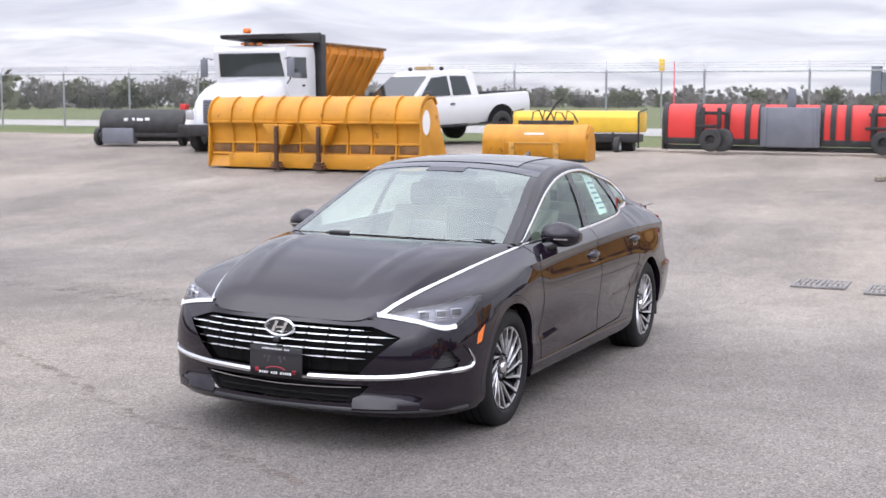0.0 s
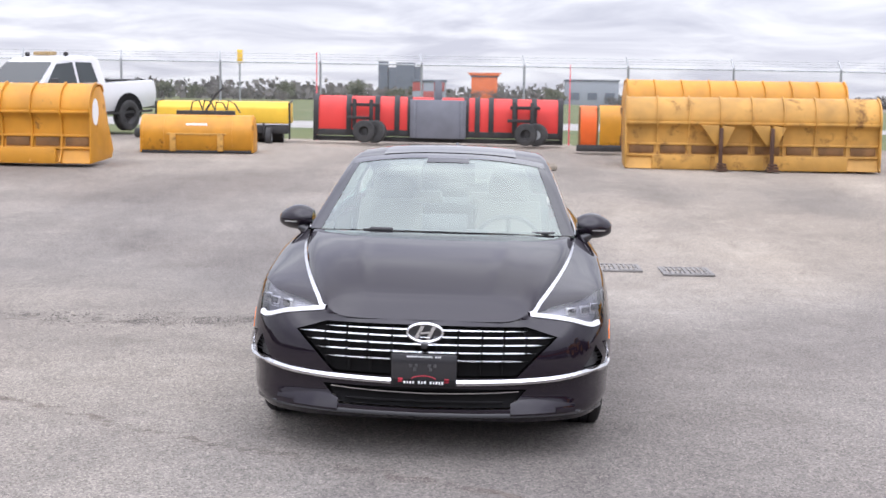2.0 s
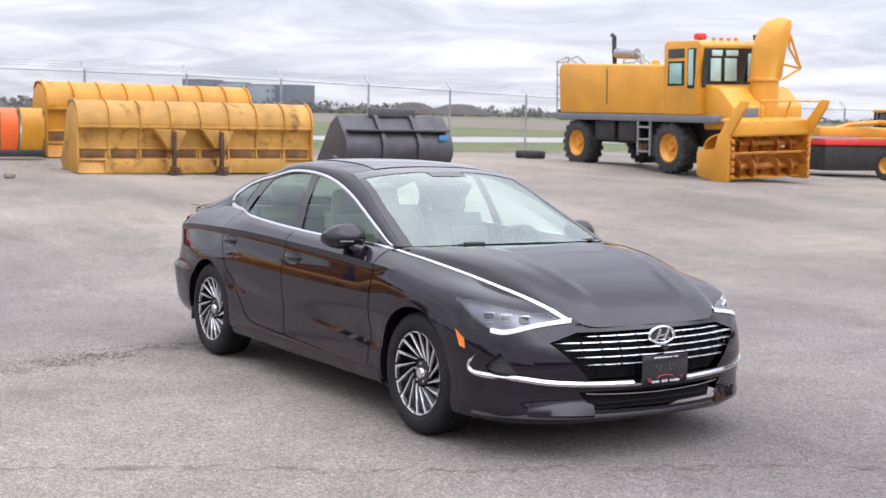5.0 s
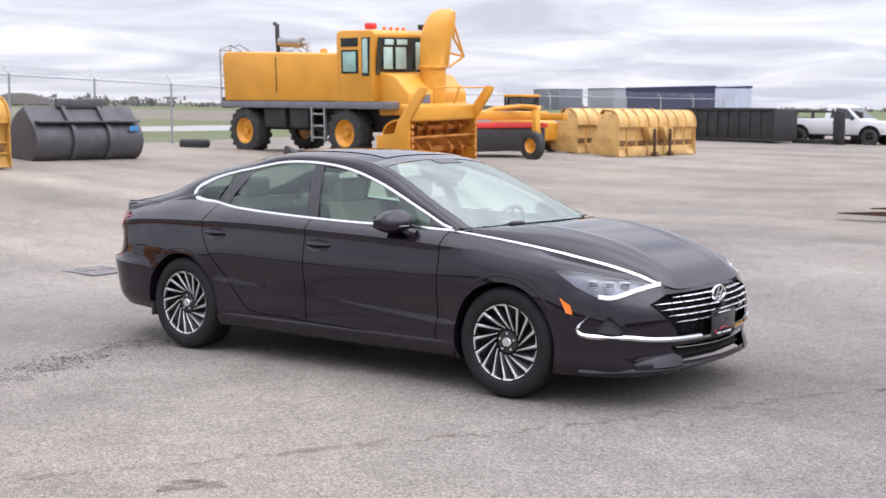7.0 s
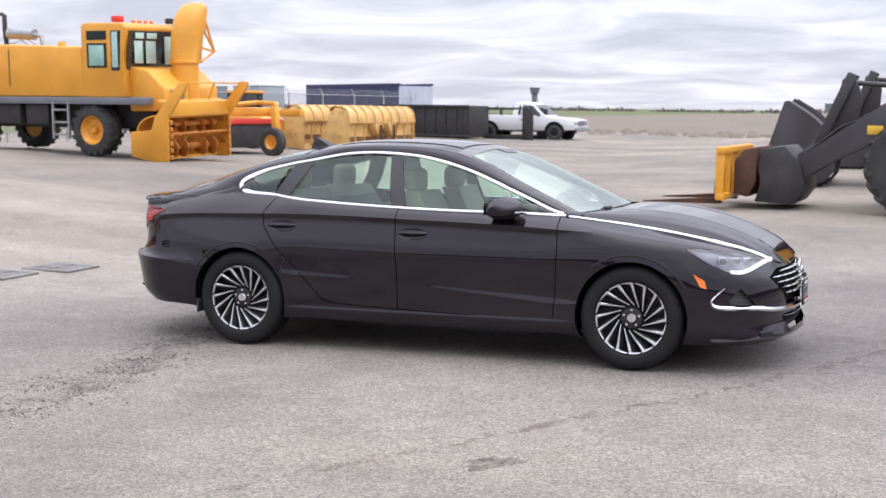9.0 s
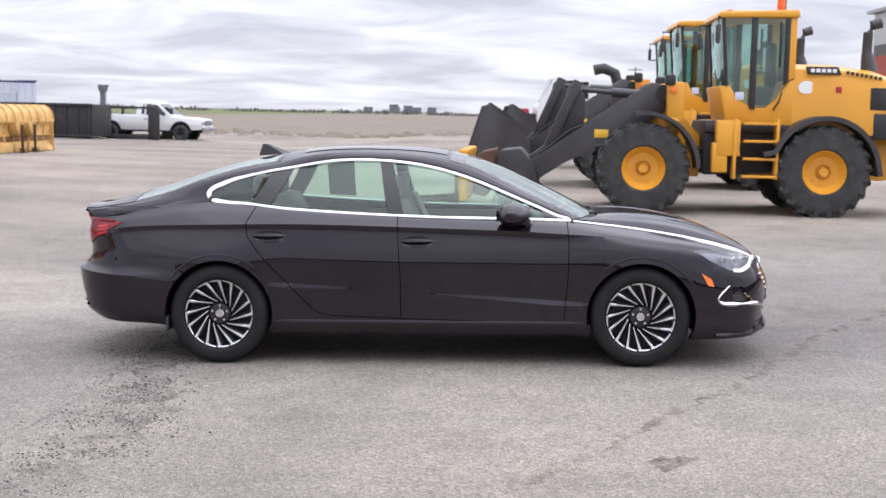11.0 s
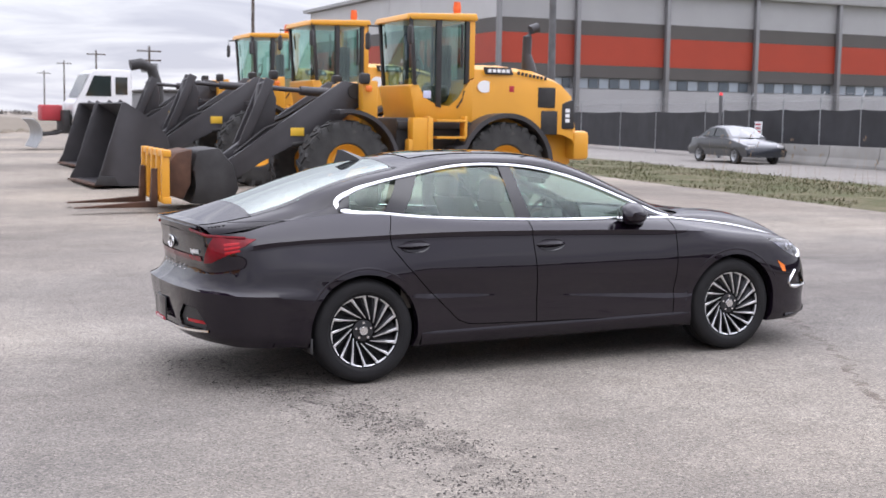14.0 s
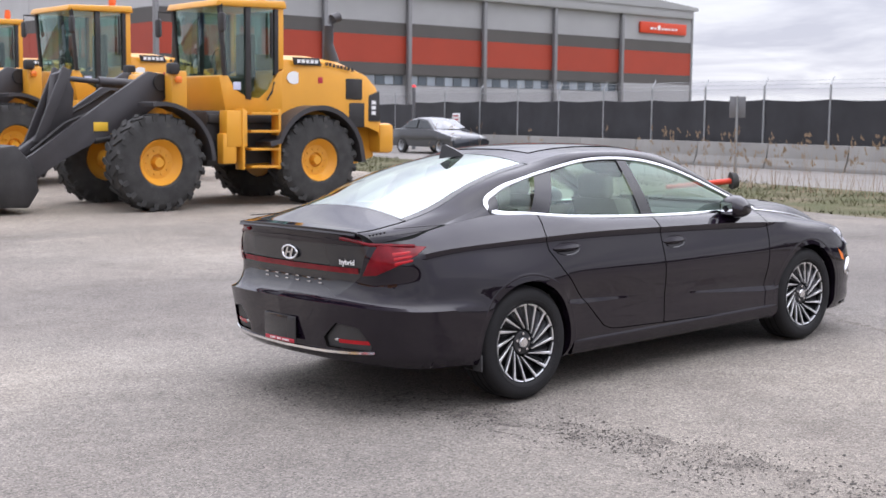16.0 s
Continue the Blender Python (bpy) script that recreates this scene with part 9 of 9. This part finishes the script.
bm = BM()
box(bm, (111.2, YF + 25, 6), (.3, 49, 12))
part("end_wall", bm, HANGARW, hg)
bm = BM()
box(bm, (106.0, YF - .02, 10.05), (8.0, .25, 1.05), .05)
sg = part("sign_board", bm, mat("orange_red_sign", (0.62, 0.055, 0.015), 0.5, 0, 0.05, 1), hg, "orange-red sign board with pale marks")
for k, wd in enumerate((.5, .28, .45, .3, .5, .28, .4, .35)):
    bm = BM()
    box(bm, (103.9 + .6 * k, YF - .17, 9.98 + (.10 if k == 2 else 0)), (wd, .03, .20 if k != 2 else .42))
    part("sign_bar", bm, WHITEINK, sg)
for ch in hg.children_recursive:
    for v in ch.data.vertices:
        v.co.x -= .8 + 2.6 * (v.co.x - 42.8) / 68.6
        if v.co.z > 1.65:
            v.co.z = 1.65 + (v.co.z - 1.65) * 1.13
ob2 = thing("low_building", place(41, 150), "long low grey building behind the yard", "building")
bm = BM()
box(bm, (0, 0, 2.05), (30, 12, 4.1), .1)
part("wall", bm, HANGARG, ob2)
bm = BM()
box(bm, (0, 0, 4.25), (31, 13, .3), .1)
part("roof", bm, HANGARB, ob2)

# ---- screened fence on concrete barrier ----
BL = [(25.6, 4.0), (26.4, 14.0), (28.0, 26.0), (29.3, 37.0)]
BLX = spline([(x, y, 0) for x, y in [(22.0, -14.0)] + BL], 200)


def bx(y):
    return float(np.interp(y, BLX[:, 1], BLX[:, 0]))


br = thing("concrete_barrier", Matrix(), "row of weathered concrete barrier blocks", "barrier")
ys = list(np.arange(-13.0, 37.5, 3.0))
for k, (a, b) in enumerate(zip(ys, ys[1:])):
    bm = BM()
    x0, x1 = bx(a), bx(b)
    ang = math.atan2(b - a, x1 - x0)
    L_ = math.hypot(b - a, x1 - x0)
    prism(bm, [(-.30, 0), (-.28, .12), (-.16, .35), (-.12, .78), (.12, .78), (.16, .35), (.28, .12), (.30, 0)], -L_ / 2 + .02, L_ / 2 - .02, "y", .01)
    ob = part("barrier_block", bm, CONCRETE, br)
    ob.matrix_local = pose((x0 + x1) / 2, (a + b) / 2, ground_z(27, 20) - .01, 0, 0, math.degrees(ang) - 90)
sf = thing("screened_fence", Matrix(), "tall wire fence hung with black windscreen mesh", "fence", kind="structure")
gz = ground_z(28, 20)
FPTS = [(bx(y) + .35, y) for y in np.arange(-13, 37.2, 2.55)] + [(31.0, 39.3), (31.6, 41.5), (32.5, 47.0), (33.5, 52.0), (34.5, 58), (36, 66), (38, 76)]
for i, ((xa, ya), (xb, yb)) in enumerate(zip(FPTS, FPTS[1:])):
    bm = BM()
    far = ya > 37
    z0, z1 = (.15, 2.05) if far else (.62, 2.12)
    n = 8
    rows = []
    for k in range(n + 1):
        t_ = k / n
        sag = .05 * math.sin(math.pi * t_)
        rows.append([(xa + (xb - xa) * t_ + .02 * math.sin(9 * t_ + i), ya + (yb - ya) * t_, gz + z) for z in (z0, (z0 + z1) / 2, z1 - sag)])
    grid(bm, rows)
    part("windscreen_panel", bm, SCREEN, sf)
    bm = BM()
    cyl(bm, (xa, ya, gz), (xa, ya, gz + 2.55), .035, n=8)
    po = part("post", bm, GALV, sf)
    bm = BM()
    cyl(bm, (xa, ya, gz + 2.53), (xa + .20, ya + .02, gz + 2.80), .018, n=6)
    part("barb_arm", bm, GALV, po)
for z in (2.45, 2.58, 2.70):
    bm = BM()
    tube(bm, [(x + .5 * (z - 2.45), y, gz + z) for x, y in FPTS], .006, 4)
    part("barbed_wire", bm, GALV, sf)
bm = BM()
grid(bm, [[(x, y, gz + z) for z in (2.05, 2.46)] for x, y in FPTS])
part("chain_link", bm, NET, sf, smooth=0)
gp = thing("gate_post", pose(30.0, 38.2, gz), "tall grey gate post with red lamp", "gate post")
part("post", cyl(BM(), (0, 0, 0), (0, 0, 2.75), .08, n=10), POLEGREY, gp)
bm = BM()
revolve(bm, [(0, 2.75), (.07, 2.76), (.08, 2.81), (.05, 2.87), (0, 2.88)], 12, "z")
part("lamp", bm, glow("red_lamp", (0.9, 0.05, 0.06), 0.6), gp)
for x, y, w, h, z, mm in ((28.75, 33.9, .55, .55, 1.35, WHITEINK),):
    ns = thing("notice_board", pose(x, y, gz, 0, 0, -8), "small white notice with red bars on the fence", "sign")
    bm = BM()
    box(bm, (0, 0, z), (.03, w, h), .005)
    nb_ = part("board", bm, mm, ns)
    for k in range(3):
        bm = BM()
        box(bm, (-.02, 0, z + .16 - .15 * k), (.012, w * .7, .06))
        part("notice_bar", bm, REDINK, nb_)
rb = thing("red_cabinet", pose(35.2, 62.5, gz), "small red cabinet by the hangar wall", "cabinet")
part("box", box(BM(), (0, 0, 2.45), (.55, .55, .75), .02), mat("red_cabinet_paint", (0.5, 0.04, 0.03), 0.5), rb)
bm = BM()
box(bm, (0, 0, .95), (.25, .25, 1.9), .02)
part("stand", bm, GALV, rb)

# ---- dark sedan on the road ----
ds = thing("dark_sedan", place(26.9, 32.9, -97), "dark grey saloon car on the road beyond the verge", "car")
rows = []
for x, z, wd in ((2.3, .62, .70), (2.2, .74, .80), (1.3, .92, .84), (.95, .98, .84), (-1.5, 1.0, .84), (-2.1, .98, .80), (-2.3, .75, .74)):
    rows.append([(x, -.82, .28), (x, -.88, .55), (x, -wd, z - .04), (x, -wd * .85, z), (x, wd * .85, z), (x, wd, z - .04), (x, .88, .55), (x, .82, .28)])
bm = BM()
vs = grid(bm, rows)
bm.faces.new(vs[0][::-1]), bm.faces.new(vs[-1])
part("body", bm, CARDARK, ds)
bm = BM()
rows = []
for x, z, wd in ((1.0, .97, .76), (.25, 1.38, .60), (-.35, 1.44, .58), (-1.0, 1.36, .58), (-1.75, 1.0, .70)):
    rows.append([(x, -wd - .06, z - .05), (x, -wd, z), (x, 0, z + .03), (x, wd, z), (x, wd + .06, z - .05)])
grid(bm, rows)
for s in (-1, 1):
    bm.faces.new([bm.verts.new((x, s * (wd + .06), z - .05)) for x, z, wd in ((1.0, .97, .76), (.25, 1.38, .60), (-.35, 1.44, .58), (-1.0, 1.36, .58), (-1.75, 1.0, .70))])
part("cabin", bm, CARDARK, ds)
bm = BM()
grid(bm, [[(.93 - .62 * k, yy * (.70 - .12 * k), 1.02 + .36 * k) for yy in (-1, 0, 1)] for k in (.05, .95)])
part("windscreen", bm, mat("bright_windscreen", (0.10, 0.11, 0.12), 0.05, 0, 0.1, 1, coat=1), ds)
for s in (-1, 1):
    for pts in ([(.72, 1.02), (.22, 1.30), (-.30, 1.36), (-.30, 1.02)], [(-.38, 1.02), (-.38, 1.36), (-.95, 1.30), (-1.35, 1.04)]):
        bm = BM()
        bm.faces.new([bm.verts.new((x, s * (.825 - (z - .95) * .38), z)) for x, z in pts])
        shell(bm, -s * .01)
        part("side_window", bm, WINDARK, ds, smooth=0)
    for x in (1.42, -1.38):
        road_wheel(ds, (x, s * .80, .32), .325, .20, .21, GALV, s, 0, bolts=5)
    bm = BM()
    box(bm, (2.22, s * .62, .66), (.12, .30, .12), .03)
    part("headlight", bm, mat("car_headlamp", (0.6, 0.6, 0.6), 0.1, 0.4), ds)

# ---- verge: sign, fallen bollard, poles ----
rs = thing("road_sign", place(17.43, 11.47, 25), "grey back of a small road sign on a post", "road sign")
part("post", cyl(BM(), (0, 0, 0), (0, 0, 2.05), .028, n=8), GALV, rs)
part("plate", box(BM(), (.03, 0, 1.80), (.02, .36, .48), .006), SIGNGREY, rs)
fb = thing("fallen_bollard", place(16.1, 10.75, -8, .0), "red plastic bollard lying with its black base", "bollard")
bm = BM()
cyl(bm, (-1.2, .55, .06), (.1, -.1, .20), .045, .065, 14)
part("tube", bm, REDCONE, fb)
bm = BM()
cyl(bm, (.08, -.09, .20), (.20, -.15, .215), .19, .16, 20)
part("base", bm, TYREOLD, fb)
lp = thing("lamp_pole", pose(19.3, 34.3, ground_z(19, 34)), "tall weathered grey lamp pole", "pole", "poles")
part("pole", cyl(BM(), (0, 0, 0), (0, 0, 10), .16, .11, 12), POLEGREY, lp)
for x, y, h, arms in ((20.2, 79.0, 11.5, 0), (20.9, 119.0, 8.2, 2), (22.2, 159.8, 9.5, 1), (24.9, 209.9, 10.0, 1), (26.5, 250.0, 9.5, 1)):
    up_ = thing("utility_pole", pose(x, y, 0), "grey utility pole with cross arms" if arms else "thin tall lamp pole", "pole", "poles")
    part("pole", cyl(BM(), (0, 0, 0), (0, 0, h), .16, .10, 8), POLEWOOD, up_)
    for k in range(arms):
        bm = BM()
        box(bm, (0, 0, h - .5 - .9 * k), (2.4, .12, .14), .01)
        part("cross_arm", bm, POLEWOOD, up_)
    if arms == 2:
        for s in (-1, 1):
            part("transformer", cyl(BM(), (s * .55, 0, h - 2.6), (s * .55, 0, h - 1.7), .28, n=10), GALV, up_)
    if not arms:
        bm = BM()
        tube(bm, [(-1.0, 0, h - .3), (0, 0, h - .1), (1.0, 0, h - .3)], .05, 6)
        part("lamp_arm", bm, POLEGREY, up_)


# ---- trees, far buildings, skyline ----
def tree_meshes(seed, h, spread, leafy):
    rnd = random.Random(seed)
    tb = BM()
    tube(tb, [(0, 0, 0), (.05, .03, h * .25), (-.03, .08, h * .5), (.04, 0, h * .8)], .10, 6)
    for v in tb.verts:
        k = 1 - .75 * v.co.z / h
        v.co.x *= k * h * .16 + .2
        v.co.y *= k * h * .16 + .2
    tips = []
    for k in range(9):
        a, z = rnd.uniform(0, 6.28), h * rnd.uniform(.08, .55)
        r = spread * rnd.uniform(.5, 1.0)
        mid_, end = (r * .5 * math.cos(a), r * .5 * math.sin(a), z + h * .14), (r * math.cos(a), r * math.sin(a), z + h * rnd.uniform(.2, .36))
        tube(tb, [(0, 0, z), mid_, end], .035 * h / 6, 4)
        tips += [mid_, end]
    cb = BM()
    for k in range(120):
        tp = rnd.choice(tips + [(0, 0, h * .8), (0, 0, h * .6)])
        c = Vector(tp) + Vector((rnd.gauss(0, spread * .22), rnd.gauss(0, spread * .22), rnd.gauss(0, h * .09)))
        if c.z < h * .10:
            c.z = h * .15
        for j in range(11):
            p = c + Vector((rnd.gauss(0, .32), rnd.gauss(0, .32), rnd.gauss(0, .26)))
            s = rnd.uniform(.07, .17) * (1.2 if leafy else .75)
            n1 = Vector((rnd.gauss(0, 1), rnd.gauss(0, 1), rnd.gauss(0, 1))).normalized()
            n2 = n1.orthogonal().normalized()
            n3 = n1.cross(n2)
            cb.faces.new([cb.verts.new(p + n2 * s * q1 + n3 * s * q2) for q1, q2 in ((1, 0), (0, 1.6), (-1, 0), (0, -1.6))])
    return tb, cb


protos = []
for k, (h, sp, leafy) in enumerate(((5.4, 2.8, True), (4.2, 3.0, True), (6.2, 2.6, False), (4.6, 3.2, False), (3.2, 2.8, False), (6.6, 3.0, False))):
    tb, cb = tree_meshes(40 + k, h, sp, leafy)
    t_ = thing("tree", pose(0, 0, 0), "leafing spring tree beyond the fence" if leafy else "bare grey-brown tree beyond the fence", "tree", "trees beyond the fence")
    part("trunk", tb, BARK, t_)
    part("crown", cb, LEAFA if leafy else LEAFB, t_, smooth=0)
    protos.append(t_)
rnd = random.Random(77)
used = set()
TREELINE = [(-128, -128), (-136, -108), (-142, -97), (-156, -80), (-170, -62), (-177, -42), (-200, -20), (-230, 10), (-250, 40)]
for k in range(95):
    f_ = k / 94
    i = min(int(f_ * (len(TREELINE) - 1)), len(TREELINE) - 2)
    g_ = f_ * (len(TREELINE) - 1) - i
    x = TREELINE[i][0] + (TREELINE[i + 1][0] - TREELINE[i][0]) * g_ + rnd.uniform(-14, 10)
    y = TREELINE[i][1] + (TREELINE[i + 1][1] - TREELINE[i][1]) * g_ + rnd.uniform(-4, 4)
    if f_ > .66 and rnd.random() < .45:
        continue
    j = rnd.randrange(len(protos)) if f_ < .5 else rnd.choice((1, 3, 4, 4, 0))
    s = rnd.uniform(.62, .98) * (1.0 if f_ < .35 else .75)
    m = pose(x, y, ground_z(x, y) - .1, 0, 0, rnd.uniform(0, 360)) @ Matrix.Scale(s, 4)
    if j not in used:
        protos[j].matrix_world = m
        used.add(j)
    else:
        copy_thing(protos[j], m).scale = (s, s, s)
for j, p in enumerate(protos):
    if j not in used:
        p.matrix_world = pose(-150 - 8 * j, -90 + 20 * j, 1.6)

# low scrub and far woods along the horizon
rnd = random.Random(5)
for nm, mm, pts, hh, step, spread in (("far_woods_west", LEAFB, [(-150, -175), (-190, -120), (-225, -60), (-270, 0), (-330, 60), (-390, 160), (-360, 300)], 5.2, .55, 12),
                                      ("far_woods_north", LEAFB, [(-330, 300), (-250, 470), (-165, 570), (-80, 590), (15, 595), (120, 560)], 2.6, 1.6, 20),
                                      ("far_woods_east", LEAFA, [(150, 175), (200, 145), (225, 105), (240, 60), (235, 0)], 3.6, 1.0, 10),
                                      ("scrub_south", LEAFA, [(95, -60), (50, -74), (0, -80), (-50, -92), (-120, -120)], 6.0, .22, 3)):
    bm = BM()
    for a, b in zip(pts, pts[1:]):
        n = int(math.dist(a, b) / step)
        for k in range(n):
            x = a[0] + (b[0] - a[0]) * k / n + rnd.uniform(-spread, spread)
            y = a[1] + (b[1] - a[1]) * k / n + rnd.uniform(-spread, spread)
            h = hh * rnd.uniform(.35, 1.0) * (.7 + .5 * noise.noise((x * .03, y * .03, 0)))
            z0 = ground_z(x, y)
            for j in range(14):
                p = Vector((x + rnd.gauss(0, 1.1), y + rnd.gauss(0, 1.1), z0 + h * rnd.random()))
                s = rnd.uniform(.25, .7)
                n1 = Vector((rnd.gauss(0, 1), rnd.gauss(0, 1), rnd.gauss(0, .6))).normalized()
                n2 = n1.orthogonal().normalized()
                n3 = n1.cross(n2)
                bm.faces.new([bm.verts.new(p + n2 * s * q1 + n3 * s * q2) for q1, q2 in ((1, 0), (0, 1.3), (-1, 0), (0, -1.3))])
    tagged(link_mesh(nm, bm, mm, 0), "grey-brown scrub and woods on the horizon", "woods", kind="stuff")


HAZEWIN = mat("hazy_window_glass", (0.13, 0.145, 0.175), 0.3, 0, 0.1, 0.1)


def far_block(x, y, w, d, z0, z1, mm, label, rz=0, windows=0, name="far_building"):
    b = thing(name, pose(x, y, 0, 0, 0, rz), label, "building", "far buildings")
    bm = BM()
    box(bm, (0, 0, (z0 + z1) / 2), (d, w, z1 - z0), .1)
    part("wall", bm, mm, b)
    bm = BM()
    box(bm, (0, 0, z1 + .12), (d + .3, w + .3, .3), .05)
    part("roof", bm, FARBLDG, b)
    for r in range(windows):
        for c in range(max(2, int(w / 3))):
            bm = BM()
            n = max(2, int(w / 3))
            box(bm, (d / 2 + .03, -w / 2 + w * (c + .5) / n, z0 + (z1 - z0) * (r + .6) / (windows + .3)), (.08, w / n * .55, (z1 - z0) / (windows + 1) * .5))
            part("window", bm, HAZEWIN, b)
    return b


for x, y, w, z1 in ((-689, -66, 5, 21.1), (-690, -61, 4, 18), (-690, -54, 10, 20.6), (-691, -47, 4, 18.5)):
    far_block(x, y, w, 6, 0, z1, FARBLDG, "hazy grey tower block on the horizon", 0, 4)
far_block(-455, 187, 12, 10, 0, 11.6, FARBLDG, "hazy grey apartment building on the horizon", 24, 4)
far_block(-451, 197, 11, 10, 0, 10.9, FARPALE, "hazy pale apartment building on the horizon", 24, 4)
far_block(-446, 208, 10, 10, 0, 10.3, FARPALE, "hazy pale apartment building on the horizon", 26, 3)
far_block(-441, 219, 13, 10, 0, 10.4, FARBLDG, "hazy grey apartment building on the horizon", 26, 4)
far_block(-290, 40, 15, 8, 0, 5.0, FARRED, "low red building on the horizon", 0, 1)
far_block(-241, 17, 10, 8, 0, 5.4, FARPALE, "low pale building beyond the field", 0, 1)
far_block(-183, -160, 9, 7, 0, 5.0, FARBLDG, "dark low house behind the trees", 40, 1)
ORANGESHED = mat("orange_shed_paint", (0.66, 0.15, 0.04), 0.6, 0, 0.1, 1)
osh = far_block(-225, -3.4, 4.7, 4.5, 0, 5.7, ORANGESHED, "tall orange equipment tower in the field", 0, 0, "equipment_tower")
part("flared_top", prism(BM(), [(-2.4, 5.8), (-3.1, 6.45), (3.1, 6.45), (2.4, 5.8)], -2.4, 2.4, "x", .05), ORANGESHED, osh)
csh = far_block(-163.5, -9.8, 4.3, 3.5, 0, 3.95, FARPALE, "small red and white checkered shed in the field", 0, 0, "equipment_shed")
for k, (y, z) in enumerate(((-1.42, 3.35), (0, 2.05), (1.42, 3.35), (-1.42, .75), (1.42, .75))):
    part("painted_square", box(BM(), (1.78, y, z), (.04, 1.40, 1.28), .01), FARRED, csh)
far_block(-262, 416, 24, 10, 0, 8.0, FARBLDG, "hazy grey building on the horizon", 57, 2)
far_block(-219, 384, 18, 10, 0, 7.8, FARPALE, "hazy pale hall on the horizon", 60, 1)
for x, y, h in ((-66, 889, 2.4), (-51, 890, 2.3), (-68, 900, 4.2), (-58, 900, 3.6), (-40, 880, 2.6), (-85, 885, 2.0)):
    far_block(x, y, 6, 6, -2, h + 2.0, FARBLDG, "hazy skyline block on the horizon", 90, 2)
ctw = thing("control_tower", pose(-204, 660, 0), "slim grey airport control tower on the horizon", "tower")
part("shaft", box(BM(), (0, 0, 4), (2.6, 2.6, 10), .2), FARBLDG, ctw)
part("cab", cyl(BM(), (0, 0, 9), (0, 0, 12.4), 2.2, 3.0, 8), FARBLDG, ctw)
ys_ = thing("warning_sign", pose(-51, -12, ground_z(-51, -12), 0, 0, 20), "small yellow diamond sign beyond the fence", "sign")
part("post", cyl(BM(), (0, 0, 0), (0, 0, 2.9), .04, n=6), GALV, ys_)
part("plate", box(BM(), (.05, 0, 2.75), (.03, .26, .62), .01), LEMON, ys_)
for x, y, s, h in ((-336, 208, 9, 1.9), (-326, 219, 11, 1.6)):
    bm = BM()
    revolve(bm, [(0, 1), (.35, .92), (.7, .55), (1, 0)], 18, "z")
    for v in bm.verts:
        v.co = Vector((v.co.x * s, v.co.y * s, v.co.z * (h + 1.6)))
    md = thing("dirt_mound", pose(x, y, 1.0), "dark earth mound beyond the field", "mound")
    part("heap", bm, EARTH, md)
# broken earth along the edge of the dirt field
rnd = random.Random(21)
bm = BM()
for k in range(420):
    x, y = rnd.uniform(-40, 24), 67.5 + .05 * rnd.uniform(-40, 24) + abs(rnd.gauss(0, 5))
    s = rnd.uniform(.10, .42)
    revolve(bm, [(0, .5 * s), (.6 * s, .35 * s), (s, 0)], 6, "z", (x, y, ground_z(x, y)))
tagged(link_mesh("earth_clods", bm, DIRT, 30), "broken brown earth along the edge of the field", "earth", kind="stuff")

# ---- grass and reeds on the verge ----
rnd = random.Random(31)
bm = BM()
for k in range(12000):
    y = rnd.uniform(-6, 34)
    x = verge_x(y, 13.9) + rnd.random() * 6.2
    if noise.noise((x * .5, y * .5, 3)) < -.15:
        continue
    h, a = rnd.uniform(.03, .11), rnd.uniform(0, 6.28)
    z = ground_z(x, y)
    dx, dy = .012 * math.cos(a), .012 * math.sin(a)
    lx, ly = rnd.gauss(0, .05), rnd.gauss(0, .05)
    bm.faces.new([bm.verts.new(p) for p in ((x - dx, y - dy, z), (x + dx, y + dy, z), (x + lx, y + ly, z + h))])
tagged(link_mesh("verge_grass", bm, GRASS, 0), "short patchy spring grass on the verge", "grass", kind="stuff")
bm = BM()
for k in range(190):
    y = rnd.choice((rnd.gauss(12.5, 1.2), rnd.gauss(9.0, 1.5), rnd.uniform(5, 26)))
    x = verge_x(y, 18.4) + rnd.gauss(0, .5)
    h = rnd.uniform(.4, 1.25)
    z = ground_z(x, y)
    lx, ly = rnd.gauss(0, .16), rnd.gauss(0, .16)
    bm.faces.new([bm.verts.new(p) for p in ((x, y - .006, z), (x, y + .006, z), (x + lx, y + ly, z + h))])
    if rnd.random() < .7:
        for j in range(3):
            q = Vector((x + lx + rnd.gauss(0, .03), y + ly + rnd.gauss(0, .03), z + h + rnd.gauss(0, .04)))
            bm.faces.new([bm.verts.new(q + Vector(d)) for d in ((0, -.03, 0), (.01, .03, .02), (0, .01, .09))])
tagged(link_mesh("dry_reeds", bm, REED, 0), "dry tan reeds standing along the road", "reeds", kind="stuff")
